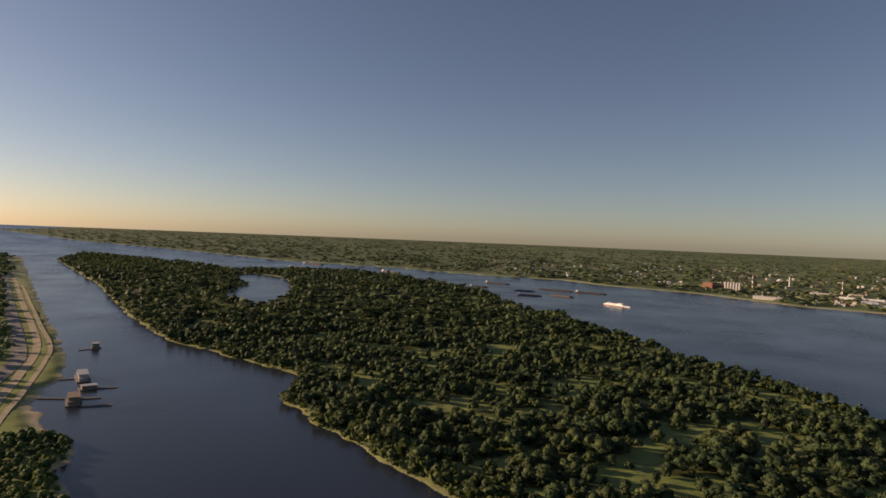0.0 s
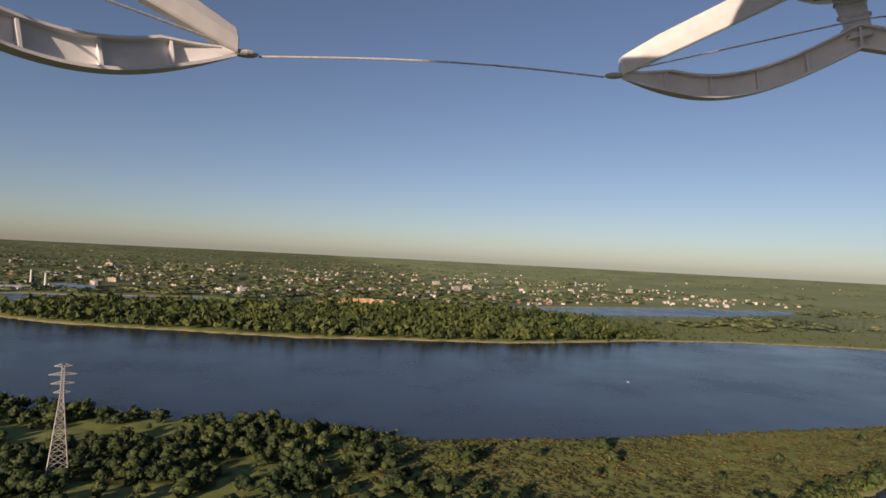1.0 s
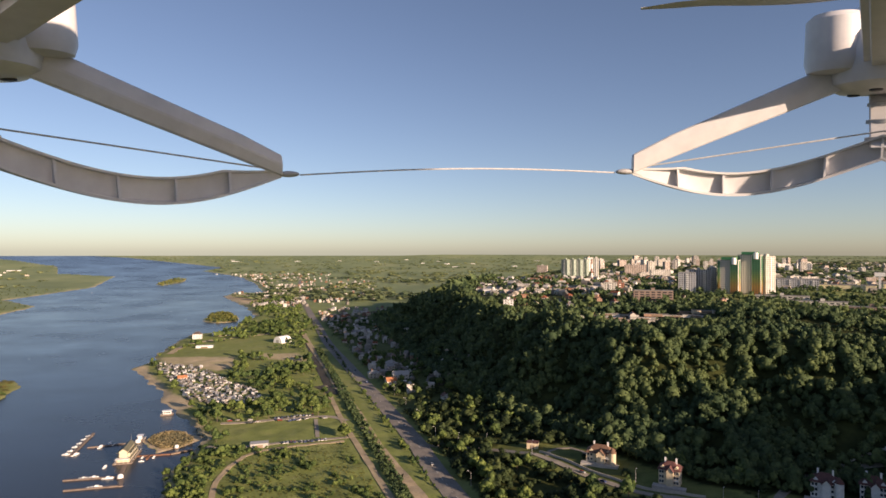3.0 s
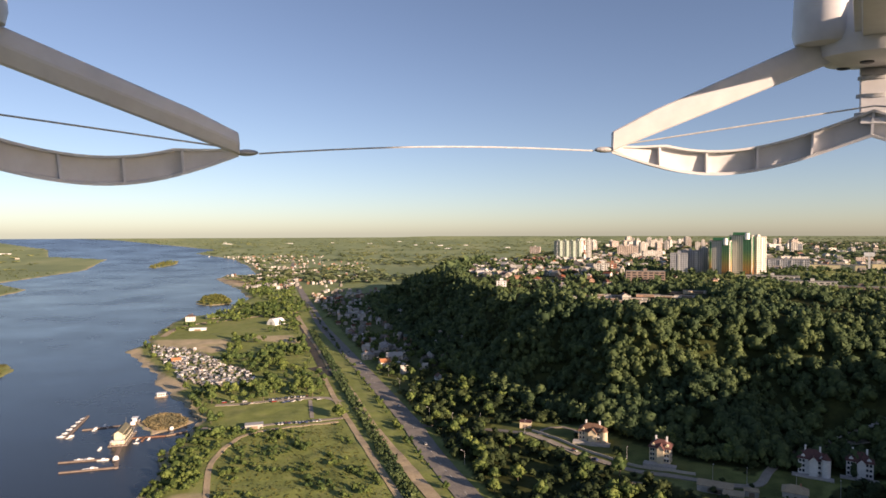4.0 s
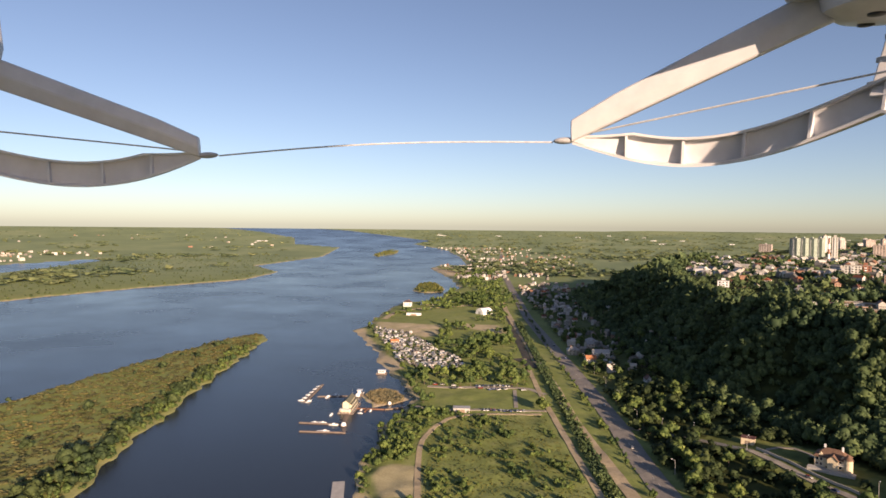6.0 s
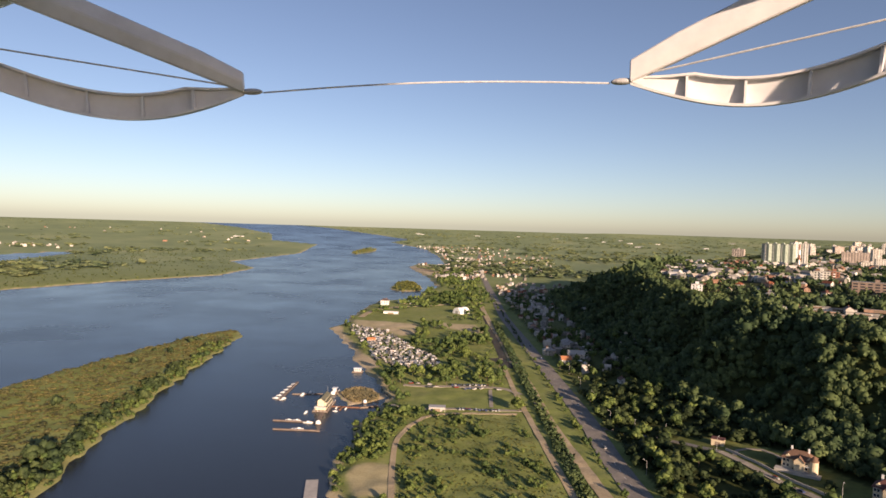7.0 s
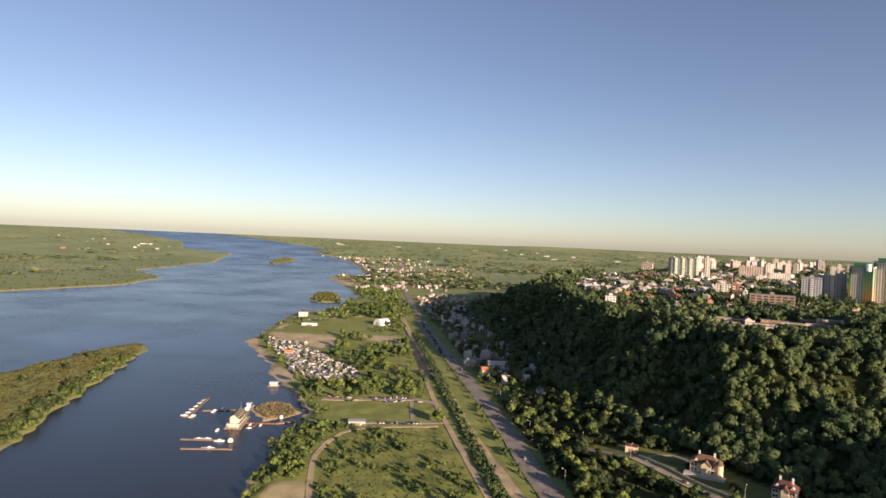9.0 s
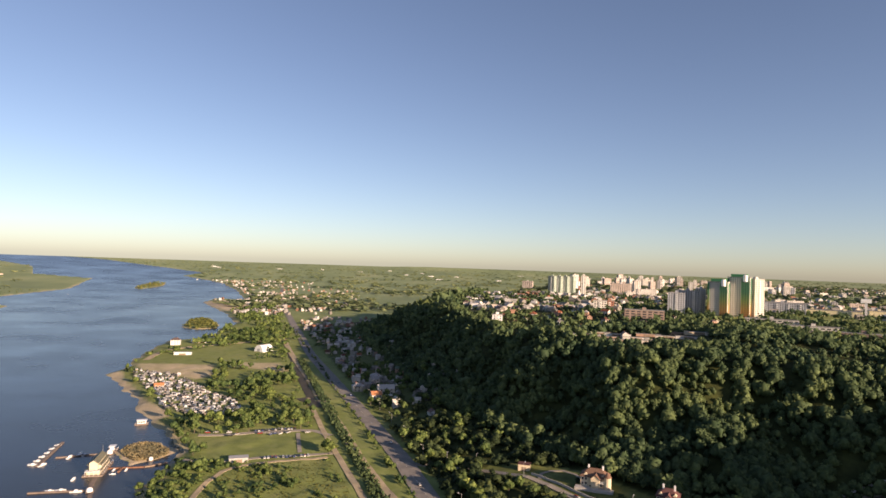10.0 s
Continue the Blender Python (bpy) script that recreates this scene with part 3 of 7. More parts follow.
# scrub on the islets and along the near bank
bx, by = scatter(16000, (-420, 260, 285, 1300), 16)
p = shore(bx, by)
s, t = beside_road(bx, by)
open_land = (inside(MEADOW, bx, by) > -6) | (inside(BARE, bx, by) > -5) | (inside(YARD, bx, by) > -3) | (inside(BEACH, bx, by) > -2) | (inside(BROWN_FIELD, bx, by) > -2) | (inside(PARKING, bx, by) > -3) | (inside(PLAYFIELD, bx, by) > -2)
dens = 0.7 * np.where(p[0] < 16, 0.16, 0.10 + 0.55 * (wobble(bx, by, 110, 5.0) > 0.05)) * (~open_land)
villas_ = inside(VILLAS, bx, by) > 0
dens = np.where((s > 18) & (s < hill_line(t)[0]), np.where(t < 110, 1.3, np.where(t < 240, 1.0, 0.22 + 0.5 * (wobble(bx, by, 60, 2.0) > 0.35))), dens) * np.where(villas_, 0.03, 1)
ok = (p[0] > 4) & ((s < -42) | (s > 19)) & (s < hill_line(t)[0] + 5) & (RNG.random(len(bx)) < dens * np.where(by > 800, 0.6, 1))
bx, by = keep(bx, by, ok)
bh = np.random.default_rng(17).gamma(5, 0.9, len(bx)).clip(2, 9)
# bushes right of the road get the leaves darkened for hill shade
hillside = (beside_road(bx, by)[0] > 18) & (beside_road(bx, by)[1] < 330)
stand_of("bank_scrub", "green bushes and young trees on the river bank", bx[~hillside], by[~hillside], bh[~hillside], LEAF_BRIGHT, 1.1)
stand_of("roadside_thicket", "thicket of bushes between the road and the villas, coloured dark for the hill's shade", bx[hillside], by[hillside], bh[hillside] * 1.15, LEAF_SHADED, 1.25)
ex, ey = scatter(700, (-600, -440, 1270, 1520), 18)
e2, f2 = scatter(900, (-1520, -1250, 2650, 3420), 19)
ex, ey = np.concatenate([ex, e2]), np.concatenate([ey, f2])
ex, ey = keep(ex, ey, np.maximum(inside(ISLET, ex, ey), inside(ISLET_UP, ex, ey)) > 3)
wood("islet_scrub", "low bushes covering the small islets", ex, ey, np.random.default_rng(20).uniform(2, 5, len(ex)), FAR_CLOUDS, LEAF_OLIVE, "scrub", wide=1.6)

# the reed bed off the moorings
LEAF_REED = leaf_mat("dry_reeds", (0.28, 0.215, 0.135), (0.32, 0.25, 0.16), (0.36, 0.285, 0.185), 0.05)
qx, qy = scatter(3000, (-250, -198, 458, 514), 81)
qx, qy = keep(qx, qy, (inside(SANDBAR, qx, qy) > 0.5) & (RNG.random(len(qx)) < 0.8))
wood("reed_bed", "tan bed of dry reeds standing in the shallows", qx, qy, np.random.default_rng(82).uniform(0.7, 1.7, len(qx)), FAR_CLOUDS, LEAF_REED, "reeds", wide=1.7)

# bushes on the bank just downstream
bx, by = scatter(420, (5, 75, -500, -330), 24)
p = shore(bx, by)
ok = (p[0] > 3) & (bx < 58)
bx, by = keep(bx, by, ok)
wood("downstream_scrub", "green bushes on the bank below the moorings", bx, by, np.random.default_rng(25).uniform(3, 8, len(bx)), BUSH_CLOUDS, LEAF_BRIGHT, "scrub")

# ---- kit for building things ----
def thing(name, x, y, turn=0.0, lift=0.0, z=None):
    """An Empty at a plan place, standing on the ground, or at height z."""
    ob = new(name)
    ob.empty_display_size = 0.5
    ob.matrix_world = stand(x, y, turn, lift, z)
    return ob


def stand(x, y, turn=0.0, lift=0.0, z=None):
    base = ground_z(x, y) if z is None else z
    px, py, pz, k = (float(v) for v in drawn_in(x, y, base + lift))
    return pose(px, py, pz, 0, 0, turn) @ Matrix.Diagonal((k, k, k, 1))


def part(name, bm, material, parent, label="", kind=""):
    """Links a bmesh (or a ready mesh) as one object under a thing or part."""
    if isinstance(bm, bmesh.types.BMesh):
        me = bpy.data.meshes.new(name)
        bmesh.ops.recalc_face_normals(bm, faces=bm.faces)
        bm.to_mesh(me)
        bm.free()
        me.materials.append(material)
    else:
        me = bm
    ob = new(name, me)
    ob.parent = parent
    return tagged(ob, label, kind=kind)


def box(bm, x0, x1, y0, y1, z0, z1, taper=0.0):
    v = []
    for z, t in ((z0, 0.0), (z1, taper)):
        for x, y in ((x0 + t, y0 + t), (x1 - t, y0 + t), (x1 - t, y1 - t), (x0 + t, y1 - t)):
            v.append(bm.verts.new((x, y, z)))
    for f in ((3, 2, 1, 0), (4, 5, 6, 7), (0, 1, 5, 4), (1, 2, 6, 5), (2, 3, 7, 6), (3, 0, 4, 7)):
        bm.faces.new([v[i] for i in f])
    return bm


def rod(bm, p, q, r0, r1=None, sides=8):
    p, q = Vector(p), Vector(q)
    r1 = r0 if r1 is None else r1
    d = (q - p).normalized()
    a = d.orthogonal().normalized()
    b = d.cross(a)
    ends = [[bm.verts.new(c + (a * math.cos(2 * math.pi * i / sides) + b * math.sin(2 * math.pi * i / sides)) * r) for i in range(sides)] for c, r in ((p, r0), (q, r1))]
    for i in range(sides):
        bm.faces.new((ends[0][i], ends[0][(i + 1) % sides], ends[1][(i + 1) % sides], ends[1][i]))
    bm.faces.new(ends[0][::-1])
    bm.faces.new(ends[1])
    return bm


def lathe(bm, profile, sides=24, cx=0.0, cy=0.0):
    """A turned body about the z axis: profile of (radius, z)."""
    rings = [[bm.verts.new((cx + r * math.cos(2 * math.pi * i / sides), cy + r * math.sin(2 * math.pi * i / sides), z)) for i in range(sides)] for r, z in profile]
    for lo, hi in zip(rings, rings[1:]):
        for i in range(sides):
            bm.faces.new((lo[i], lo[(i + 1) % sides], hi[(i + 1) % sides], hi[i]))
    bm.faces.new(rings[0][::-1])
    bm.faces.new(rings[-1])
    return bm


def gable(bm, x0, x1, y0, y1, z, rise, over=0.4, thick=0.25):
    """A pitched roof with eaves, its ridge along x."""
    a, b, c, d = x0 - over, x1 + over, y0 - over, y1 + over
    m = (y0 + y1) / 2
    drop = rise * over / ((y1 - y0) / 2)
    prof = [(c, z - drop), (m, z + rise), (d, z - drop), (d, z - drop + thick), (m, z + rise + thick), (c, z - drop + thick)]
    ends = [[bm.verts.new((x, y, zz)) for y, zz in prof] for x in (a, b)]
    for i in range(6):
        j = (i + 1) % 6
        bm.faces.new((ends[0][i], ends[0][j], ends[1][j], ends[1][i]))
    for e in ends:
        bm.faces.new((e[0], e[1], e[4], e[5]))
        bm.faces.new((e[1], e[2], e[3], e[4]))
    return bm


def hip(bm, x0, x1, y0, y1, z, rise, over=0.5, thick=0.25):
    """A hipped roof with eaves."""
    a, b, c, d = x0 - over, x1 + over, y0 - over, y1 + over
    m = (c + d) / 2
    run = (d - c) / 2 * 0.9
    lo = [bm.verts.new((x, y, z)) for x, y in ((a, c), (b, c), (b, d), (a, d))]
    up = [bm.verts.new((x, y, z + thick)) for x, y in ((a, c), (b, c), (b, d), (a, d))]
    r0, r1 = bm.verts.new((a + run, m, z + rise)), bm.verts.new((b - run, m, z + rise))
    bm.faces.new(lo[::-1])
    for i in range(4):
        bm.faces.new((lo[i], lo[(i + 1) % 4], up[(i + 1) % 4], up[i]))
    bm.faces.new((up[0], up[1], r1, r0))
    bm.faces.new((up[1], up[2], r1))
    bm.faces.new((up[2], up[3], r0, r1))
    bm.faces.new((up[3], up[0], r0))
    return bm


def gabled_walls(bm, x0, x1, y0, y1, h, rise):
    m = (y0 + y1) / 2
    prof = [(y0, 0), (y1, 0), (y1, h), (m, h + rise), (y0, h)]
    e = [[bm.verts.new((x, y, z - (0.8 if z == 0 else 0))) for y, z in prof] for x in (x0, x1)]
    bm.faces.new(e[0])
    bm.faces.new(e[1][::-1])
    for i in range(5):
        j = (i + 1) % 5
        bm.faces.new((e[0][j], e[0][i], e[1][i], e[1][j]))
    return bm


def ribbon(name, label, pts, width, material, lift=0.3, category="road", parent=None, thick=0.3, steps=6.0):
    """A strip of road that follows the ground: a slab with real edges."""
    pts = [Vector((x, y)) for x, y in pts]
    line = [pts[0]]
    for i in range(len(pts) - 1):
        p0, p1, p2, p3 = pts[max(i - 1, 0)], pts[i], pts[i + 1], pts[min(i + 2, len(pts) - 1)]
        n = max(1, int((p2 - p1).length / steps))
        n = min(n, 60)
        for k in range(1, n + 1):
            t = k / n
            line.append(0.5 * (2 * p1 + (p2 - p0) * t + (2 * p0 - 5 * p1 + 4 * p2 - p3) * t * t + (3 * p1 - p0 - 3 * p2 + p3) * t ** 3))
    rows = []
    for i, c in enumerate(line):
        d = (line[min(i + 1, len(line) - 1)] - line[max(i - 1, 0)]).normalized()
        n = Vector((d.y, -d.x))
        rows.append([c + n * width * o for o in (-0.5, -0.25, 0, 0.25, 0.5)])
    xs = np.array([[q.x for q in r] for r in rows])
    ys = np.array([[q.y for q in r] for r in rows])
    zs = land_height(xs.ravel(), ys.ravel()).reshape(xs.shape)
    zs = np.maximum(zs, zs.mean(1, keepdims=True)) + lift
    m = len(rows)
    ax_ = np.concatenate([xs, xs[:, [0, 4]]], 1)
    ay_ = np.concatenate([ys, ys[:, [0, 4]]], 1)
    az_ = np.concatenate([zs, zs[:, [0, 4]] - thick - lift], 1)
    V = np.stack(drawn_in(ax_, ay_, az_)[:3], -1).reshape(-1, 3)
    F_ = []
    for i in range(m - 1):
        a, b = i * 7, (i + 1) * 7
        for k in range(4):
            F_.append((a + k, a + k + 1, b + k + 1, b + k))
        F_.append((a + 5, a, b, b + 5))
        F_.append((a + 4, a + 6, b + 6, b + 4))
    ob = new(name, mesh_from(name, V, F_, material))
    ob.parent = parent
    if parent is None:
        tagged(ob, label, category, kind="structure")
    return ob, line


WHITE_WALL = random_mat("rendered_walls", [(0.62, 0.60, 0.55), (0.70, 0.66, 0.58), (0.55, 0.50, 0.42), (0.66, 0.55, 0.40), (0.48, 0.30, 0.22), (0.72, 0.71, 0.68)], 0.8)
ROOF = random_mat("roof_sheet", [(0.20, 0.06, 0.04), (0.26, 0.25, 0.24), (0.16, 0.07, 0.05), (0.36, 0.36, 0.36), (0.30, 0.10, 0.05), (0.10, 0.16, 0.12), (0.42, 0.41, 0.40), (0.14, 0.10, 0.09)], 0.55)
ROOF_PALE = random_mat("pale_roof_sheet", [(0.60, 0.60, 0.60), (0.30, 0.30, 0.30), (0.68, 0.68, 0.66), (0.10, 0.09, 0.08), (0.20, 0.18, 0.17), (0.45, 0.46, 0.48), (0.14, 0.13, 0.12), (0.24, 0.16, 0.12)], 0.5)
FLAT_ROOF = rough_mat("flat_roof_felt", (0.16, 0.15, 0.14), (0.28, 0.27, 0.25), 0.1)
GLASS, _gn, _gb = mat("window_glass", (0.03, 0.035, 0.045), 0.08, spec=0.6)
WHITE, _wn, _wb = mat("white_paint", (0.78, 0.78, 0.76), 0.35)
TIMBER = rough_mat("weathered_timber", (0.16, 0.11, 0.08), (0.32, 0.24, 0.18), 1.5)
CONCRETE = rough_mat("concrete", (0.32, 0.31, 0.29), (0.48, 0.46, 0.43), 0.4)
STEEL = rough_mat("galvanised_steel", (0.30, 0.30, 0.29), (0.48, 0.47, 0.45), 3.0, 0.5)
BRICK = rough_mat("red_brick", (0.24, 0.10, 0.07), (0.38, 0.18, 0.12), 0.5)
DARK_HULL = rough_mat("dark_hull", (0.05, 0.04, 0.04), (0.12, 0.09, 0.08), 0.3, 0.6)
RED_PAINT = rough_mat("red_paint", (0.40, 0.05, 0.03), (0.55, 0.09, 0.05), 0.8, 0.5)
BLUE_SHEET = rough_mat("blue_sheet", (0.06, 0.12, 0.28), (0.10, 0.18, 0.38), 0.3, 0.5)
RUBBER, _rn, _rb = mat("tyre_rubber", (0.02, 0.02, 0.02), 0.8)
PAINT = random_mat("car_paint", [(0.65, 0.65, 0.65), (0.75, 0.75, 0.74), (0.03, 0.03, 0.035), (0.25, 0.26, 0.27), (0.35, 0.04, 0.03), (0.05, 0.08, 0.2), (0.45, 0.45, 0.44)], 0.25)


def windows_on(parent, x0, x1, y, z0, storeys, per, step_h=3.0, w=1.3, h=1.5, face=-1, joined=False, axis="x", sill=True):
    """Windows along one wall: a proud frame with a pane in it."""
    spots = [(x0 + (x1 - x0) * (i + 0.5) / per, z0 + s * step_h) for s in range(storeys) for i in range(per)]

    def put(bm, a, z, grow, out):
        lo, hi = sorted((y + face * (-0.12), y + face * out))
        if axis == "x":
            box(bm, a - w / 2 - grow, a + w / 2 + grow, lo, hi, z - grow, z + h + grow)
        else:
            box(bm, lo, hi, a - w / 2 - grow, a + w / 2 + grow, z - grow, z + h + grow)
    if joined:
        bm = bmesh.new()
        for a, z in spots:
            put(bm, a, z, 0, 0.05)
        part("glazing", bm, GLASS, parent, kind="stuff")
        return
    for a, z in spots:
        bm = bmesh.new()
        put(bm, a, z, 0.12, 0.05)
        f = part("window", bm, WHITE, parent)
        bm = bmesh.new()
        put(bm, a, z, 0, 0.08)
        part("pane", bm, GLASS, f)

# ---- the hovering quadcopter that the camera hangs under ----
PLASTIC, dn, db = mat("white_plastic", (0.74, 0.74, 0.75), 0.38, spec=0.5)
dnz = noise_tex(dn, 90.0, 4)
dn.links.new(ramp(dn, dnz, [(0.3, (0.56, 0.56, 0.58)), (0.7, (0.66, 0.66, 0.68))]), db.inputs["Base Color"])
bump(dn, db, noise_tex(dn, 900.0, 2), 0.08, 0.0004)
GREY_PLASTIC, _pn, _pb = mat("grey_plastic", (0.42, 0.42, 0.43), 0.45)
METAL, _mn, _mb = mat("brushed_metal", (0.55, 0.55, 0.56), 0.3, 1.0)
CORD = rough_mat("white_cord", (0.35, 0.36, 0.38), (0.62, 0.62, 0.62), 400.0)
BLADE, _bn, _bb = mat("propeller_plastic", (0.70, 0.69, 0.67), 0.35)
SCREW, _sn, _sb = mat("dark_screw", (0.05, 0.05, 0.055), 0.35, 0.8)

HEADING = 10.6
drone = new("quadcopter")
drone.matrix_world = pose(EYE.x, EYE.y, EYE.z, 0, 0, HEADING) @ pose(0, 0, 0, 0, -1.76) @ pose(0, 0, 0, 6.24)
tagged(drone, "white quadcopter with propeller guards tied together by cord", "drone")
MOT, TIPX, TIPY = 0.238, 0.1061, 0.2854
ARC_C, ARC_R = (0.09647, 0.09647), 0.18918


def droop(t):
    """Height of the guard's rim along its arc: it sags between each tip and the strut in the middle."""
    return 0.0063 * (1 - math.cos(2 * math.pi * t)) / 2 - 0.0166 * abs(math.sin(2 * math.pi * t))


def bevelled(bm, width, segments=2):
    bmesh.ops.bevel(bm, geom=list(bm.edges), offset=width, segments=segments, affect="EDGES", clamp_overlap=True)
    return bm


bm = bmesh.new()
lathe(bm, [(0.020, 0.066), (0.070, 0.067), (0.098, 0.080), (0.102, 0.098), (0.088, 0.128), (0.050, 0.146), (0.004, 0.150)], 36)
part("body", bm, PLASTIC, drone)


def bar(bm, p, q, h0, h1, w0, w1):
    """A guard bar standing on edge between two places."""
    p, q = Vector(p), Vector(q)
    d = (q - p)
    side = Vector((d.y, -d.x, 0)).normalized()
    rows = []
    for k in range(7):
        t = k / 6
        c = p.lerp(q, t)
        w = w0 + (w1 - w0) * t
        h = h0 + (h1 - h0) * t
        if k == 6:
            h *= 0.86
        rows.append([bm.verts.new(c + side * s * w / 2 + Vector((0, 0, zz))) for s, zz in ((-1, 0), (1, 0), (1.5, h * 0.5), (1, h), (-1, h), (-1.2, h * 0.5))])
    for lo, hi in zip(rows, rows[1:]):
        for i in range(6):
            bm.faces.new((lo[i], lo[(i + 1) % 6], hi[(i + 1) % 6], hi[i]))
    bm.faces.new(rows[0][::-1])
    bm.faces.new(rows[-1])
    return bm


def guard(parent, turn):
    """One guard: two bars from the motor mount, a channel-section arc with ribs, knobs at its ends."""
    inner, outer = Vector((TIPX, TIPY, 0.001)), Vector((TIPY, TIPX, 0.001))
    a0 = math.atan2(TIPY - ARC_C[1], TIPX - ARC_C[0])
    a1 = math.atan2(TIPX - ARC_C[1], TIPY - ARC_C[0])
    n = 44
    bm = bmesh.new()
    rows = []
    for i in range(n + 1):
        t = i / n
        a = a0 + (a1 - a0) * t
        ends = min(1.0, min(t, 1 - t) * 9)
        hh = 0.0045 + 0.0100 * ends
        dip = droop(t)
        prof = [(0, 0), (-0.0065 * ends - 0.001, 0), (-0.0065 * ends - 0.001, 0.0014), (-0.0018, 0.0018), (-0.0018, hh - 0.0016), (-0.0045 * ends - 0.001, hh - 0.0012), (-0.0045 * ends - 0.001, hh), (0, hh)]
        rows.append([bm.verts.new((ARC_C[0] + (ARC_R + r) * math.cos(a), ARC_C[1] + (ARC_R + r) * math.sin(a), z + dip)) for r, z in prof])
    for lo, hi in zip(rows, rows[1:]):
        for i in range(8):
            bm.faces.new((lo[i], lo[(i + 1) % 8], hi[(i + 1) % 8], hi[i]))
    bm.faces.new(rows[0][::-1])
    bm.faces.new(rows[-1])
    g = part("propeller_guard", bm, PLASTIC, parent)
    g.matrix_basis = pose(0, 0, 0, 0, 0, turn)
    for tip in (inner, outer):
        d = (tip - Vector((MOT, MOT, 0))).normalized()
        part("guard_bar", bevelled(bar(bmesh.new(), (MOT + d.x * 0.008, MOT + d.y * 0.008, 0.0535), tip, 0.0180, 0.0132, 0.007, 0.006), 0.0007, 1), PLASTIC, g)
    for k in range(1, 10):
        t = k / 10
        a = a0 + (a1 - a0) * t
        dip = droop(t)
        c, s = math.cos(a), math.sin(a)
        tx, ty = -s * 0.0006, c * 0.0006
        bm = bmesh.new()
        v = []
        for sg in (-1, 1):
            for r, z in ((ARC_R - 0.0018, 0.0012 + dip), (ARC_R - 0.0068, 0.0012 + dip), (ARC_R - 0.0042, 0.0135 + dip), (ARC_R - 0.0018, 0.0135 + dip)):
                v.append(bm.verts.new((ARC_C[0] + r * c + sg * tx, ARC_C[1] + r * s + sg * ty, z)))
        bm.faces.new(v[:4][::-1])
        bm.faces.new(v[4:])
        for i in range(4):
            bm.faces.new((v[i], v[(i + 1) % 4], v[4 + (i + 1) % 4], v[4 + i]))
        part("rib", bm, PLASTIC, g)
    for tip, out in ((inner, Vector((-1, 0.25, 0))), (outer, Vector((0.25, -1, 0)))):
        bm = bmesh.new()
        bmesh.ops.create_uvsphere(bm, u_segments=14, v_segments=8, radius=1, matrix=Matrix.Translation(tip + out.normalized() * 0.004 + Vector((0, 0, 0.001))) @ Matrix.Rotation(math.atan2(out.y, out.x), 4, "Z") @ Matrix.Diagonal((0.0062, 0.0030, 0.0018, 1)))
        part("tip_knob", bm, GREY_PLASTIC, g)
    return g


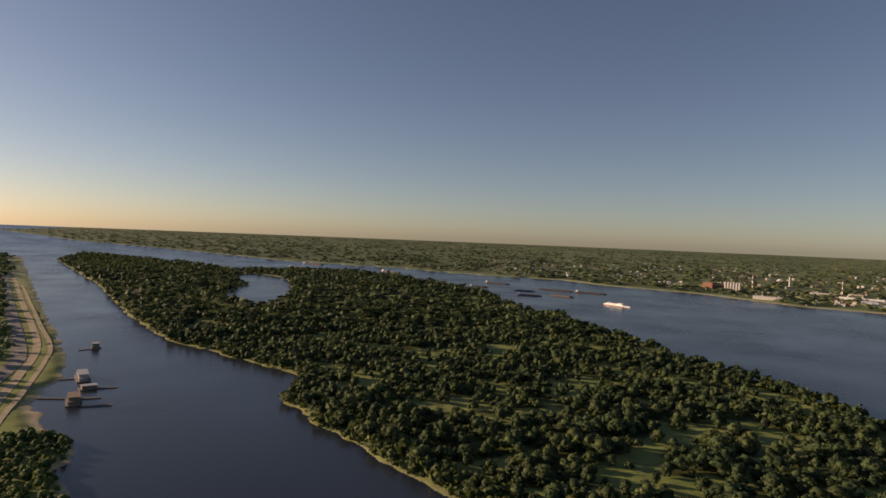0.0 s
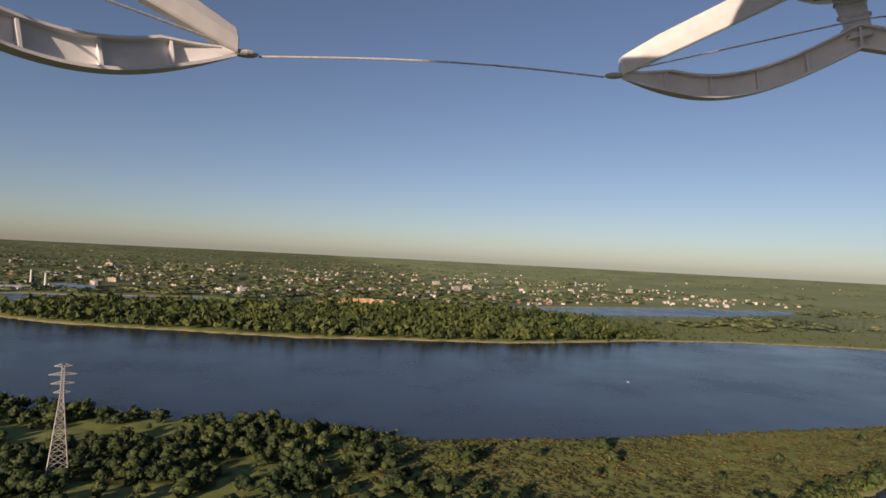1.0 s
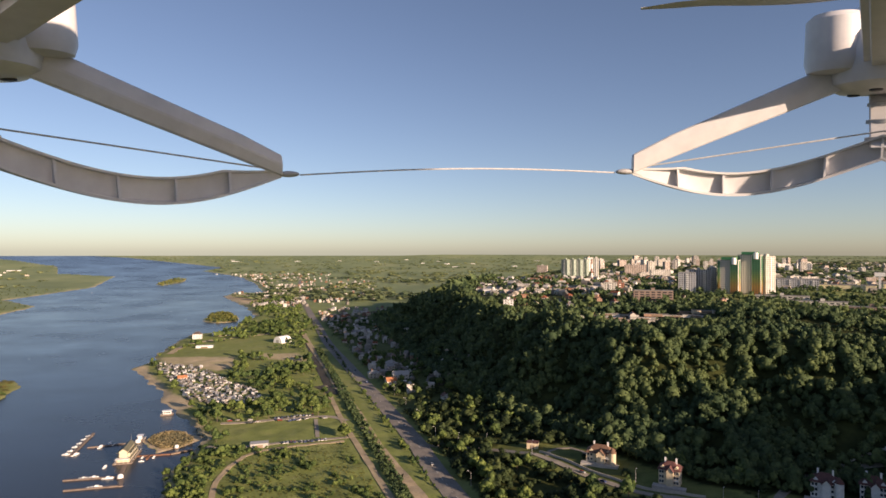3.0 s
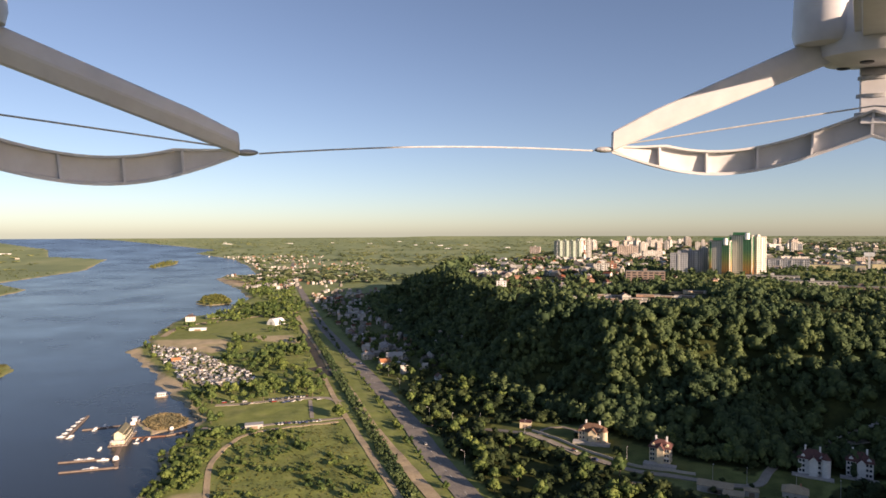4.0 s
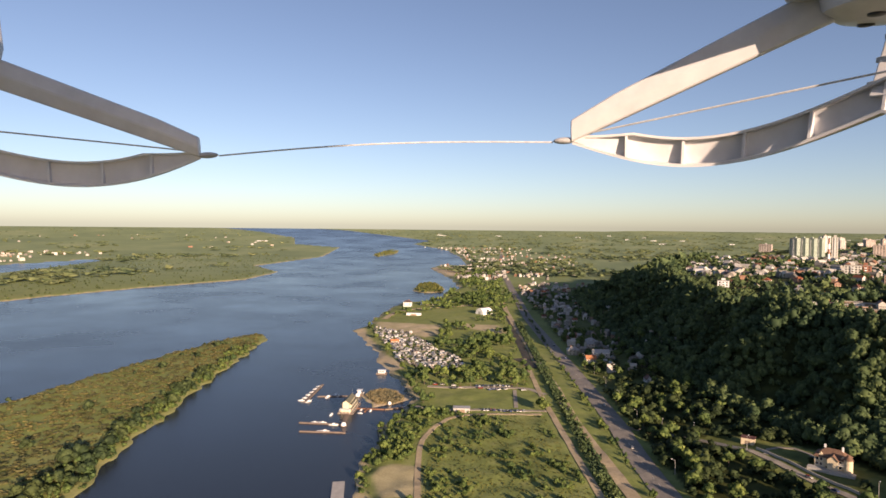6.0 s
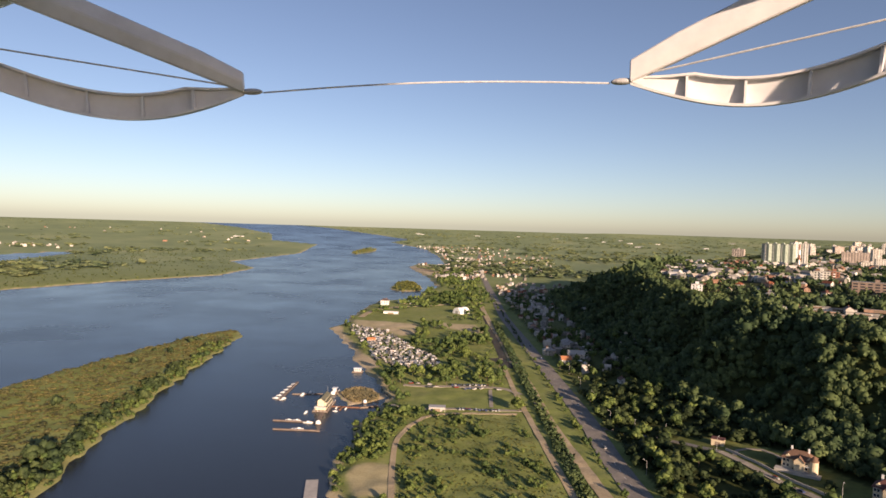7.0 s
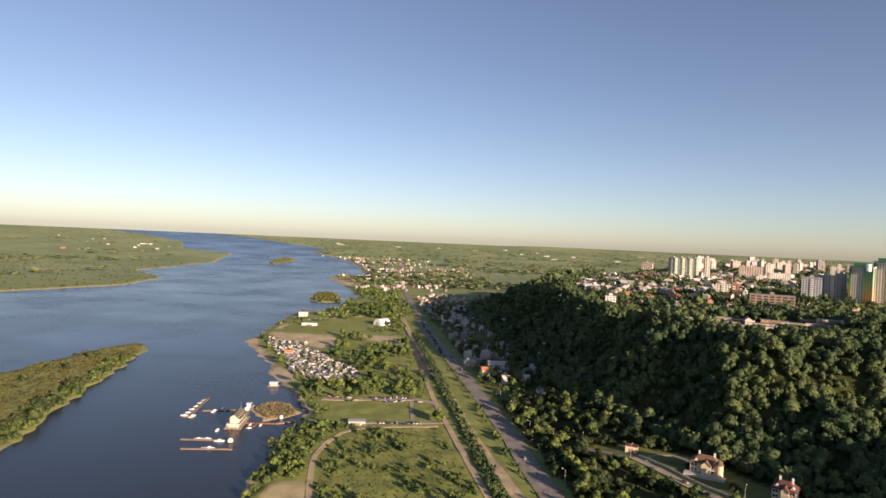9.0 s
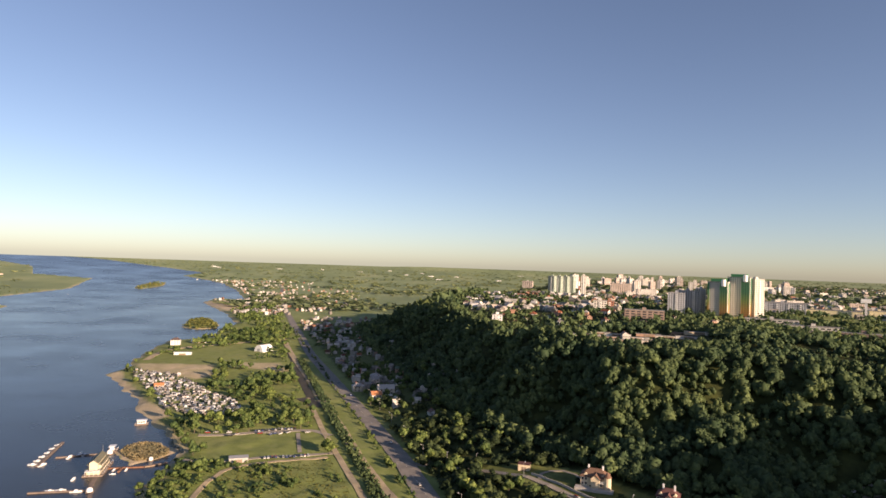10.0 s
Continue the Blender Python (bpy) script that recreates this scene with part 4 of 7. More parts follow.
def motor(parent, turn, blade_turn):
    """A motor pod: rounded housing with a screwed base, bell, arm, and the strut down to the guard's rim."""
    bm = bmesh.new()
    lathe(bm, [(0.012, 0.0455), (0.024, 0.0465), (0.0300, 0.0500), (0.0315, 0.0560), (0.0315, 0.0700), (0.0290, 0.0780), (0.0230, 0.0820)], 32, MOT, MOT)
    m = part("motor_housing", bm, PLASTIC, parent, "rounded white motor housing")
    m.matrix_basis = pose(0, 0, 0, 0, 0, turn)
    bm = bmesh.new()
    lathe(bm, [(0.0165, 0.082), (0.0170, 0.084), (0.0170, 0.094), (0.0120, 0.098)], 24, MOT, MOT)
    part("motor_bell", bm, METAL, m, "silver motor bell")
    for sx, sy in ((-0.030, 0.006), (0.006, -0.030)):
        bm = bmesh.new()
        lathe(bm, [(0.0080, 0.0560), (0.0135, 0.0572), (0.0150, 0.0620), (0.0150, 0.0860), (0.0120, 0.0890)], 20, MOT + sx, MOT + sy)
        part("guard_clamp", bm, PLASTIC, m)
    for i in range(4):
        a = i * math.pi / 2 + 0.5
        c = (MOT + 0.0165 * math.cos(a), MOT + 0.0165 * math.sin(a))
        bm = bmesh.new()
        lathe(bm, [(0.0020, 0.0448), (0.0034, 0.0452), (0.0036, 0.0500)], 12, *c)
        part("screw", bm, SCREW, m, "dark recessed screw")
    bm = bmesh.new()
    bar(bm, (0.060, 0.060, 0.082), (MOT - 0.016, MOT - 0.016, 0.056), 0.018, 0.016, 0.022, 0.020)
    part("arm", bevelled(bm, 0.003), PLASTIC, m)
    # the strut is a tapered plate that stands on the middle of the rim
    bm = bmesh.new()
    v = []
    foot = ARC_C[0] + (ARC_R - 0.004) * math.sqrt(0.5)
    for z, half, c in ((0.0130, 0.0060, foot), (0.0500, 0.0085, MOT + 0.010)):
        for u, w in ((-1, -1), (1, -1), (1, 1), (-1, 1)):
            du, dw = half * u * math.sqrt(0.5), 0.0022 * w * math.sqrt(0.5)
            v.append(bm.verts.new((c - du + dw, c + du + dw, z)))
    for q in ((3, 2, 1, 0), (4, 5, 6, 7), (0, 1, 5, 4), (1, 2, 6, 5), (2, 3, 7, 6), (3, 0, 4, 7)):
        bm.faces.new([v[i] for i in q])
    strut = part("guard_strut", bevelled(bm, 0.0008, 1), PLASTIC, m)
    for z in (0.0185, 0.0290, 0.0395):
        bm = bmesh.new()
        k = (z - 0.013) / 0.037
        c = foot + (MOT + 0.010 - foot) * k
        lathe(bm, [(0.0030, -0.0016), (0.0050, -0.0010), (0.0050, 0.0010), (0.0030, 0.0016)], 12)
        bmesh.ops.scale(bm, vec=(1.75, 0.75, 1), verts=bm.verts)
        bmesh.ops.rotate(bm, verts=bm.verts, matrix=Matrix.Rotation(-math.pi / 4, 3, "Z"))
        bmesh.ops.translate(bm, vec=(c, c, z), verts=bm.verts)
        part("cord_wrap", bm, CORD, strut, "white cord wound round the strut")
    bm = bmesh.new()
    lathe(bm, [(0.007, -0.002), (0.008, 0.0), (0.008, 0.006), (0.003, 0.012)], 16)
    pr = part("propeller", bm, METAL, parent)
    pr.matrix_basis = pose(0, 0, 0, 0, 0, turn) @ pose(MOT, MOT, 0.100, 0, 0, blade_turn)
    for sgn in (1, -1):
        bm = bmesh.new()
        rows = []
        for k in range(13):
            t = k / 12
            r = 0.006 + 0.130 * t
            chord = (0.009 + 0.017 * math.sin(math.pi * min(1, t * 1.25 + 0.12))) * (1 - max(0, t - 0.86) * 4.5)
            tw = radians(24 - 18 * t)
            row = []
            for u, zz in ((-0.35, 0.0), (0.05, 0.0011), (0.65, 0.0), (0.05, -0.0004)):
                row.append(bm.verts.new((sgn * r, sgn * (u * chord * math.cos(tw)), u * chord * math.sin(tw) + zz + 0.004)))
            rows.append(row)
        for lo, hi in zip(rows, rows[1:]):
            for i in range(4):
                bm.faces.new((lo[i], lo[(i + 1) % 4], hi[(i + 1) % 4], hi[i]))
        bm.faces.new(rows[0][::-1])
        bm.faces.new(rows[-1])
        part("blade", bm, BLADE, pr)


for i, bt in enumerate((153, 117, 153, 117)):
    guard(drone, i * 90)
    motor(drone, i * 90, bt)


def cord(p, q, sag):
    """A thin cord between two knobs: one continuous tube."""
    bm = bmesh.new()
    p, q = Vector(p), Vector(q)
    d = (q - p).normalized()
    side, up = d.cross(Vector((0, 0, 1))).normalized(), Vector((0, 0, 1))
    rows = []
    for k in range(17):
        c = p.lerp(q, k / 16) + Vector((0, 0, -sag * math.sin(math.pi * k / 16)))
        rows.append([bm.verts.new(c + (side * math.cos(i * math.pi / 3) + up * math.sin(i * math.pi / 3)) * 0.0005) for i in range(6)])
    for lo, hi in zip(rows, rows[1:]):
        for i in range(6):
            bm.faces.new((lo[i], lo[(i + 1) % 6], hi[(i + 1) % 6], hi[i]))
    bm.faces.new(rows[0][::-1])
    bm.faces.new(rows[-1])
    part("cord", bm, CORD, drone, "thin taut white cord")


for i in range(4):
    r = Matrix.Rotation(i * math.pi / 2, 3, "Z")
    cord(r @ Vector((TIPX - 0.01, TIPY + 0.003, 0.0015)), r @ Vector((-TIPX + 0.01, TIPY + 0.003, 0.0015)), -0.003)
    knot = ARC_C[0] + (ARC_R - 0.006) * math.sqrt(0.5)
    for tip in ((TIPX, TIPY, 0.004), (TIPY, TIPX, 0.004)):
        cord(r @ Vector(tip), r @ Vector((knot, knot, 0.0225)), 0.0)

# round the turned and cast pieces, keeping their real edges
for piece in drone.children_recursive:
    if piece.data.polygons and piece.name.split(".")[0] in ("body", "motor_housing", "motor_bell", "guard_clamp", "screw", "propeller", "propeller_guard", "cord", "cord_wrap", "blade"):
        piece.data.shade_smooth()
        piece.data.set_sharp_from_angle(angle=radians(38))

# ---- roads, tracks, water-filled ditch ----
CARRIAGEWAY = [(385, -3212), (191, -1677), (106, -1028), (80, -820), (80, -738), (89, -650), (96, -568), (102, -317), (105, 0), (62, 200), (16, 331), (-10, 411), (-33, 492), (-82, 639), (-145, 824), (-205, 1004), (-280, 1265), (-345, 1485), (-560, 2250), (-783, 3157)]
PATH_SAND = [(338, -3012), (144, -1464), (92, -1078), (66, -852), (68, -703), (74, -589), (82, -463), (90, -200), (70, 60), (20, 265), (-3, 329), (-20, 373), (-57, 469), (-88, 566), (-121, 658), (-146, 738), (-172, 815), (-224, 967), (-287, 1167), (-322, 1278)]
PATH_GREY = [(161, -1683), (82, -1079), (54, -869), (52, -763), (58, -632), (63, -566), (69, -422), (74, -200), (50, 60), (-2, 265), (-22, 328), (-49, 403), (-89, 516), (-113, 590), (-140, 677)]
carriageway, centre_line = ribbon("road", "wide grey asphalt embankment road", CARRIAGEWAY, 15.0, ASPHALT, 0.35)
ribbon("sandy_track", "pale sandy track along the embankment", PATH_SAND, 8.0, DIRT, 0.28, "track")
ribbon("pavement", "pale paved path along the embankment", PATH_GREY, 4.5, DIRT, 0.30, "pavement")
villa_road, _ = ribbon("villa_road", "narrow asphalt road winding past the villas", [(-32, 470), (5, 464), (31, 453), (47, 441), (58, 432), (70, 417), (84, 397), (97, 382), (111, 366), (129, 357), (143, 350), (161, 342), (176, 343), (193, 362), (211, 377), (234, 379), (248, 379), (269, 373)], 5.0, LANE, 0.35)
ribbon("garden_wall", "low pale garden wall along the villa road", [(62, 437), (74, 422), (88, 402), (101, 387), (114, 372), (131, 363), (146, 356)], 0.5, PALE_STONE, 1.5, "wall", steps=3.0)
ribbon("villa_drive", "curved drive in front of the cream villa", [(66, 428), (69, 438), (76, 444), (85, 443), (92, 435), (94, 424)], 2.4, LANE, 0.3)
ribbon("field_track", "earth track curving round the meadow", [(-84, 478), (-112, 468), (-142, 453), (-151, 431), (-151, 392), (-138, 350), (-121, 306), (-105, 265)], 3.6, DIRT, 0.22, "track")
ribbon("access_road", "concrete road from the mooring to the car park", [(-205, 461), (-185, 462), (-157, 463), (-128, 474), (-103, 482), (-78, 490)], 4.5, LANE, 0.25)
ribbon("parking_lane", "asphalt lane of the car park", [(-198, 524), (-178, 529), (-150, 539), (-127, 546), (-108, 549), (-92, 536)], 6.0, LANE, 0.25)
ribbon("parking_link", "short concrete link road of the car park", [(-107, 488), (-112, 508), (-120, 540)], 3.2, LANE, 0.22)
ribbon("island_track", "sandy vehicle track through the island scrub", [(-10, -2254), (-30, -1964), (-51, -1688), (-70, -1418), (-77, -1220), (-86, -1067), (-96, -1002), (-113, -969)], 7.0, DIRT, 0.6, "track")
ribbon("island_path", "narrower sandy path beside the island track", [(-52, -1772), (-76, -1478), (-98, -1362), (-103, -1177), (-117, -1099), (-128, -1000)], 6.0, DIRT, 0.6, "track")
ribbon("field_lane", "sandy lane along the playing field", [(-408, 880), (-416, 983), (-357, 1068), (-296, 1142)], 9.0, DIRT, 0.22, "track")
DITCH = rough_mat("dark_ditch_bed", (0.035, 0.034, 0.030), (0.075, 0.070, 0.058), 0.2)
ribbon("ditch", "dark stone-lined drainage channel beside the track", [(-128, 640), (-141, 690), (-166, 769), (-196, 868), (-233, 990), (-296, 1190), (-325, 1290)], 9.0, DITCH, 0.18, "channel")
ribbon("ditch_ramp", "dark concrete ramp over the drainage channel", [(-122, 632), (-131, 655), (-147, 672)], 12.0, DITCH, 0.35, "ramp")

# lane markings, one dash after another
MARK, _kn, _kb = mat("road_marking", (0.62, 0.62, 0.58), 0.7)
n_dash = 0
for i in range(0, len(centre_line) - 1, 2):
    c, d = centre_line[i], (centre_line[i + 1] - centre_line[i])
    if not (300 < c.y < 900) or n_dash > 80:
        continue
    d.normalize()
    n = Vector((d.y, -d.x))
    bm = bmesh.new()
    q = []
    for a, b in ((-2, -0.11), (2, -0.11), (2, 0.11), (-2, 0.11)):
        w = c + d * a + n * b
        q.append((w.x, w.y))
    zz = [ground_z(*w) + 0.40 for w in q]
    lo = [bm.verts.new((w[0], w[1], z - 0.04)) for w, z in zip(q, zz)]
    hi = [bm.verts.new((w[0], w[1], z)) for w, z in zip(q, zz)]
    bm.faces.new(hi)
    for k in range(4):
        bm.faces.new((lo[k], lo[(k + 1) % 4], hi[(k + 1) % 4], hi[k]))
    part("lane_dash", bm, MARK, carriageway)
    n_dash += 1

# green verges between the tracks: hedge and young trees
vg = np.random.default_rng(31)
vt = vg.uniform(-60, 640, 2600)
vs = vg.uniform(-28.0, -19.5, 2600)
hedge_gap = wobble(vs * 3, vt, 26, 1.0) > -0.75
vt, vs = vt[hedge_gap], vs[hedge_gap]
vx_ = ROAD_O[0] + ROAD_U[0] * vt + ROAD_U[1] * vs
vy_ = ROAD_O[1] + ROAD_U[1] * vt - ROAD_U[0] * vs
wood("verge_hedge", "dense dark green hedge between the two tracks", vx_, vy_, vg.gamma(6, 0.24, len(vt)).clip(0.6, 3.4), FAR_CLOUDS, LEAF, "hedge", wide=1.15)
vt = np.concatenate([vg.uniform(-60, 330, 110), vg.uniform(330, 1000, 130)])
vs = vg.uniform(-5.0, -0.5, len(vt))
vx_ = ROAD_O[0] + ROAD_U[0] * vt + ROAD_U[1] * vs
vy_ = ROAD_O[1] + ROAD_U[1] * vt - ROAD_U[0] * vs
wood("median_saplings", "young trees and shrubs on the grass median", vx_, vy_, vg.gamma(5, 0.5, len(vt)).clip(0.8, 5.5), BUSH_CLOUDS, LEAF_BRIGHT, "saplings", wide=1.0)

# ---- houses, sheds, cars, lamps ----
def house(x, y, turn, w, d, h, storeys, style, label, walls, roofs, group="", name="house", fine=True):
    """A small house: walls with gables, a pitched or hipped roof, chimney, windows and a door."""
    t = thing(name, x, y, turn)
    bm = bmesh.new()
    rise = d * 0.36
    if style == "gable":
        gabled_walls(bm, -w / 2, w / 2, -d / 2, d / 2, h, rise)
    else:
        box(bm, -w / 2, w / 2, -d / 2, d / 2, -0.8, h)
    part("wall", bm, walls, t)
    bm = bmesh.new()
    r = part("roof", (gable if style == "gable" else hip)(bm, -w / 2, w / 2, -d / 2, d / 2, h + 0.02, rise), roofs, t)
    bm = bmesh.new()
    part("chimney", box(bm, w * 0.18, w * 0.18 + 0.7, -0.4, 0.4, h, h + rise + 1.0), BRICK, r)
    sh = h / storeys
    if not fine:
        bm = bmesh.new()
        for k in range(3 * storeys):
            a, z = (k % 3 - 1) * w * 0.3, sh * (0.32 + k // 3)
            box(bm, a - 0.6, a + 0.6, -d / 2 - 0.06, -d / 2 + 0.1, z, z + 1.3)
            box(bm, a - 0.6, a + 0.6, d / 2 - 0.1, d / 2 + 0.06, z, z + 1.3)
        for k in range(4):
            a, z, sg = (k % 2 - 0.5) * d * 0.5, sh * 0.32, 1 if k < 2 else -1
            box(bm, *sorted((sg * (w / 2 - 0.1), sg * (w / 2 + 0.06))), a - 0.55, a + 0.55, z, z + 1.3)
        part("glazing", bm, GLASS, t, kind="stuff")
        return tagged(t, label, "house", group)
    windows_on(t, -w / 2 + 0.5, w / 2 - 0.5, -d / 2, sh * 0.32, storeys, 3, sh, 1.2, 1.3)
    windows_on(t, -d / 2 + 0.5, d / 2 - 0.5, w / 2, sh * 0.32, 1, 2, sh, 1.1, 1.3, 1, axis="y")
    windows_on(t, -d / 2 + 0.5, d / 2 - 0.5, -w / 2, sh * 0.32, 1, 2, sh, 1.1, 1.3, -1, axis="y")
    return tagged(t, label, "house", group)


ORANGE_TILE = rough_mat("orange_tiles", (0.36, 0.14, 0.07), (0.50, 0.22, 0.11), 0.8)
PROTO = [
    house(-67, 674, 20, 11, 9, 5.5, 2, "gable", "two-storey brick house under an orange-red roof", WHITE_WALL, ORANGE_TILE),
    house(-92, 722, 200, 13, 10, 5.8, 2, "hip", "rendered house with a hipped sheet roof", WHITE_WALL, ROOF, "houses under the hill", fine=False),
    house(-60, 700, 110, 9, 8, 3.4, 1, "gable", "small single-storey house with a gabled roof", WHITE_WALL, ROOF, "houses under the hill", fine=False),
    house(-75, 760, 30, 15, 9, 6.2, 2, "gable", "long two-storey house with a gabled sheet roof", WHITE_WALL, ROOF, "houses under the hill", fine=False),
]
hr = random.Random(4)
taken = [(-67, 674), (-92, 722), (-60, 700), (-75, 760)]


def free(x, y, gap):
    if any((x - a) ** 2 + (y - b) ** 2 < gap * gap for a, b in taken):
        return False
    taken.append((x, y))
    return True


n_house = 0
for _ in range(900):
    t_, s_ = hr.uniform(190, 1150), hr.uniform(22, 190)
    if s_ > float(hill_line(t_)[0]) + 25:
        continue
    x_, y_ = ROAD_O[0] + ROAD_U[0] * t_ + ROAD_U[1] * s_, ROAD_O[1] + ROAD_U[1] * t_ - ROAD_U[0] * s_
    if t_ < 330 and s_ < 60:
        continue
    if free(x_, y_, 17):
        copy_thing(PROTO[hr.choice((1, 2, 2, 3))], stand(x_, y_, 17 + hr.choice((0, 90, 180, 270)) + hr.uniform(-12, 12)) @ Matrix.Scale(hr.uniform(0.65, 0.95), 4))
        n_house += 1
    if n_house >= 60:
        break

# houses along the plateau's edge
n_house = 0
for _ in range(3000):
    az, dist = hr.uniform(-4, 24), hr.uniform(640, 1900)
    x_, y_ = math.sin(radians(az)) * dist, math.cos(radians(az)) * dist
    s_, t_ = beside_road(x_, y_)
    if s_ < float(hill_line(t_)[1]) + 12 or (az > 15 and dist > 880):
        continue
    if az > 17 and dist < 820:
        continue
    if free(x_, y_, 20 + dist * 0.006):
        copy_thing(PROTO[hr.choice((1, 1, 2, 3))], stand(x_, y_, hr.uniform(0, 360)) @ Matrix.Scale(hr.uniform(0.55, 0.85), 4))
        n_house += 1
    if n_house >= 125:
        break


def villa(x, y, turn, w, d, storeys, label, walls, roofs, tower, base=0.0):
    """A large villa: two crossing wings, tall roofs with dormers, chimneys, balcony and steps."""
    t = thing("villa", x, y, turn, base)
    h = storeys * 2.9
    bm = bmesh.new()
    box(bm, -w / 2, w / 2, -d / 2, d / 2, -5, h)
    part("wall", bm, walls, t)
    bm = bmesh.new()
    roof = part("roof", hip(bm, -w / 2, w / 2, -d / 2, d / 2, h + 0.01, d * 0.42, 0.7), roofs, t)
    bm = bmesh.new()
    gabled_walls(bm, -d / 2 - 2.2, -d / 2 + 3, -w * 0.22, w * 0.10, h, 2.4)
    bmesh.ops.rotate(bm, verts=bm.verts, matrix=Matrix.Rotation(math.pi / 2, 3, "Z"))
    wing = part("wing", bm, walls, t)
    bm = bmesh.new()
    gable(bm, -d / 2 - 2.2, -d / 2 + 5, -w * 0.22, w * 0.10, h + 0.05, 2.4, 0.5)
    bmesh.ops.rotate(bm, verts=bm.verts, matrix=Matrix.Rotation(math.pi / 2, 3, "Z"))
    part("wing_roof", bm, roofs, wing)
    for cx in (-w * 0.25, w * 0.28):
        bm = bmesh.new()
        part("chimney", box(bm, cx - 0.5, cx + 0.5, 0.6, 1.6, h + 1, h + d * 0.42 + 1.6), WHITE, roof, "white chimney stack")
    for cx in (-w * 0.32, w * 0.34):
        bm = bmesh.new()
        gabled_walls(bm, -d * 0.46, -d * 0.2, cx - 1.1, cx + 1.1, h + 1.5, 0.9)
        bmesh.ops.rotate(bm, verts=bm.verts, matrix=Matrix.Rotation(math.pi / 2, 3, "Z"))
        bmesh.ops.scale(bm, vec=(-1, 1, 1), verts=bm.verts)
        part("dormer", bm, walls, roof)
    if tower:
        bm = bmesh.new()
        lathe(bm, [(2.3, -3), (2.3, h + 1.5)], 14, w / 2, -d / 2)
        ct = part("corner_tower", bm, walls, t)
        bm = bmesh.new()
        lathe(bm, [(2.7, h + 1.504), (0.05, h + 5.0)], 14, w / 2, -d / 2)
        part("tower_roof", bm, roofs, ct)
    bm = bmesh.new()
    box(bm, w * 0.05, w * 0.44, -d / 2 - 1.6, -d / 2 - 0.02, 3.1, 3.35)
    b = part("balcony", bm, WHITE, t)
    for k in range(7):
        bm = bmesh.new()
        a = w * 0.06 + k * w * 0.37 / 6
        part("baluster", box(bm, a - 0.05, a + 0.05, -d / 2 - 1.55, -d / 2 - 1.45, 3.35, 4.3), WHITE, b)
    bm = bmesh.new()
    box(bm, w * 0.05, w * 0.44, -d / 2 - 1.6, -d / 2 - 1.42, 4.3, 4.42)
    part("rail", bm, WHITE, b)
    windows_on(t, w * 0.06, w / 2 - 0.4, -d / 2, 0.9, storeys, 3, 2.9, 1.3, 1.6)
    windows_on(t, -w / 2 + 0.3, -w * 0.24, -d / 2, 0.9, storeys, 2, 2.9, 1.2, 1.6)
    windows_on(t, -d / 2 + 0.6, d / 2 - 0.6, w / 2, 0.9, storeys, 3, 2.9, 1.3, 1.6, 1, axis="y")
    windows_on(t, -d / 2 + 0.6, d / 2 - 0.6, -w / 2, 0.9, storeys, 3, 2.9, 1.3, 1.6, -1, axis="y")
    bm = bmesh.new()
    part("door", box(bm, -0.7, 0.7, -d / 2 - 0.08, -d / 2 + 0.1, 0, 2.3), TIMBER, t)
    bm = bmesh.new()
    box(bm, -w / 2 - 3, w / 2 + 4, -d / 2 - 5, -d / 2 - 0.02, -5, -0.05)
    part("terrace", bm, CONCRETE, t)
    return tagged(t, label, "villa")


CREAM = rough_mat("cream_render", (0.52, 0.43, 0.30), (0.66, 0.56, 0.40), 0.5)
PALE = rough_mat("white_render", (0.55, 0.55, 0.54), (0.70, 0.70, 0.69), 0.5)
BROWN_TILE = rough_mat("brown_tiles", (0.12, 0.07, 0.05), (0.22, 0.13, 0.09), 0.9)
PURPLE_TILE = rough_mat("dark_red_tiles", (0.09, 0.04, 0.04), (0.17, 0.08, 0.07), 0.9)
villa(100, 416, -22, 17, 11, 2, "cream villa with brown tiled hipped roof and chimneys", CREAM, BROWN_TILE, True, 1.0)
villa(133, 377, -28, 12, 10, 3, "tall cream villa with steep dark roof and white chimneys", CREAM, PURPLE_TILE, False, 1.0)
villa(215, 358, -32, 14, 11, 3, "white villa with rounded bay and dark red roof", PALE, PURPLE_TILE, True, 0.5)
villa(240, 354, -32, 13, 11, 3, "white villa with balconies and dark red roof", PALE, PURPLE_TILE, False, 0.5)


def shed(x, y, turn, w, d, h, label, roof_mat, walls, name="shed", cat="shed", group=""):
    t = thing(name, x, y, turn)
    bm = bmesh.new()
    part("wall", box(bm, -w / 2, w / 2, -d / 2, d / 2, -0.6, h), walls, t)
    bm = bmesh.new()
    box(bm, -w / 2 - 0.3, w / 2 + 0.3, -d / 2 - 0.3, d / 2 + 0.3, h + 0.004, h + 0.3)
    part("roof", bm, roof_mat, t)
    bm = bmesh.new()
    part("door", box(bm, -w * 0.2, w * 0.2, -d / 2 - 0.06, -d / 2 + 0.1, 0, min(2.4, h * 0.8)), TIMBER, t)
    return tagged(t, label, cat, group)


TAN_ROOF = rough_mat("tan_sheet_roof", (0.34, 0.26, 0.17), (0.48, 0.38, 0.26), 0.3)
shed(149, 337, -27, 18, 9, 3.2, "low building with a flat tan roof", TAN_ROOF, CONCRETE)
shed(154, 326, -27, 10, 8, 3.5, "low annex with a flat tan roof", TAN_ROOF, CONCRETE)
shed(166, 331, -20, 7, 5, 3, "small garage with a tan roof", TAN_ROOF, CONCRETE)
house(187, 326, -30, 12, 9, 4.5, 1, "hip", "house with a tan hipped roof", CONCRETE, TAN_ROOF)
shed(107, 342, -20, 6, 5, 3, "garden pavilion with a tan roof", TAN_ROOF, TIMBER)
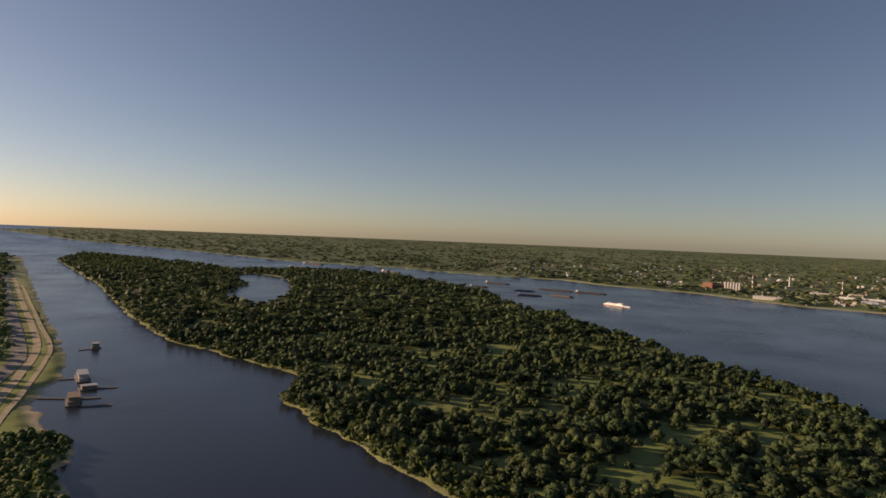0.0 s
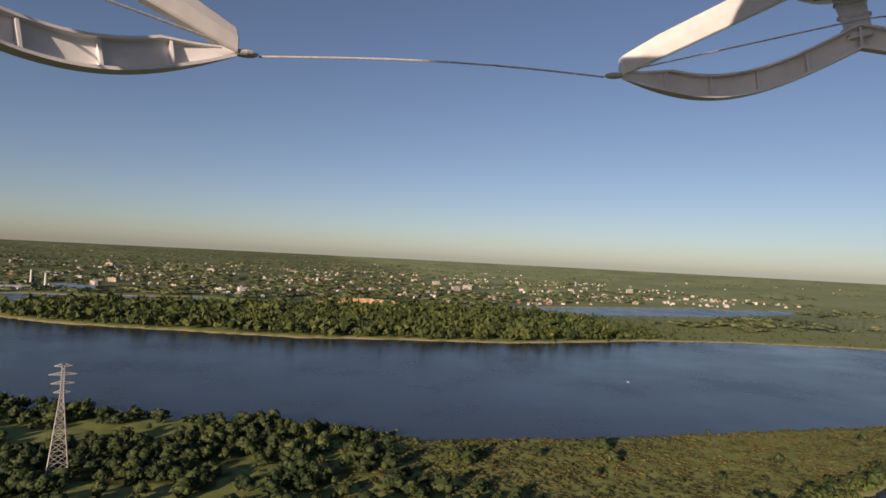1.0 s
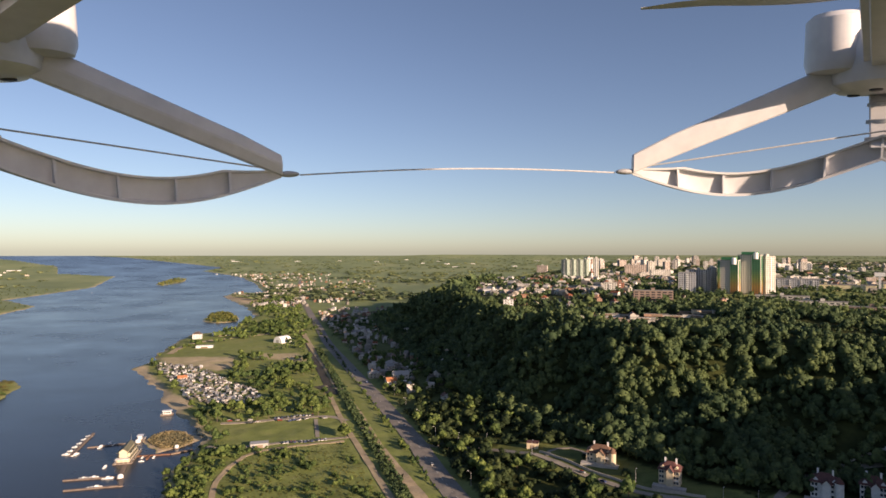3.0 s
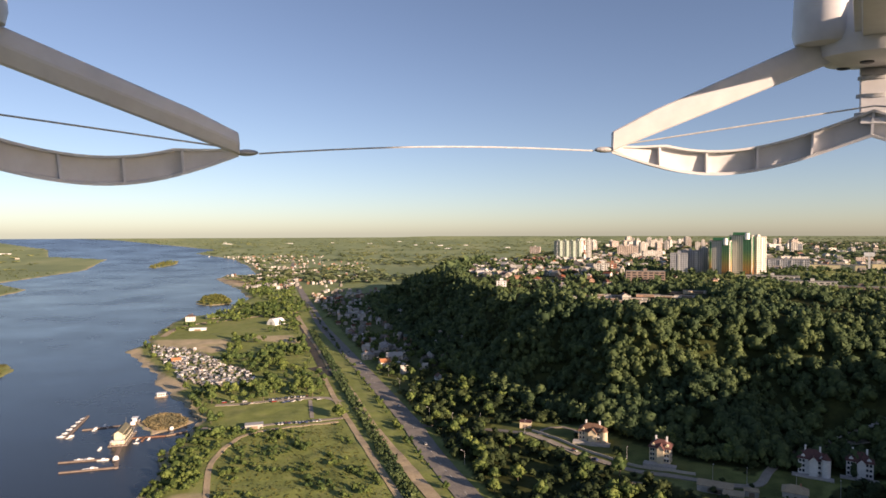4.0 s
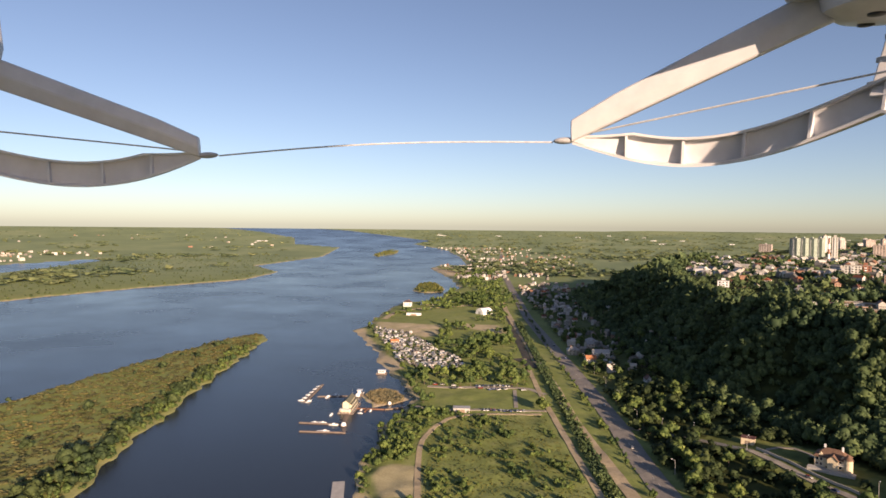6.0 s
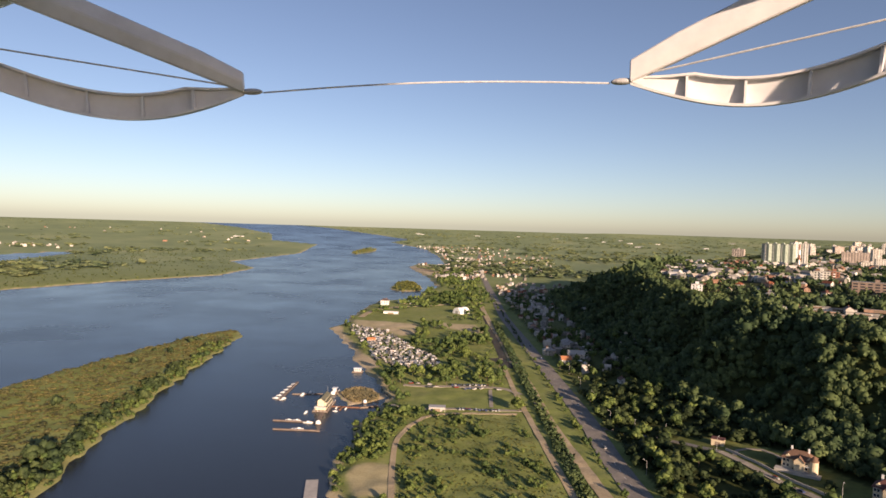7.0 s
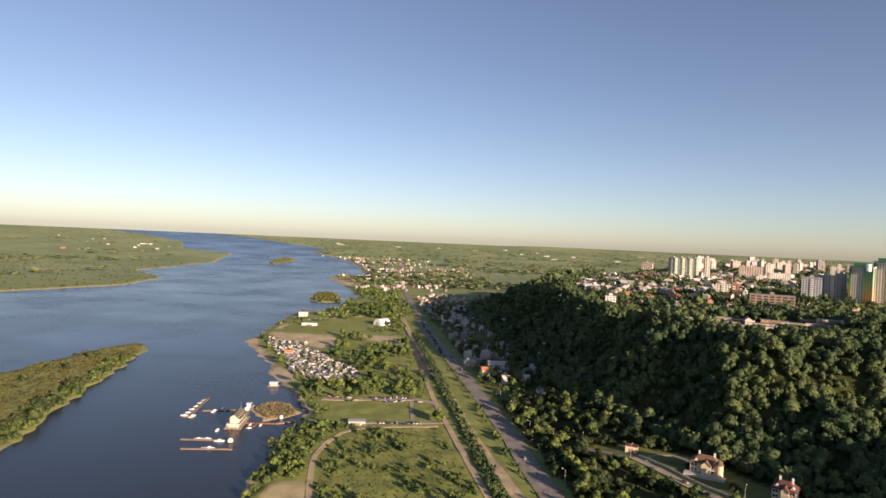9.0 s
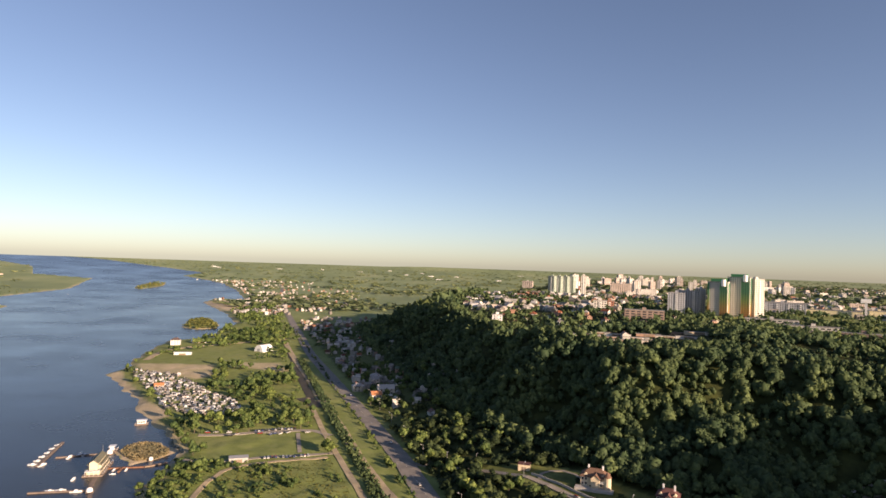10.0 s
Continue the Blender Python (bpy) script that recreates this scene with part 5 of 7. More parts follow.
shed(59, 450, -15, 8, 6, 4, "gatehouse with a dark roof", PURPLE_TILE, CREAM)
shed(-146, 464, 17, 13, 7, 3.2, "grey boat shed with a sheet roof", STEEL, CONCRETE)
house(-58, 690, 15, 18, 10, 6, 2, "gable", "large house under a pale blue-grey roof", WHITE_WALL, STEEL)
shed(-52, 672, 20, 12, 4, 3, "long shed with a white sheet roof", WHITE, CONCRETE)

# the boat club's yard: rows of small garages
YARD_WALL = random_mat("yard_walls", [(0.54, 0.55, 0.56), (0.18, 0.18, 0.19), (0.32, 0.32, 0.31), (0.60, 0.61, 0.62), (0.12, 0.12, 0.12)], 0.7)
yard_proto = [shed(-262, 655, 30, 6, 4.5, 2.6, "small garage with a pale sheet roof", ROOF_PALE, YARD_WALL, "garage", "garage", "garages of the boat yard"),
              shed(-275, 668, 30, 4, 4, 2.4, "boat store with a pale sheet roof", ROOF_PALE, YARD_WALL, "garage", "garage", "garages of the boat yard")]
taken += [(-262, 655), (-275, 668)]
n_g = 0
for _ in range(2500):
    x_, y_ = hr.uniform(-405, -190), hr.uniform(585, 835)
    if float(inside(YARD, np.array([x_]), np.array([y_]))[0]) < 2 or not free(x_, y_, 6.6):
        continue
    copy_thing(hr.choice(yard_proto), stand(x_, y_, 30 + hr.choice((0, 90)) + hr.uniform(-10, 10)) @ Matrix.Scale(hr.uniform(0.45, 0.85), 4))
    n_g += 1
    if n_g >= 230:
        break
house(-310, 702, 30, 10, 5.5, 3.0, 1, "gable", "long boat-yard building with an orange roof", WHITE_WALL, ORANGE_TILE)

# the club by the water, the hangar and the long sheds
house(-432, 1036, 10, 14, 10, 8, 3, "hip", "white three-storey yacht club building", PALE, ROOF)
shed(-405, 1075, 20, 32, 8, 4, "long white jetty building", WHITE, PALE)
shed(-380, 938, 12, 24, 7, 3.5, "long white pavilion beside the playing field", WHITE, PALE)


def hangar(x, y, turn):
    """A round-backed fabric hangar."""
    t = thing("hangar", x, y, turn)
    bm = bmesh.new()
    n, r, L = 16, 9.5, 22.0
    e = [[bm.verts.new((xx, -r * math.cos(math.pi * i / n), -0.5 + 11.0 * math.sin(math.pi * i / n))) for i in range(n + 1)] for xx in np.linspace(-L / 2, L / 2, 7)]
    for a, b in zip(e, e[1:]):
        for i in range(n):
            bm.faces.new((a[i], a[i + 1], b[i + 1], b[i]))
    bm.faces.new(e[0])
    bm.faces.new(e[-1][::-1])
    part("shell", bm, WHITE, t)
    for xx in (-L / 2, L / 2):
        bm = bmesh.new()
        part("door", box(bm, xx - 0.1, xx + 0.1, -3, 3, 0, 5), STEEL, t)
    tagged(t, "white round-backed fabric hangar beside the playing field", "hangar")


hangar(-277, 1000, 60)


def car(x, y, turn, name="car", label="passenger car in the riverside car park", group="cars in the car park"):
    t = thing(name, x, y, turn, 0.3)
    bm = bmesh.new()
    prof = [(-2.15, 0.35), (-2.2, 0.75), (-1.9, 0.92), (-1.2, 1.0), (1.15, 0.95), (2.0, 0.82), (2.2, 0.6), (2.18, 0.35)]
    e = [[bm.verts.new((a, s * (0.88 if z > 0.5 else 0.84), z)) for a, z in prof] for s in (-1, 1)]
    n = len(prof)
    for i in range(n):
        bm.faces.new((e[0][i], e[0][(i + 1) % n], e[1][(i + 1) % n], e[1][i]))
    bm.faces.new(e[0][::-1])
    bm.faces.new(e[1])
    part("body", bm, PAINT, t)
    bm = bmesh.new()
    box(bm, -1.75, 0.95, -0.8, 0.8, 0.9, 1.42, 0.22)
    cab = part("windows", bm, GLASS, t, "dark window glass")
    bm = bmesh.new()
    part("roof", box(bm, -1.5, 0.7, -0.62, 0.62, 1.42, 1.48), PAINT, cab)
    for a in (-1.35, 1.35):
        for s in (-1, 1):
            bm = bmesh.new()
            part("wheel", rod(bm, (a, s * 0.68, 0.32), (a, s * 0.9, 0.32), 0.32, sides=10), RUBBER, t)
    return tagged(t, label, "car", group)


CAR = car(-156, 541.5, 100)
for k in range(1, 13):
    copy_thing(CAR, stand(-156 + 2.55 * k, 541.5 + 0.85 * k, 108 + hr.uniform(-4, 4), 0.35))
for k in range(13):
    if k not in (4, 9):
        copy_thing(CAR, stand(-129 + 2.5 * k, 470.5 + 0.8 * k, 108 + hr.uniform(-4, 4), 0.35))
for x_, y_, a_ in ((-193, 531, 20), (-187, 534, 20), (-176, 534, 18), (-168, 530, 18), (-150, 533, 17), (-141, 533, 60), (-138, 536, 60), (-134, 536, 60), (-128, 539, 60), (-112, 541, 17), (-172, 524, 18)):
    copy_thing(CAR, stand(x_, y_, a_, 0.35))
for x_, y_, a_ in ((84, 398, -50), (-14, 425, 107), (-40, 520, -73), (-96, 690, 107), (94, 384, 120), (-190, 962, 107), (-120, 760, -73), (104, -620, 90), (92, -700, 90), (110, -900, 100), (150, -1300, 100), (98, -560, 90)):
    tagged(copy_thing(CAR, stand(x_, y_, a_, 0.5)), "passenger car on the asphalt road", group="cars on the road")


def lamp(x, y, turn):
    t = thing("street_lamp", x, y, turn)
    bm = bmesh.new()
    part("pole", rod(bm, (0, 0, -0.3), (0, 0, 9), 0.14, 0.08), STEEL, t)
    bm = bmesh.new()
    part("arm", rod(bm, (0, 0, 8.9), (1.7, 0, 9.5), 0.06, 0.05, 6), STEEL, t)
    bm = bmesh.new()
    part("lamp_head", box(bm, 1.5, 2.4, -0.18, 0.18, 9.45, 9.65), WHITE, t)
    return tagged(t, "grey steel street lamp with a single arm", "street lamp", "street lamps")


LAMP = lamp(56, 432, 60)
for x_, y_, a_ in ((26, 462, 80), (5, 468, 80), (12, 388, 170), (-13, 486, 170), (-29, 539, 170), (-44, 585, 170), (-59, 632, 170), (-74, 680, 170), (-90, 728, 170), (-106, 776, 170), (-122, 824, 170), (-138, 872, 170),
                   (112, 377, 60), (152, 347, 60), (169, 342, 60), (191, 332, 60), (210, 324, 60), (-56, 690, 170), (-154, 920, 170)):
    copy_thing(LAMP, stand(x_, y_, a_))

# white boundary wall on the slope, hedge-lined fence by the villa road
WALLS = thing("boundary_wall", 256, 382, 0)
for k in range(16):
    bm = bmesh.new()
    x_, y_ = -20 + k * 2.5, 2.0 - abs(k - 6) * 0.35
    zz = ground_z(256 + x_, 382 + y_) - ground_z(256, 382)
    box(bm, x_, x_ + 2.4, y_ - 0.2 + 0.0, y_ + 0.2, zz - 1, zz + 2.6)
    part("wall_panel", bm, PALE, WALLS)
tagged(WALLS, "white stepped boundary wall climbing the slope", "wall")

# ---- marina, boats, ships ----
def slab(bm, a, b, width, z0, z1):
    """A straight deck between two plan points, relative to the thing."""
    a, b = Vector(a), Vector(b)
    d = (b - a).normalized()
    n = Vector((-d.y, d.x)) * width / 2
    lo, hi = [], []
    for q in (a + n, b + n, b - n, a - n):
        lo.append(bm.verts.new((q.x, q.y, z0)))
        hi.append(bm.verts.new((q.x, q.y, z1)))
    bm.faces.new(hi)
    bm.faces.new(lo[::-1])
    for i in range(4):
        bm.faces.new((lo[i], lo[(i + 1) % 4], hi[(i + 1) % 4], hi[i]))
    return bm


RED_DECK = rough_mat("rust_red_deck", (0.17, 0.085, 0.055), (0.28, 0.15, 0.10), 0.5)
RUST_DECK = rough_mat("rusty_pontoon", (0.15, 0.115, 0.095), (0.26, 0.205, 0.17), 0.4)
CREAM_BOARD = rough_mat("cream_boards", (0.46, 0.41, 0.30), (0.62, 0.56, 0.43), 0.5)
OLIVE_ROOF = rough_mat("olive_sheet_roof", (0.11, 0.11, 0.075), (0.19, 0.185, 0.13), 0.4, 0.6)


def pier(a, b, width, label="floating pier with weathered grey-brown decking", name="pier", material=None):
    t = thing(name, a[0], a[1], 0, 0, 0.0)
    d = (b[0] - a[0], b[1] - a[1])
    n = max(2, int(math.hypot(*d) / 6))
    for k in range(n):
        p0 = (d[0] * k / n, d[1] * k / n)
        p1 = (d[0] * (k + 0.985) / n, d[1] * (k + 0.985) / n)
        part("deck_section", slab(bmesh.new(), p0, p1, width, -0.4, 0.75), material or RUST_DECK, t)
    return tagged(t, label, "pier", "piers of the marina")


pier((-254, 398), (-222, 405.5), 1.5)
pier((-243, 381), (-212, 390), 1.5)
pier((-211, 389), (-224, 414), 2.2)
pier((-224, 414), (-229, 428), 2.6)
pier((-278, 465), (-250, 478), 1.5)
pier((-279, 446), (-295, 502), 2.2)
pier((-231, 446), (-208, 452), 1.8, "rust-red gangway from the floating clubhouse to the shore", material=RED_DECK)
pier((-222, 448), (-220, 440), 1.4, "short rust-red mooring stage beside the gangway", material=RED_DECK)
pier((-208, 452), (-196, 462), 2.4, "timber landing stage at the bank", material=TIMBER)
pier((-162, 291), (-173, 313), 7.0, "wide weathered grey dock", "dock", CONCRETE)


def floating_house(x, y, turn, w, d, storeys, label, walls, tops=None):
    """A floating clubhouse: pontoon, storeys with set-back terraces, awning roofs and windows."""
    t = thing("floating_clubhouse", x, y, turn, 0, 0.0)
    bm = bmesh.new()
    part("pontoon", box(bm, -w / 2 - 2, w / 2 + 2, -d / 2 - 2, d / 2 + 2, -0.6, 0.9), RUST_DECK, t)
    for s in range(storeys):
        k = 1 - 0.22 * s
        bm = bmesh.new()
        st = part("storey", box(bm, -w / 2 * k, w / 2 * k, -d / 2 * (1 - 0.08 * s), d / 2 * (1 - 0.08 * s), 0.9 + 3 * s, 3.7 + 3 * s), walls, t)
        bm = bmesh.new()
        part("roof", box(bm, -w / 2 * k - 0.8, w / 2 * k + 0.8, -d / 2 * (1 - 0.08 * s) - 0.8, d / 2 * (1 - 0.08 * s) + 0.8, 3.704 + 3 * s, 3.9 + 3 * s), tops or WHITE, st)
        for sg in (-1, 1):
            windows_on(st, -w / 2 * k + 0.6, w / 2 * k - 0.6, sg * d / 2 * (1 - 0.08 * s), 1.8 + 3 * s, 1, max(3, int(w / 4)), 3, 1.6, 1.2, sg)
    for k in range(6):
        bm = bmesh.new()
        a = -w / 2 - 1.6 + k * (w + 3.2) / 5
        part("railing_post", rod(bm, (a, -d / 2 - 1.8, 0.9), (a, -d / 2 - 1.8, 1.9), 0.05, sides=6), WHITE, t)
    bm = bmesh.new()
    part("rail", box(bm, -w / 2 - 1.6, w / 2 + 1.6, -d / 2 - 1.85, -d / 2 - 1.75, 1.85, 1.95), WHITE, t)
    return tagged(t, label, "clubhouse")


CLUB = floating_house(-236, 444, 105, 26, 8.5, 2, "cream floating clubhouse with terraces and a dark olive roof", CREAM_BOARD, OLIVE_ROOF)
# the gabled lantern, front awnings and flag mast of the clubhouse
bm = bmesh.new()
gabled_walls(bm, -12.2, 9.2, -2.6, 2.6, 8.4, 1.7)
lantern = part("lantern", bm, CREAM_BOARD, CLUB)
bm = bmesh.new()
part("lantern_roof", gable(bm, -12.2, 9.2, -2.6, 2.6, 8.42, 1.7, 0.5, 0.2), OLIVE_ROOF, lantern)
for k in range(5):
    bm = bmesh.new()
    y0 = -4.4 + 1.8 * k
    box(bm, -17.0, -12.9, y0, y0 + 1.5, 3.95, 4.2)
    part("awning", bm, WHITE, CLUB, "white canvas awning")
for k in range(4):
    bm = bmesh.new()
    part("awning_post", rod(bm, (-16.6, -4.0 + 2.7 * k, 0.9), (-16.6, -4.0 + 2.7 * k, 3.95), 0.07, sides=6), WHITE, CLUB)
bm = bmesh.new()
part("mast", rod(bm, (11.0, 0, 6.9), (11.0, 0, 14.0), 0.09, 0.05, 6), STEEL, CLUB)


def dome_tent(x, y, r, label):
    """A round white tent on a floating platform."""
    t = thing("dome_tent", x, y, 0, 0, 0.0)
    bm = bmesh.new()
    part("platform", lathe(bm, [(r + 0.5, -0.4), (r + 0.5, 0.7)], 16), RUST_DECK, t)
    bm = bmesh.new()
    part("canopy", lathe(bm, [(r, 0.704)] + [(r * math.cos(a), 1.6 + r * 0.85 * math.sin(a)) for a in np.linspace(0, 1.45, 6)], 16), WHITE, t)
    tagged(t, label, "tent", "dome tents of the marina")


dome_tent(-219, 403, 1.9, "small white dome tent on a platform by the pier")
dome_tent(-246, 478, 2.0, "white dome tent behind the floating clubhouse")
dome_tent(-210, 466, 1.5, "white dome tent at the end of the gangway")
floating_house(-248, 486, 105, 4, 3, 1, "small floating kiosk with a white roof", PALE)
floating_house(-262, 562, 20, 7, 4, 1, "white floating boathouse moored off the bank", PALE)
floating_house(6, -842, 80, 12, 6, 2, "floating boathouse on a pontoon downstream", TIMBER, STEEL)
floating_house(15, -680, 95, 30, 8, 2, "large floating clubhouse on a pontoon downstream", CONCRETE, STEEL)
floating_house(19, -592, 92, 24, 8, 2, "brown floating clubhouse with terraces downstream", TIMBER, TIMBER)
floating_house(9, -637, 10, 12, 7, 1, "low floating bar beside the downstream clubhouse", TIMBER, STEEL)
for a_, b_ in (((4, -634), (-14, -634)), ((14, -601), (-1, -600)), ((14, -575), (-9, -573)), ((48, -683), (22, -681)), ((56, -619), (26, -606)), ((24, -833), (12, -838))):
    pier(a_, b_, 2.4, "narrow floating pier at the downstream moorings")


def boat(x, y, turn, L=8.0, label="small white motor boat", name="boat", hull=None, cabin=True, group="boats at the marina"):
    t = thing(name, x, y, turn, 0, 0.0)
    bm = bmesh.new()
    rows = []
    for k in range(9):
        u = k / 8
        w = L * 0.16 * (1 - max(0, u - 0.45) ** 2 * 3.3) * (0.85 + 0.3 * min(u * 4, 0.5))
        w = max(w, 0.03)
        sheer = 0.10 * L * (0.9 + 0.5 * u * u)
        rows.append([bm.verts.new((L * (u - 0.5), s * w * f, z)) for s, f, z in ((-1, 1, sheer), (-1, 0.7, -0.25), (1, 0.7, -0.25), (1, 1, sheer), (1, 0.85, sheer - 0.12), (-1, 0.85, sheer - 0.12))])
    for lo, hi in zip(rows, rows[1:]):
        for i in range(6):
            bm.faces.new((lo[i], lo[(i + 1) % 6], hi[(i + 1) % 6], hi[i]))
    bm.faces.new(rows[0][::-1])
    bm.faces.new(rows[-1])
    part("hull", bm, hull or WHITE, t)
    if cabin:
        bm = bmesh.new()
        c = part("cabin", box(bm, -0.12 * L, 0.22 * L, -0.10 * L, 0.10 * L, 0.08 * L, 0.22 * L, 0.02 * L), WHITE, t)
        bm = bmesh.new()
        part("windscreen", box(bm, 0.16 * L, 0.225 * L, -0.085 * L, 0.085 * L, 0.12 * L, 0.2 * L), GLASS, c)
    return tagged(t, label, "boat", group)


BOAT = boat(-243.5, 402.6, 14, 5.6)
for x_, y_, a_, k in ((-237.5, 404.2, 14, 1.1), (-227.5, 403.0, 12, 1.25), (-226, 387.4, 16, 1.3), (-230.5, 386.2, 16, 0.7),
                      (-284, 449, 4, 1.15), (-285.5, 457, 4, 1.0), (-287.5, 466, 2, 1.1), (-289.5, 475, 4, 1.0), (-292, 485, 2, 1.05), (-294, 494, 4, 0.9), (-277.5, 449, 70, 1.2),
                      (-269, 467, 95, 1.3), (-266, 475, 100, 1.2), (-262, 473, 95, 0.9), (-225, 444, 95, 0.8), (-217, 445, 100, 0.9), (-222, 436, 12, 0.7), (-241, 424, 100, 1.1), (-231, 478, 60, 0.6)):
    copy_thing(BOAT, stand(x_, y_, a_, 0, 0.0) @ Matrix.Scale(k, 4))
tagged(copy_thing(BOAT, stand(-738, 400, 40, 0, 0.0) @ Matrix.Scale(0.5, 4)), "small white boat alone on the river", group="boats under way")
tagged(copy_thing(BOAT, stand(-1560, 4050, 80, 0, 0.0) @ Matrix.Scale(3.2, 4)), "white river boat far upstream", group="boats under way")
for x_, y_, a_ in ((-330, 760, 30), (-345, 900, 40), (-1300, 2200, 60)):
    tagged(copy_thing(BOAT, stand(x_, y_, a_, 0, 0.0) @ Matrix.Scale(0.55, 4)), "tiny white boat on open water", group="boats under way")


def barge(a, b, label, wide=12.0, bridge=True, load=None):
    """A river barge: blunt hull, coaming, hold, wheelhouse and bitts."""
    cx, cy = (a[0] + b[0]) / 2, (a[1] + b[1]) / 2
    L = math.hypot(b[0] - a[0], b[1] - a[1])
    t = thing("barge", cx, cy, math.degrees(math.atan2(b[1] - a[1], b[0] - a[0])), 0, 0.0)
    bm = bmesh.new()
    pts = [(-L / 2, -wide * 0.4), (-L / 2 + 3, -wide / 2), (L / 2 - 8, -wide / 2), (L / 2, -wide * 0.15), (L / 2, wide * 0.15), (L / 2 - 8, wide / 2), (-L / 2 + 3, wide / 2), (-L / 2, wide * 0.4)]
    lo = [bm.verts.new((x, y, -0.5)) for x, y in pts]
    hi = [bm.verts.new((x, y, 2.4)) for x, y in pts]
    bm.faces.new(lo[::-1])
    bm.faces.new(hi)
    for i in range(8):
        bm.faces.new((lo[i], lo[(i + 1) % 8], hi[(i + 1) % 8], hi[i]))
    part("hull", bm, DARK_HULL, t)
    bm = bmesh.new()
    part("hold", box(bm, -L * 0.36, L * 0.36, -wide * 0.36, wide * 0.36, 2.404, 3.6), load or DARK_HULL, t)
    if bridge:
        bm = bmesh.new()
        w = part("wheelhouse", box(bm, -L * 0.47, -L * 0.40, -wide * 0.3, wide * 0.3, 2.404, 7.5), WHITE, t, "white wheelhouse")
        bm = bmesh.new()
        part("mast", rod(bm, (-L * 0.44, 0, 7.5), (-L * 0.44, 0, 12), 0.2, 0.1, 6), STEEL, w)
    return tagged(t, label, "barge", "barges on the river")


for a_, b_, br in (((-1008, -1644), (-1043, -1596), True), ((-1156, -1785), (-1203, -1706), True), ((-1074, -1499), (-1121, -1461), False), ((-998, -1378), (-1048, -1332), True),
                   ((-1105, -1361), (-1123, -1290), False), ((-1194, -1537), (-1252, -1442), False), ((-1255, -1436), (-1305, -1355), True), ((-683, -2572), (-751, -2466), True), ((-1015, -2358), (-1048, -2249), True), ((-829, -2875), (-891, -2760), True)):
    barge(a_, b_, "long dark river barge lying at anchor", 13, br)


def ship(x, y, turn, L):
    """A white passenger ship: hull with a red band, two decks, bridge, funnel and masts."""
    t = thing("passenger_ship", x, y, turn, 0, 0.0)
    bm = bmesh.new()
    rows = []
    for k in range(11):
        u = k / 10
        w = L * 0.085 * (1 - max(0, u - 0.6) ** 2 * 5.8) * min(1, 0.6 + u * 3)
        rows.append([bm.verts.new((L * (u - 0.5), s * max(w, 0.1) * f, z)) for s, f, z in ((-1, 0.8, -0.5), (-1, 1, 3.6 + 1.6 * u * u), (1, 1, 3.6 + 1.6 * u * u), (1, 0.8, -0.5))])
    for lo, hi in zip(rows, rows[1:]):
        for i in range(4):
            bm.faces.new((lo[i], lo[(i + 1) % 4], hi[(i + 1) % 4], hi[i]))
    bm.faces.new(rows[0][::-1])
    bm.faces.new(rows[-1])
    hull = part("hull", bm, WHITE, t)
    bm = bmesh.new()
    part("boot_topping", box(bm, -L * 0.47, L * 0.30, -L * 0.0865, L * 0.0865, 0.2, 1.7), RED_PAINT, hull, "red band along the waterline")
    for s, (a, b) in enumerate(((-0.42, 0.3), (-0.36, 0.24), (0.08, 0.22))):
        bm = bmesh.new()
        dk = part("deck_house", box(bm, a * L, b * L, -L * 0.07, L * 0.07, 3.7 + 3 * s, 6.3 + 3 * s), WHITE, t)
        windows_on(dk, a * L + 1, b * L - 1, -L * 0.07, 4.7 + 3 * s, 1, 14 if s < 2 else 4, 3, 1.2, 1.0, -1, joined=True)
        bm = bmesh.new()
        part("deck", box(bm, a * L - 1, b * L + 1, -L * 0.076, L * 0.076, 6.304 + 3 * s, 6.6 + 3 * s), WHITE, dk)
    bm = bmesh.new()
    part("funnel", rod(bm, (-L * 0.12, 0, 9), (-L * 0.14, 0, 15), 1.6, 1.3, 12), RED_PAINT, t)
    for a in (0.3, -0.3):
        bm = bmesh.new()
        part("mast", rod(bm, (a * L, 0, 5), (a * L, 0, 17), 0.25, 0.12, 6), WHITE, t)
    t.matrix_world = t.matrix_world @ Matrix.Diagonal((0.95, 0.8, 0.62, 1))
    tagged(t, "white and red passenger ship at anchor on the river", "ship")


ship(-1097, -1102, 96, 82)


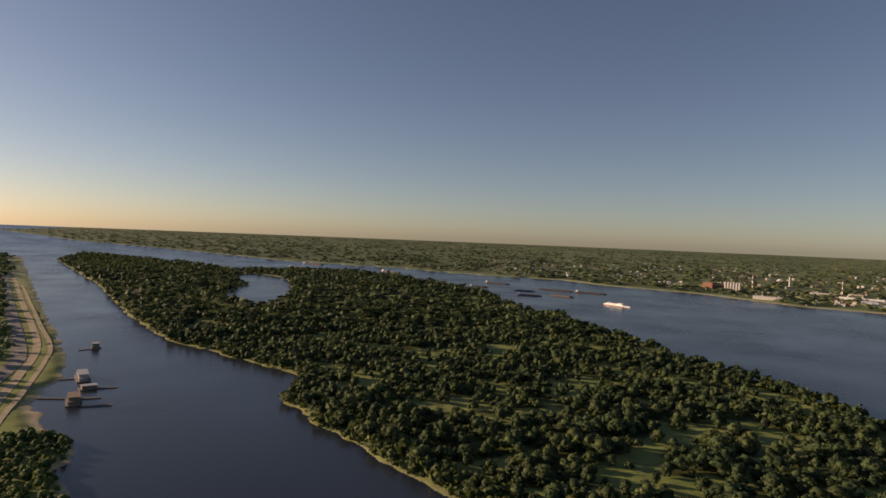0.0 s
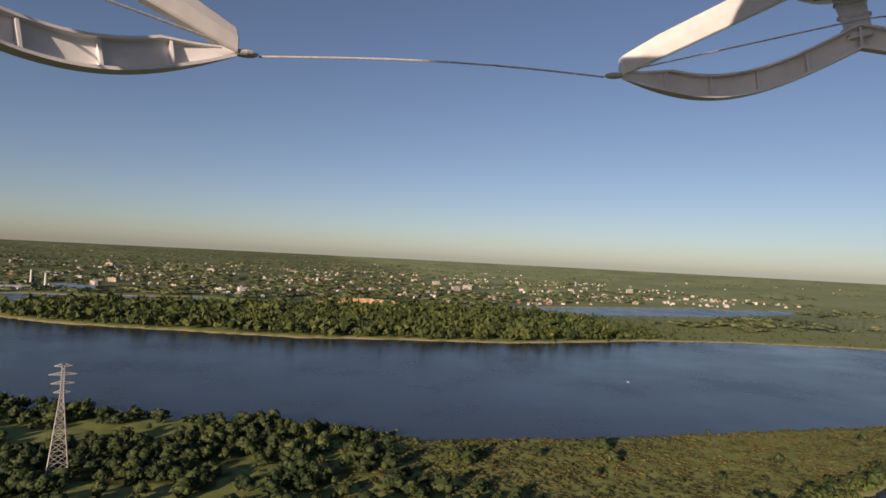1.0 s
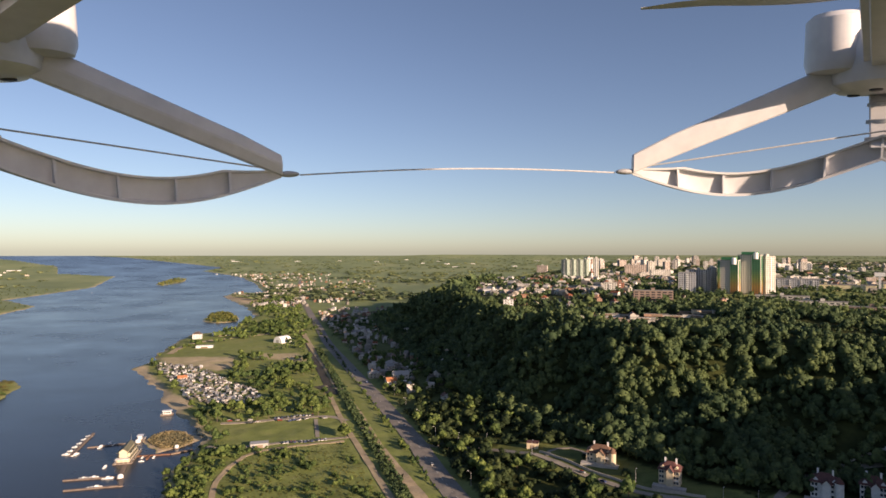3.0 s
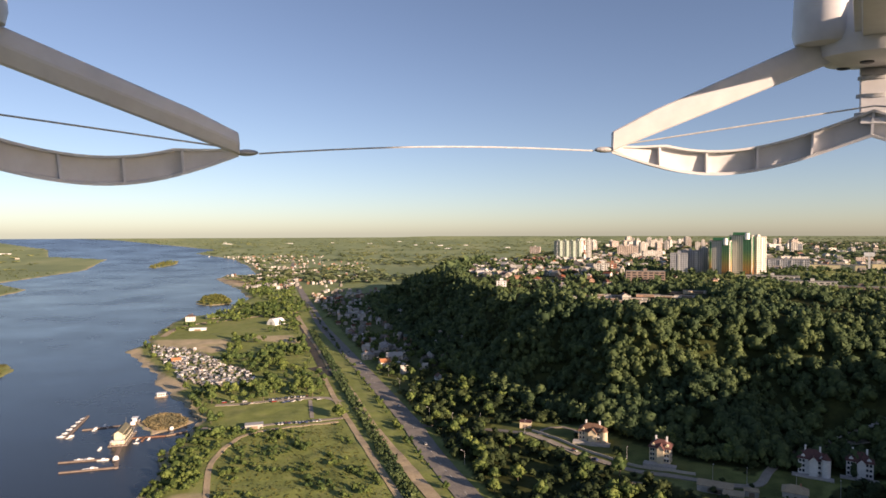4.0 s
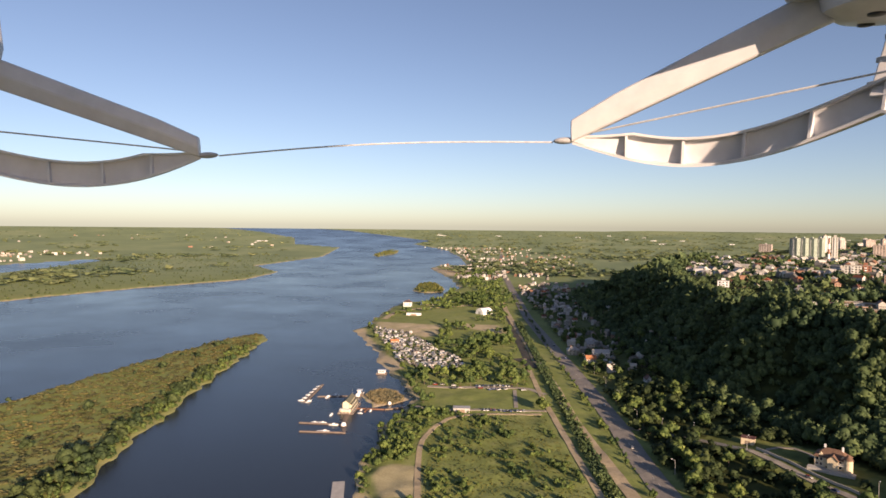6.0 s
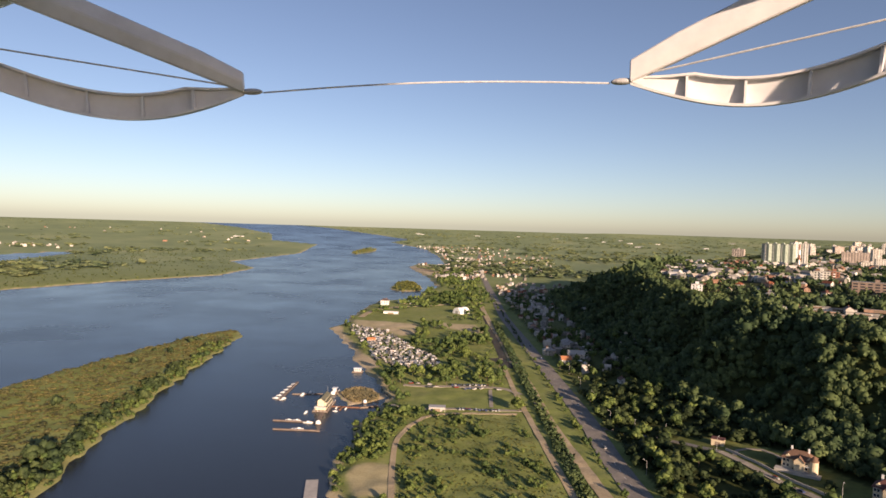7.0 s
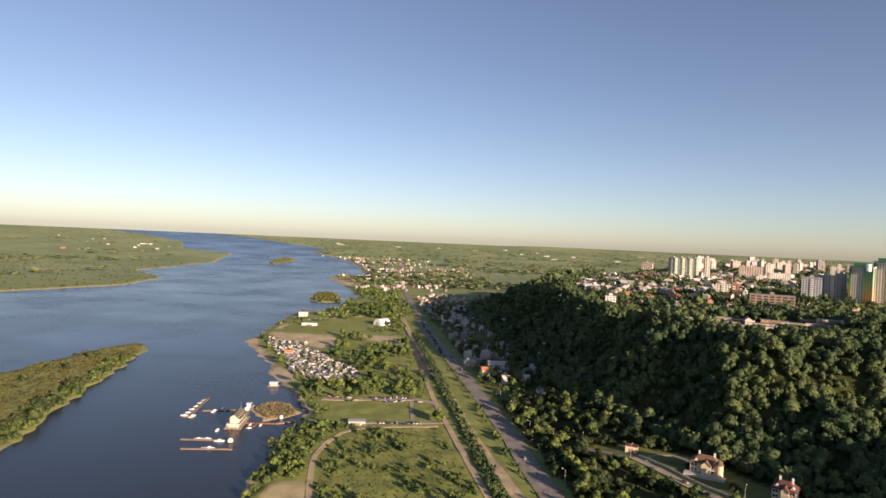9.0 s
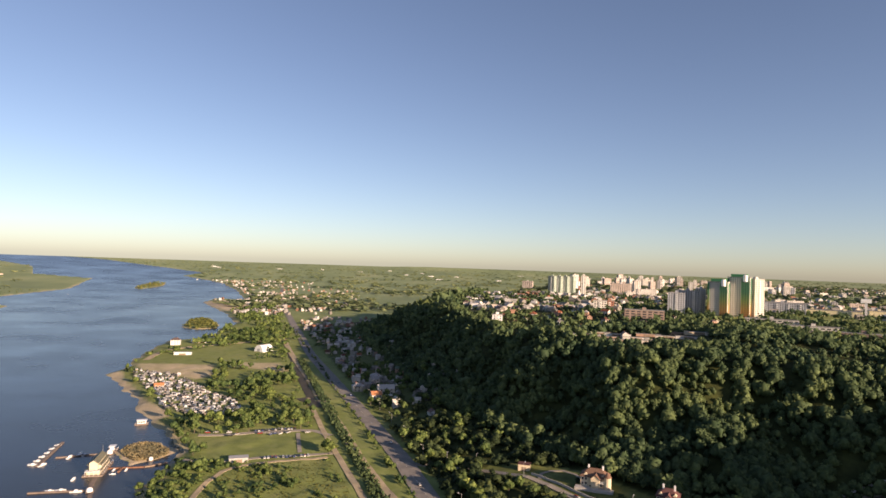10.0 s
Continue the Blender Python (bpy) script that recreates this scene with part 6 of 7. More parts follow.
# ---- the lattice pylon on the island ----
def pylon(x, y, turn, H):
    t = thing("lattice_pylon", x, y, turn)
    half = lambda z: 5.2 * (1 - z / (H * 0.74)) + 0.95 if z < H * 0.74 else 0.95
    cor = ((-1, -1), (1, -1), (1, 1), (-1, 1))
    for sx, sy in cor:
        bm = bmesh.new()
        h0, h1 = half(0), half(H * 0.74)
        rod(bm, (sx * h0, sy * h0, -0.5), (sx * h1, sy * h1, H * 0.74), 0.36, 0.26, 5)
        rod(bm, (sx * h1, sy * h1, H * 0.74), (sx * 0.8, sy * 0.8, H), 0.26, 0.22, 5)
        part("leg", bm, STEEL, t)
    levels = [0, 0.11, 0.22, 0.32, 0.41, 0.49, 0.56, 0.62, 0.68, 0.74, 0.79, 0.84, 0.89, 0.94, 1.0]
    for f0, f1 in zip(levels, levels[1:]):
        a, b = half(f0 * H), half(f1 * H)
        for i in range(4):
            p, q = cor[i], cor[(i + 1) % 4]
            bm = bmesh.new()
            rod(bm, (p[0] * a, p[1] * a, f0 * H), (q[0] * b, q[1] * b, f1 * H), 0.16, sides=4)
            rod(bm, (q[0] * a, q[1] * a, f0 * H), (p[0] * b, p[1] * b, f1 * H), 0.16, sides=4)
            rod(bm, (p[0] * b, p[1] * b, f1 * H), (q[0] * b, q[1] * b, f1 * H), 0.16, sides=4)
            part("brace", bm, STEEL, t)
    for f, w in ((0.76, 4.6), (0.84, 6.4), (0.92, 7.6), (0.995, 4.8)):
        for s in (-1, 1):
            bm = bmesh.new()
            z = f * H
            for yy in (-0.8, 0.8):
                rod(bm, (s * 0.9, yy, z), (s * w, 0, z + 0.2), 0.24, sides=4)
                rod(bm, (s * 0.9, yy, z + 1.5), (s * w, 0, z + 0.3), 0.24, sides=4)
            arm = part("cross_arm", bm, STEEL, t)
            bm = bmesh.new()
            part("insulator", rod(bm, (s * (w - 0.3), 0, z + 0.2), (s * (w - 0.3), 0, z - 1.8), 0.16, sides=6), GLASS, arm)
    tagged(t, "grey steel lattice pylon standing in the willow scrub", "pylon")


pylon(-417, -152, 110, 69)

# ---- the city on the plateau ----
def block(x, y, turn, w, d, storeys, label, walls, group="", name="apartment_block", detail=True, z=None):
    """A slab block: walls, flat roof with parapet and stair heads, rows of windows and balcony stacks."""
    t = thing(name, x, y, turn, 0, z)
    h = storeys * 3.0 + 1
    bm = bmesh.new()
    part("wall", box(bm, -w / 2, w / 2, -d / 2, d / 2, -6, h), walls, t)
    bm = bmesh.new()
    r = part("roof", box(bm, -w / 2 - 0.25, w / 2 + 0.25, -d / 2 - 0.25, d / 2 + 0.25, h + 0.004, h + 0.5), FLAT_ROOF, t)
    for k in range(max(1, int(w / 40))):
        bm = bmesh.new()
        a = -w / 2 + (k + 0.5) * w / max(1, int(w / 40))
        part("stair_head", box(bm, a - 2.2, a + 2.2, -2.5, 2.5, h + 0.5, h + 3.2), walls, r)
    if detail == "far":
        bm = bmesh.new()
        for st in range(storeys):
            z0 = 1.4 + 3 * st
            for sg in (-1, 1):
                n = max(3, int(w / 6))
                for k in range(n):
                    a = -w / 2 + (k + 0.5) * w / n
                    box(bm, a - w / n * 0.32, a + w / n * 0.32, *sorted((sg * (d / 2 - 0.1), sg * (d / 2 + 0.06))), z0, z0 + 1.5)
                for a in (-d * 0.25, d * 0.25):
                    box(bm, *sorted((sg * (w / 2 - 0.1), sg * (w / 2 + 0.06))), a - 1.2, a + 1.2, z0, z0 + 1.5)
        part("glazing", bm, GLASS, t, kind="stuff")
    elif detail:
        n = int(w / 3.4)
        for sg in (-1, 1):
            windows_on(t, -w / 2 + 0.6, w / 2 - 0.6, sg * d / 2, 1.4, storeys, n, 3.0, 1.7, 1.6, sg, joined=True)
            windows_on(t, -d / 2 + 0.6, d / 2 - 0.6, sg * w / 2, 1.4, storeys, max(2, int(d / 4)), 3.0, 1.5, 1.6, sg, joined=True, axis="y")
        for k in range(max(1, int(w / 14))):
            a = -w / 2 + (k + 0.5) * w / max(1, int(w / 14))
            bm = bmesh.new()
            first = part("balcony", box(bm, a - 1.4, a + 1.4, -d / 2 - 1.1, -d / 2 - 0.001, 0.7, 1.8), WHITE, t)
            for s in range(1, storeys):
                part("balcony", first.data, WHITE, t).matrix_basis = pose(0, 0, 3.0 * s)
    return tagged(t, label, "apartment block", group)


# painted tower blocks: green above, through yellow, to orange below
GRADE, gt, gbb = mat("graded_facade_paint", (0.2, 0.4, 0.2), 0.6)
gp = gt.nodes.new("ShaderNodeSeparateXYZ")
gt.links.new(gt.nodes.new("ShaderNodeTexCoord").outputs["Object"], gp.inputs[0])
gm = gt.nodes.new("ShaderNodeMapRange")
gm.inputs["From Max"].default_value = 56.0
gt.links.new(gp.outputs["Z"], gm.inputs["Value"])
gt.links.new(ramp(gt, gm.outputs[0], [(0.02, (0.34, 0.14, 0.05)), (0.22, (0.32, 0.20, 0.06)), (0.42, (0.15, 0.22, 0.07)), (0.66, (0.04, 0.17, 0.09))]), gbb.inputs["Base Color"])
GREEN_TRIM, _q1, _q2 = mat("green_trim", (0.03, 0.20, 0.09), 0.5)
TOWER_WALL = rough_mat("tower_panels", (0.52, 0.50, 0.45), (0.66, 0.63, 0.57), 0.1)


def tower(x, y, turn, w, storeys, pale_side, label):
    t = thing("tower_block", x, y, turn)
    h = storeys * 2.9
    d = 20.0
    bm = bmesh.new()
    part("wall", box(bm, -w / 2, w / 2, -d / 2, d / 2, -12, h), TOWER_WALL, t)
    for a, b in ((0.12 * w, 0.50 * w), (-0.50 * w, -0.40 * w)):
        bm = bmesh.new()
        part("painted_bay", box(bm, a, b, -d / 2 - 0.9, -d / 2 - 0.001, -12, h - 1.2), GRADE, t, "bay graded from green down to orange")
    for sg in (-1, 1):
        bm = bmesh.new()
        part("painted_corner", box(bm, sg * w / 2 - 0.3, sg * w / 2 + 0.5, -d * 0.12, d * 0.30, -12, h - 1.2), GRADE, t)
    windows_on(t, -0.39 * w, 0.11 * w, -d / 2, 1.2, storeys, 5, 2.9, 1.4, 1.5, -1, joined=True)
    windows_on(t, 0.15 * w, 0.47 * w, -d / 2 - 0.9, 1.2, storeys, 3, 2.9, 1.2, 1.5, -1, joined=True)
    for sg in (-1, 1):
        windows_on(t, -d / 2 + 0.8, -d * 0.14, sg * w / 2, 1.2, storeys, 3, 2.9, 1.3, 1.5, sg, joined=True, axis="y")
    bm = bmesh.new()
    r = part("roof", box(bm, -w / 2 - 0.4, w / 2 + 0.4, -d / 2 - 0.4, d / 2 + 0.4, h + 0.004, h + 0.6), FLAT_ROOF, t)
    bm = bmesh.new()
    part("crown", box(bm, -w * 0.36, w * 0.36, -d * 0.3, d * 0.3, h + 0.6, h + 4.6), GREEN_TRIM, r, "green roof crown")
    bm = bmesh.new()
    part("arch", lathe(bm, [(3.2, h - 6), (3.2, h + 2.2), (2.4, h + 3.4), (0.6, h + 3.9)], 14, 0.3 * w, -d / 2 - 0.9), WHITE, r)
    return tagged(t, label, "tower block", "green tower blocks")


tower(407, 909, -34, 27, 17, 0, "tall tower block painted green to orange")
tower(440, 914, -34, 30, 20, 0, "taller tower block painted green to orange")
block(466, 918, 16, 17, 16, 18, "pale cream tower block joined to the green towers", TOWER_WALL)
GREY_PANEL = rough_mat("grey_blue_panels", (0.30, 0.32, 0.35), (0.42, 0.44, 0.47), 0.1)
GREEN_PANEL = rough_mat("grey_green_panels", (0.24, 0.30, 0.25), (0.36, 0.42, 0.36), 0.1)
block(352, 926, -22, 24, 16, 10, "grey-blue office block beside the towers", GREY_PANEL)
block(376, 944, -22, 34, 16, 11, "grey-blue apartment block with white mullions", GREY_PANEL)
block(402, 958, -22, 14, 14, 12, "beige corner block beside the towers", TOWER_WALL)
BROWN_PANEL = rough_mat("brown_panels", (0.20, 0.15, 0.125), (0.30, 0.22, 0.18), 0.2)
block(248, 763, -14, 46, 14, 4, "long low brown-brick block with flat roof", BROWN_PANEL, detail="far")
for k, x_ in enumerate((264, 281, 298, 314)):
    block(x_, 1436 + k * 8, -36, 15, 14, 15, "grey-green tower block in a row of four", GREEN_PANEL, "grey-green tower blocks")
block(312, 1335, -12, 10, 12, 15, "slim cream tower block near the striped chimney", TOWER_WALL)
block(75, 820, -6, 13, 12, 3, "white three-storey house on the plateau edge", PALE)
block(222, 866, -15, 18, 12, 5, "cream residential block with gables", TOWER_WALL)
block(238, 876, -15, 12, 12, 5, "pink-brown brick residential block", BRICK)
YELLOW_SHEET = rough_mat("yellow_cladding", (0.60, 0.53, 0.33), (0.72, 0.64, 0.42), 0.1)
block(632, 1006, -30, 90, 30, 3, "long low shopping centre with yellow cladding", YELLOW_SHEET, detail=False)
block(700, 985, -30, 28, 26, 4, "orange-yellow store at the end of the shopping centre", YELLOW_SHEET, detail=False)
block(566, 1022, -28, 66, 34, 5, "grey glazed shopping centre with flat roof", GREY_PANEL)
block(436, 645, -28, 54, 12, 2, "long flat-roofed school building among trees", BROWN_PANEL, detail="far")
block(430, 720, -28, 60, 13, 2, "long flat-roofed low building among trees", TOWER_WALL, detail="far")
block(430, 808, -28, 62, 13, 2, "long flat-roofed low pale building among trees", TOWER_WALL, detail="far")

# flat-roofed garages near the crest
cr = random.Random(12)
GARAGE_ROW = shed(205, 606, -15, 30, 6, 2.8, "row of garages with a grey flat roof", FLAT_ROOF, WHITE_WALL, "garage_row", "garage", "garage rows")
for k in range(14):
    copy_thing(GARAGE_ROW, stand(178 + (k % 4) * 33 - (k // 4) * 14, 616 + (k // 4) * 17 + (k % 4) * 2, -12 + cr.uniform(-6, 6)) @ Matrix.Scale(cr.uniform(0.7, 1.0), 4))


def chimney(x, y, H, label, bands, r=2.4, z=None, ring=None):
    """A tall stack, banded ring by ring."""
    t = thing("chimney_stack", x, y, 0, 0, z)
    for k in range(bands):
        f0, f1 = k / bands, (k + 1) / bands
        bm = bmesh.new()
        lathe(bm, [(r * (1.25 - 0.4 * f0), H * f0 - (3 if k == 0 else 0)), (r * (1.25 - 0.4 * f1), H * f1)], 14)
        part("band", bm, ((ring or RED_PAINT) if (bands - k) % 2 == 1 else WHITE) if bands > 1 else PALE, t)
    bm = bmesh.new()
    part("cap", lathe(bm, [(r * 0.95, H), (r * 0.95, H + 1.2), (r * 0.7, H + 1.2)], 14), DARK_HULL, t)
    return tagged(t, label, "chimney")


chimney(286, 1264, 45, "dark and white banded chimney on the plateau", 5, 1.6, None, BRICK)

SIGN = thing("sign_tower", 664, 964, -30)
bm = bmesh.new()
part("mast", box(bm, -1.6, 1.6, -1.6, 1.6, -2, 30), PALE, SIGN)
bm = bmesh.new()
part("sign_box", box(bm, -7, 7, -2.2, 2.2, 26, 32), WHITE, SIGN, "plain white sign box")
tagged(SIGN, "tall white sign tower by the shopping centre", "sign")

# the further rows of blocks on the plateau
CITY_WALL = random_mat("city_panels", [(0.64, 0.62, 0.58), (0.68, 0.65, 0.60), (0.58, 0.50, 0.44), (0.64, 0.60, 0.55), (0.72, 0.71, 0.69), (0.55, 0.46, 0.41)], 0.8, scale=0.1)
FAR_PROTO = [block(300, 2050, -20, 34, 14, 12, "panel apartment block of twelve storeys", CITY_WALL, "apartment blocks of the city", detail="far"),
             block(420, 1900, 30, 22, 16, 16, "tall sixteen-storey panel apartment block", CITY_WALL, "apartment blocks of the city", detail="far"),
             block(520, 1750, -10, 60, 13, 9, "long panel apartment block of nine storeys", CITY_WALL, "apartment blocks of the city", detail="far"),
             block(610, 1500, 15, 48, 13, 5, "pale five-storey panel apartment block", CITY_WALL, "apartment blocks of the city", detail="far")]
n_b = 0
for _ in range(4000):
    az, dist = cr.choice((cr.uniform(8.5, 24), cr.uniform(8.5, 24), cr.uniform(8.5, 24), cr.uniform(26.5, 30), cr.uniform(30, 45))), 1250 * math.exp(cr.uniform(0, 1.4))
    x_, y_ = math.sin(radians(az)) * dist, math.cos(radians(az)) * dist
    s_, t_ = beside_road(x_, y_)
    if s_ < float(hill_line(t_)[1]) + 60 or (dist < 1500 and az < 15) or (az > 30 and dist < 1400):
        continue
    if free(x_, y_, 62):
        tall = dist > 1700 and az < 30
        copy_thing(FAR_PROTO[cr.choice((0, 1, 1, 2) if tall else (2, 3, 3) if az < 30 else (3,))], stand(x_, y_, cr.choice((-5, 25, 65)) + cr.uniform(-15, 15)) @ Matrix.Scale(cr.uniform(0.68, 0.92), 4))
        n_b += 1
    if n_b >= 120:
        break


def clutter(name, label, n, seed, az_range, d_range, size, test, height=(3, 7), material=None, pitch=0.35):
    """Crowds of low houses too small to tell apart: gabled boxes in one mesh."""
    g = np.random.default_rng(seed)
    az = np.radians(g.uniform(*az_range, n))
    di = d_range[0] * np.exp(g.uniform(0, math.log(d_range[1] / d_range[0]), n))
    x, y = np.sin(az) * di, np.cos(az) * di
    ok = test(x, y, g)
    x, y = x[ok], y[ok]
    m = len(x)
    z = land_height(x, y)
    w, d = g.uniform(*size, m), g.uniform(*size, m) * 0.7
    h = g.uniform(*height, m)
    a = g.uniform(0, 6.28, m)
    lx = np.stack([-w, w, w, -w, -w, w, w, -w, -w, w], 1) / 2
    ly = np.stack([-d, -d, d, d, -d, -d, d, d, 0 * d, 0 * d], 1) / 2
    lz = np.stack([-2 + 0 * h] * 4 + [h] * 4 + [h + d * pitch] * 2, 1)
    px = x[:, None] + lx * np.cos(a)[:, None] - ly * np.sin(a)[:, None]
    py = y[:, None] + lx * np.sin(a)[:, None] + ly * np.cos(a)[:, None]
    V = np.stack(drawn_in(px, py, z[:, None] + lz)[:3], -1).reshape(-1, 3)
    q = np.array([(0, 1, 5), (0, 5, 4), (1, 2, 6), (1, 6, 5), (2, 3, 7), (2, 7, 6), (3, 0, 4), (3, 4, 7), (4, 5, 9), (4, 9, 8), (6, 7, 8), (6, 8, 9), (5, 6, 9), (7, 4, 8)])
    Fq = (q[None] + (np.arange(m) * 10)[:, None, None]).reshape(-1, 3)
    ob = new(name, mesh_from(name, V, Fq, material or HOUSES_FAR))
    return tagged(ob, label, "houses", kind="stuff")


HOUSES_FAR = random_mat("far_house_paint", [(0.60, 0.59, 0.57), (0.30, 0.29, 0.27), (0.46, 0.40, 0.34), (0.22, 0.21, 0.19), (0.28, 0.15, 0.10), (0.42, 0.41, 0.39), (0.18, 0.17, 0.15), (0.54, 0.52, 0.48)], 0.7, island=True)
clutter("plateau_houses", "crowd of low houses across the plateau", 3000, 51, (-8, 46), (900, 6500), (8, 17),
        lambda x, y, g: (beside_road(x, y)[0] > hill_line(beside_road(x, y)[1])[1] + 20) & ((np.degrees(np.arctan2(x, y)) < 16) | (np.hypot(x, y) > 1100)) & (wobble(x, y, 500, 2.0) > -0.35))
clutter("foot_houses", "shaded cottages crowded under the hillside", 900, 52, (-16, 4), (560, 1600), (4.5, 9.5),
        lambda x, y, g: (beside_road(x, y)[0] > 24) & (beside_road(x, y)[1] > 310) & (beside_road(x, y)[0] < hill_line(beside_road(x, y)[1])[0] + 34))
clutter("upstream_town", "houses and sheds of the upstream settlement", 2100, 53, (-25, -7), (1700, 4200), (5, 10.5),
        lambda x, y, g: (shore(x, y)[0] > 15) & (beside_road(x, y)[0] < np.where(g.random(len(x)) < 0.75, 130, 400)) & (wobble(x, y, 350, 9.0) > -0.25) & (beside_road(x, y)[0] > -420) & (inside(SPIT, x, y) < -5))
clutter("opposite_town", "low houses of the town across the river", 3300, 54, (-150, -38), (1750, 5200), (7, 15),
        lambda x, y, g: (inside(FAR_BANK, x, y) > 35) & (wobble(x, y, 620, 1.5) > -0.05))
YARD_MIX = random_mat("yard_jumble", [(0.66, 0.67, 0.68), (0.12, 0.12, 0.12), (0.34, 0.35, 0.36), (0.07, 0.07, 0.07), (0.16, 0.15, 0.13), (0.09, 0.11, 0.07), (0.10, 0.13, 0.18), (0.24, 0.24, 0.24)], 0.5, island=True)
clutter("yard_jumble", "jumble of small boats, trailers and stores in the boat yard", 2600, 56, (-28, -15), (590, 900), (1.6, 4.2),
        lambda x, y, g: (inside(YARD, x, y) > 0) & (wobble(x, y, 34, 2.2) > -0.25), (0.9, 2.3), YARD_MIX)
clutter("opposite_villages", "scattered white houses across the river", 700, 55, (-150, 8), (2600, 9000), (9, 26),
        lambda x, y, g: (shore(x, y)[2] > 60) & (wobble(x, y, 1500, 5.5) > 0.45))

clutter("distant_works", "long white buildings on the far plain", 60, 57, (-40, 20), (5600, 12000), (40, 130),
        lambda x, y, g: (np.maximum(shore(x, y)[0], shore(x, y)[2]) > 80) & (g.random(len(x)) < 0.5), (3, 6), PALE, 0.02)

# town blocks, port and factory across the river
n_town = len(taken)
for _ in range(900):
    az, dist = cr.uniform(-122, -45), 2150 * math.exp(cr.uniform(0, 0.8))
    x_, y_ = math.sin(radians(az)) * dist, math.cos(radians(az)) * dist
    if float(inside(FAR_BANK, np.array([x_]), np.array([y_]))[0]) < 150 or not free(x_, y_, 110):
        continue
    tagged(copy_thing(FAR_PROTO[cr.choice((2, 3, 3))], stand(x_, y_, cr.uniform(0, 180)) @ Matrix.Scale(cr.uniform(0.5, 0.75), 4)), "pale apartment block across the river", group="apartment blocks across the river")
    if len(taken) > n_town + 42:
        break
block(-2061, -309, 30, 48, 14, 4, "long white riverside block across the river", PALE)
block(-2010, -240, 30, 18, 16, 7, "white seven-storey riverside block", PALE)
BLUE_GREY = rough_mat("blue_grey_roof", (0.22, 0.26, 0.34), (0.34, 0.38, 0.46), 0.1)
for x_, y_, w_, d_, s_, m_, l_ in ((-1909, -1471, 34, 28, 8, BRICK, "tall brown-brick factory building on the quay"), (-1956, -1450, 60, 24, 5, BRICK, "brick factory hall on the quay"),
                                  (-1748, -1132, 90, 30, 3, CONCRETE, "long grey warehouse by the water"), (-2087, -1048, 120, 30, 3, PALE, "long white-walled factory production hall"),
                                  (-1998, -944, 110, 34, 3, BLUE_GREY, "wide hall with a blue-grey roof"), (-1894, -839, 100, 30, 3, BLUE_GREY, "second hall with a blue-grey roof"),
                                  (-1946, -672, 70, 26, 4, BLUE_SHEET, "blue-clad factory hall by the water"), (-1998, -735, 60, 24, 4, BLUE_SHEET, "blue-clad factory store building"), (-2155, -1205, 80, 26, 3, CONCRETE, "grey concrete factory production hall")):
    block(x_, y_, math.degrees(math.atan2(500, -150)), w_, d_, s_, l_, m_, "factory halls", "factory_hall", detail=False)
SILO = thing("silo", -1905, -1372, 107)
for k in range(6):
    bm = bmesh.new()
    part("silo_tube", lathe(bm, [(4.6, -2), (4.6, 32), (1, 34)], 14, (k - 2.5) * 9.4, 0), CONCRETE, SILO)
tagged(SILO, "row of six grey concrete grain silos", "silo")
chimney(-2066, -1408, 62, "red and white banded factory chimney", 7, 1.7, None, BRICK)
chimney(-2113, -1123, 62, "slim red and white banded factory chimney", 8, 1.4, None, BRICK)
chimney(-2035, -844, 48, "slim plain white factory chimney", 1, 2.6)
chimney(-2003, -792, 42, "shorter white factory chimney", 1, 2.6)
chimney(-2416, -1487, 46, "pale chimney behind the factory", 1, 2.6)

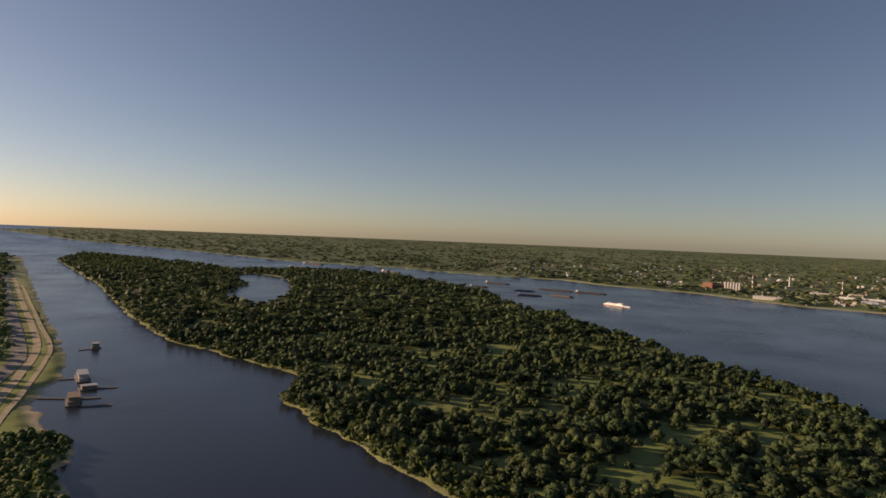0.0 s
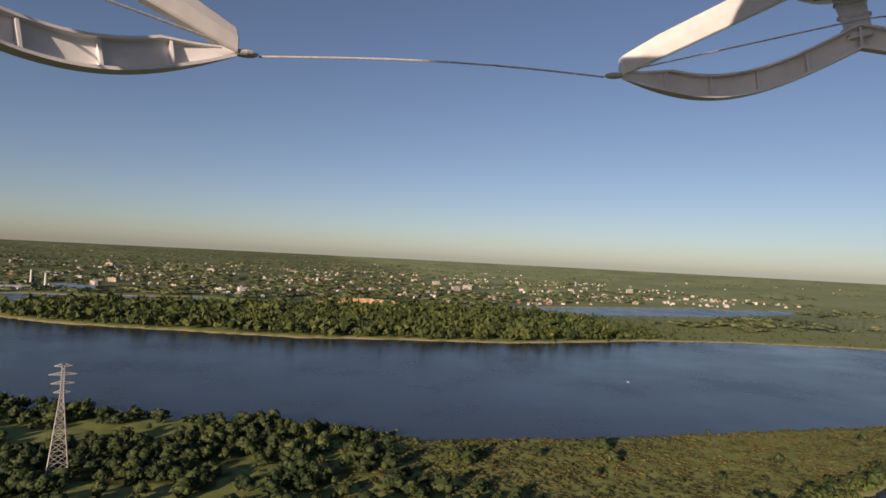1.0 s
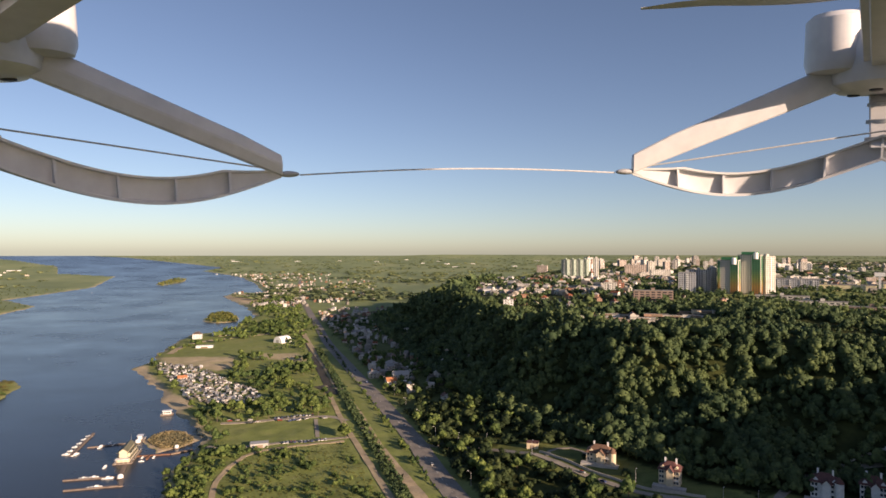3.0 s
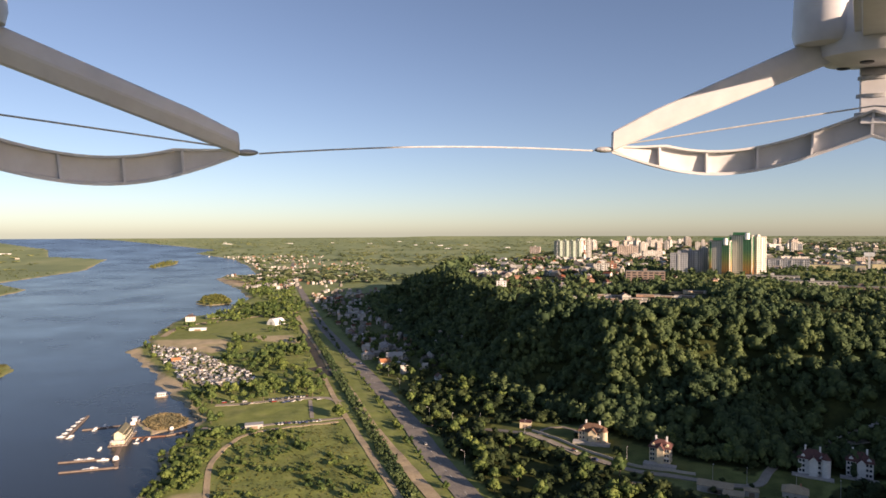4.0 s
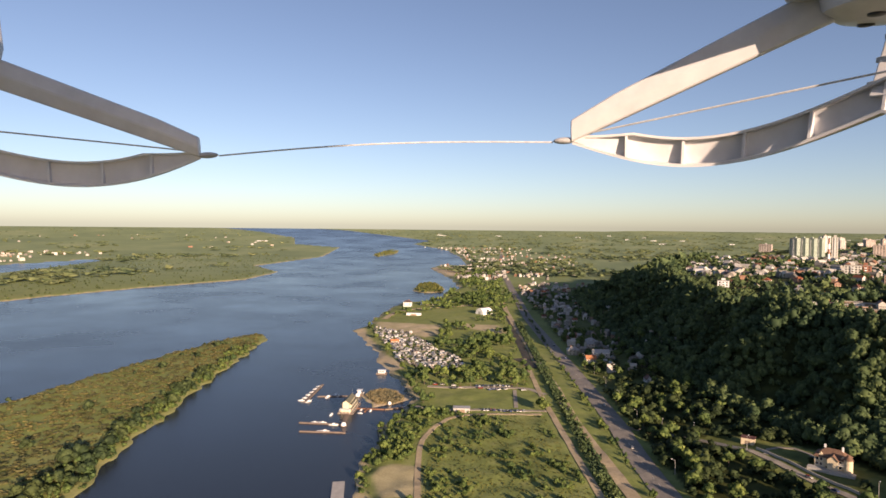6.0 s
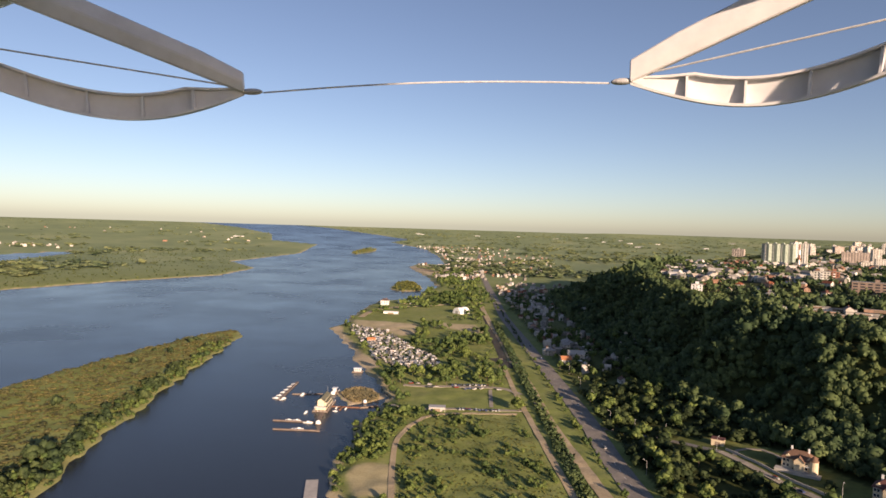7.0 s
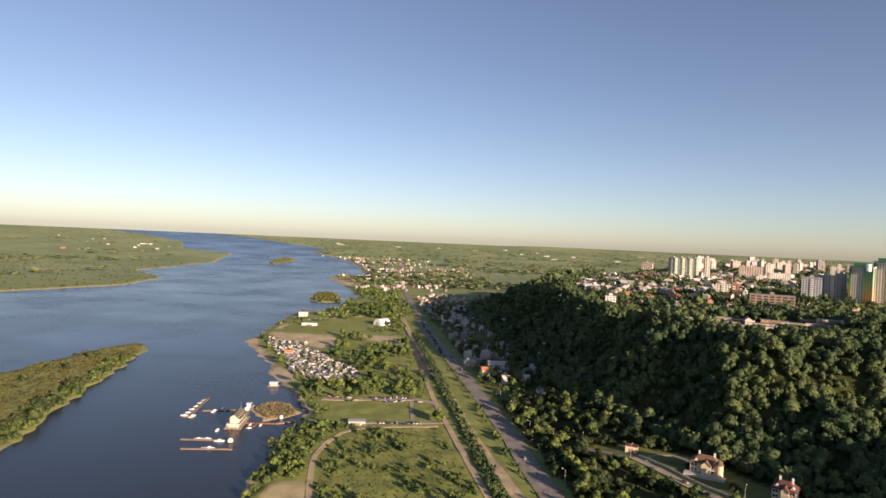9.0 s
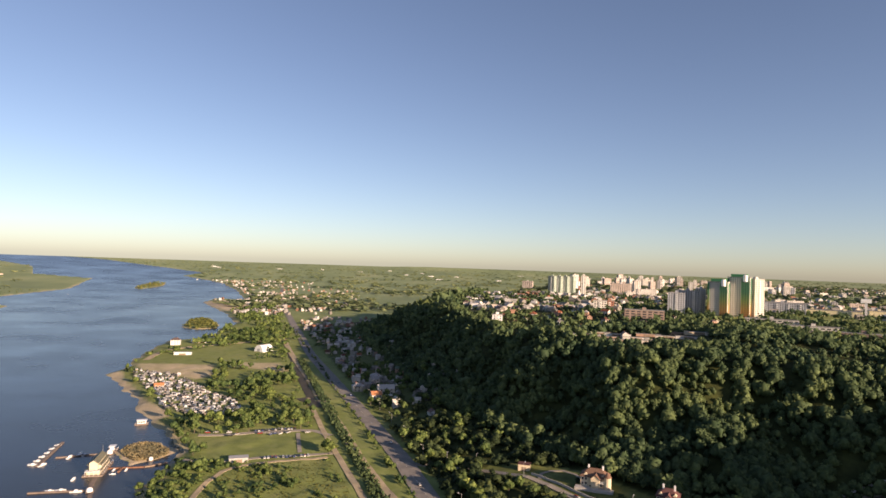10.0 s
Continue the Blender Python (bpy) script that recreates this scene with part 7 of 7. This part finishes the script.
# the sandy cliff over the water
CLIFF = rough_mat("sandy_cliff", (0.42, 0.24, 0.12), (0.60, 0.40, 0.22), 0.05)
cl = thing("sand_cliff", -1835, 130, 93)
g_ = np.random.default_rng(66)
bm = bmesh.new()
cols = []
for k in range(33):
    a = -140 + k * 280 / 32
    top = 11 * math.sin(math.pi * k / 32) ** 0.6 + g_.uniform(0, 4)
    off = g_.uniform(-4, 4)
    cols.append([bm.verts.new((a, off + o, z)) for o, z in ((26, -2), (20, top * 0.25), (10, top * 0.8), (0, top), (-20, -2))])
for a, b in zip(cols, cols[1:]):
    for i in range(4):
        bm.faces.new((a[i], a[i + 1], b[i + 1], b[i]))
part("cliff_face", bm, CLIFF, cl)
tagged(cl, "eroded orange sand cliff on the far bank", "cliff")

# ---- single trees of the near bank and villa gardens ----
def plain_mesh(name, cloud, material):
    return mesh_from(name, cloud[0], cloud[1], material, True)


TREES = []
for i in range(5):
    t = new("tree")
    t.empty_display_size = 0.2
    part("trunk", trunk_mesh("trunk", i), BARK, t)
    part("crown", plain_mesh("crown", bush_cloud(8, 110, 0.72, 0.95, 0.085, 80 + i, 0.2), LEAF_BRIGHT), LEAF_BRIGHT, t)
    tagged(t, "broad green deciduous tree in spring leaf", "tree", "trees of the river bank")
    TREES.append(t)
used = 0
for _ in range(6000):
    x_, y_ = cr.uniform(-330, 300), cr.uniform(290, 860)
    if not (in_view(np.array([x_]), np.array([y_]), 300)[0]):
        continue
    s_, t_ = beside_road(x_, y_)
    sh = float(inside(MAIN, np.array([x_]), np.array([y_]))[0])
    ft = float(hill_line(t_)[0])
    open_ = any(float(inside(P, np.array([x_]), np.array([y_]))[0]) > -4 for P in (MEADOW, BARE, YARD, PARKING, VILLAS, BEACH, BROWN_FIELD))
    waterside = -210 < x_ < -118 and y_ < 472
    if sh < 5 or s_ > ft + 25 or -40 < s_ < 19 or open_ or waterside:
        continue
    if s_ < 0 and float(wobble(np.array([x_]), np.array([y_]), 110, 5.0)[0]) < 0.0 and sh > 22:
        continue
    if s_ > 0 and cr.random() < (0.7 if t_ > 330 else 0.8):
        continue
    if not free(x_, y_, 8.5):
        continue
    size = cr.uniform(7, 12)
    m = stand(x_, y_, cr.uniform(0, 360)) @ Matrix.Diagonal((size * cr.uniform(0.85, 1.15), size, size * cr.uniform(0.9, 1.2), 1))
    if used < 5:
        TREES[used].matrix_world = m
    else:
        copy_thing_m = cr.choice(TREES)
        c_ = copy_thing(copy_thing_m, Matrix.Identity(4))
        c_.matrix_basis = m
    used += 1
    if used >= 290:
        break
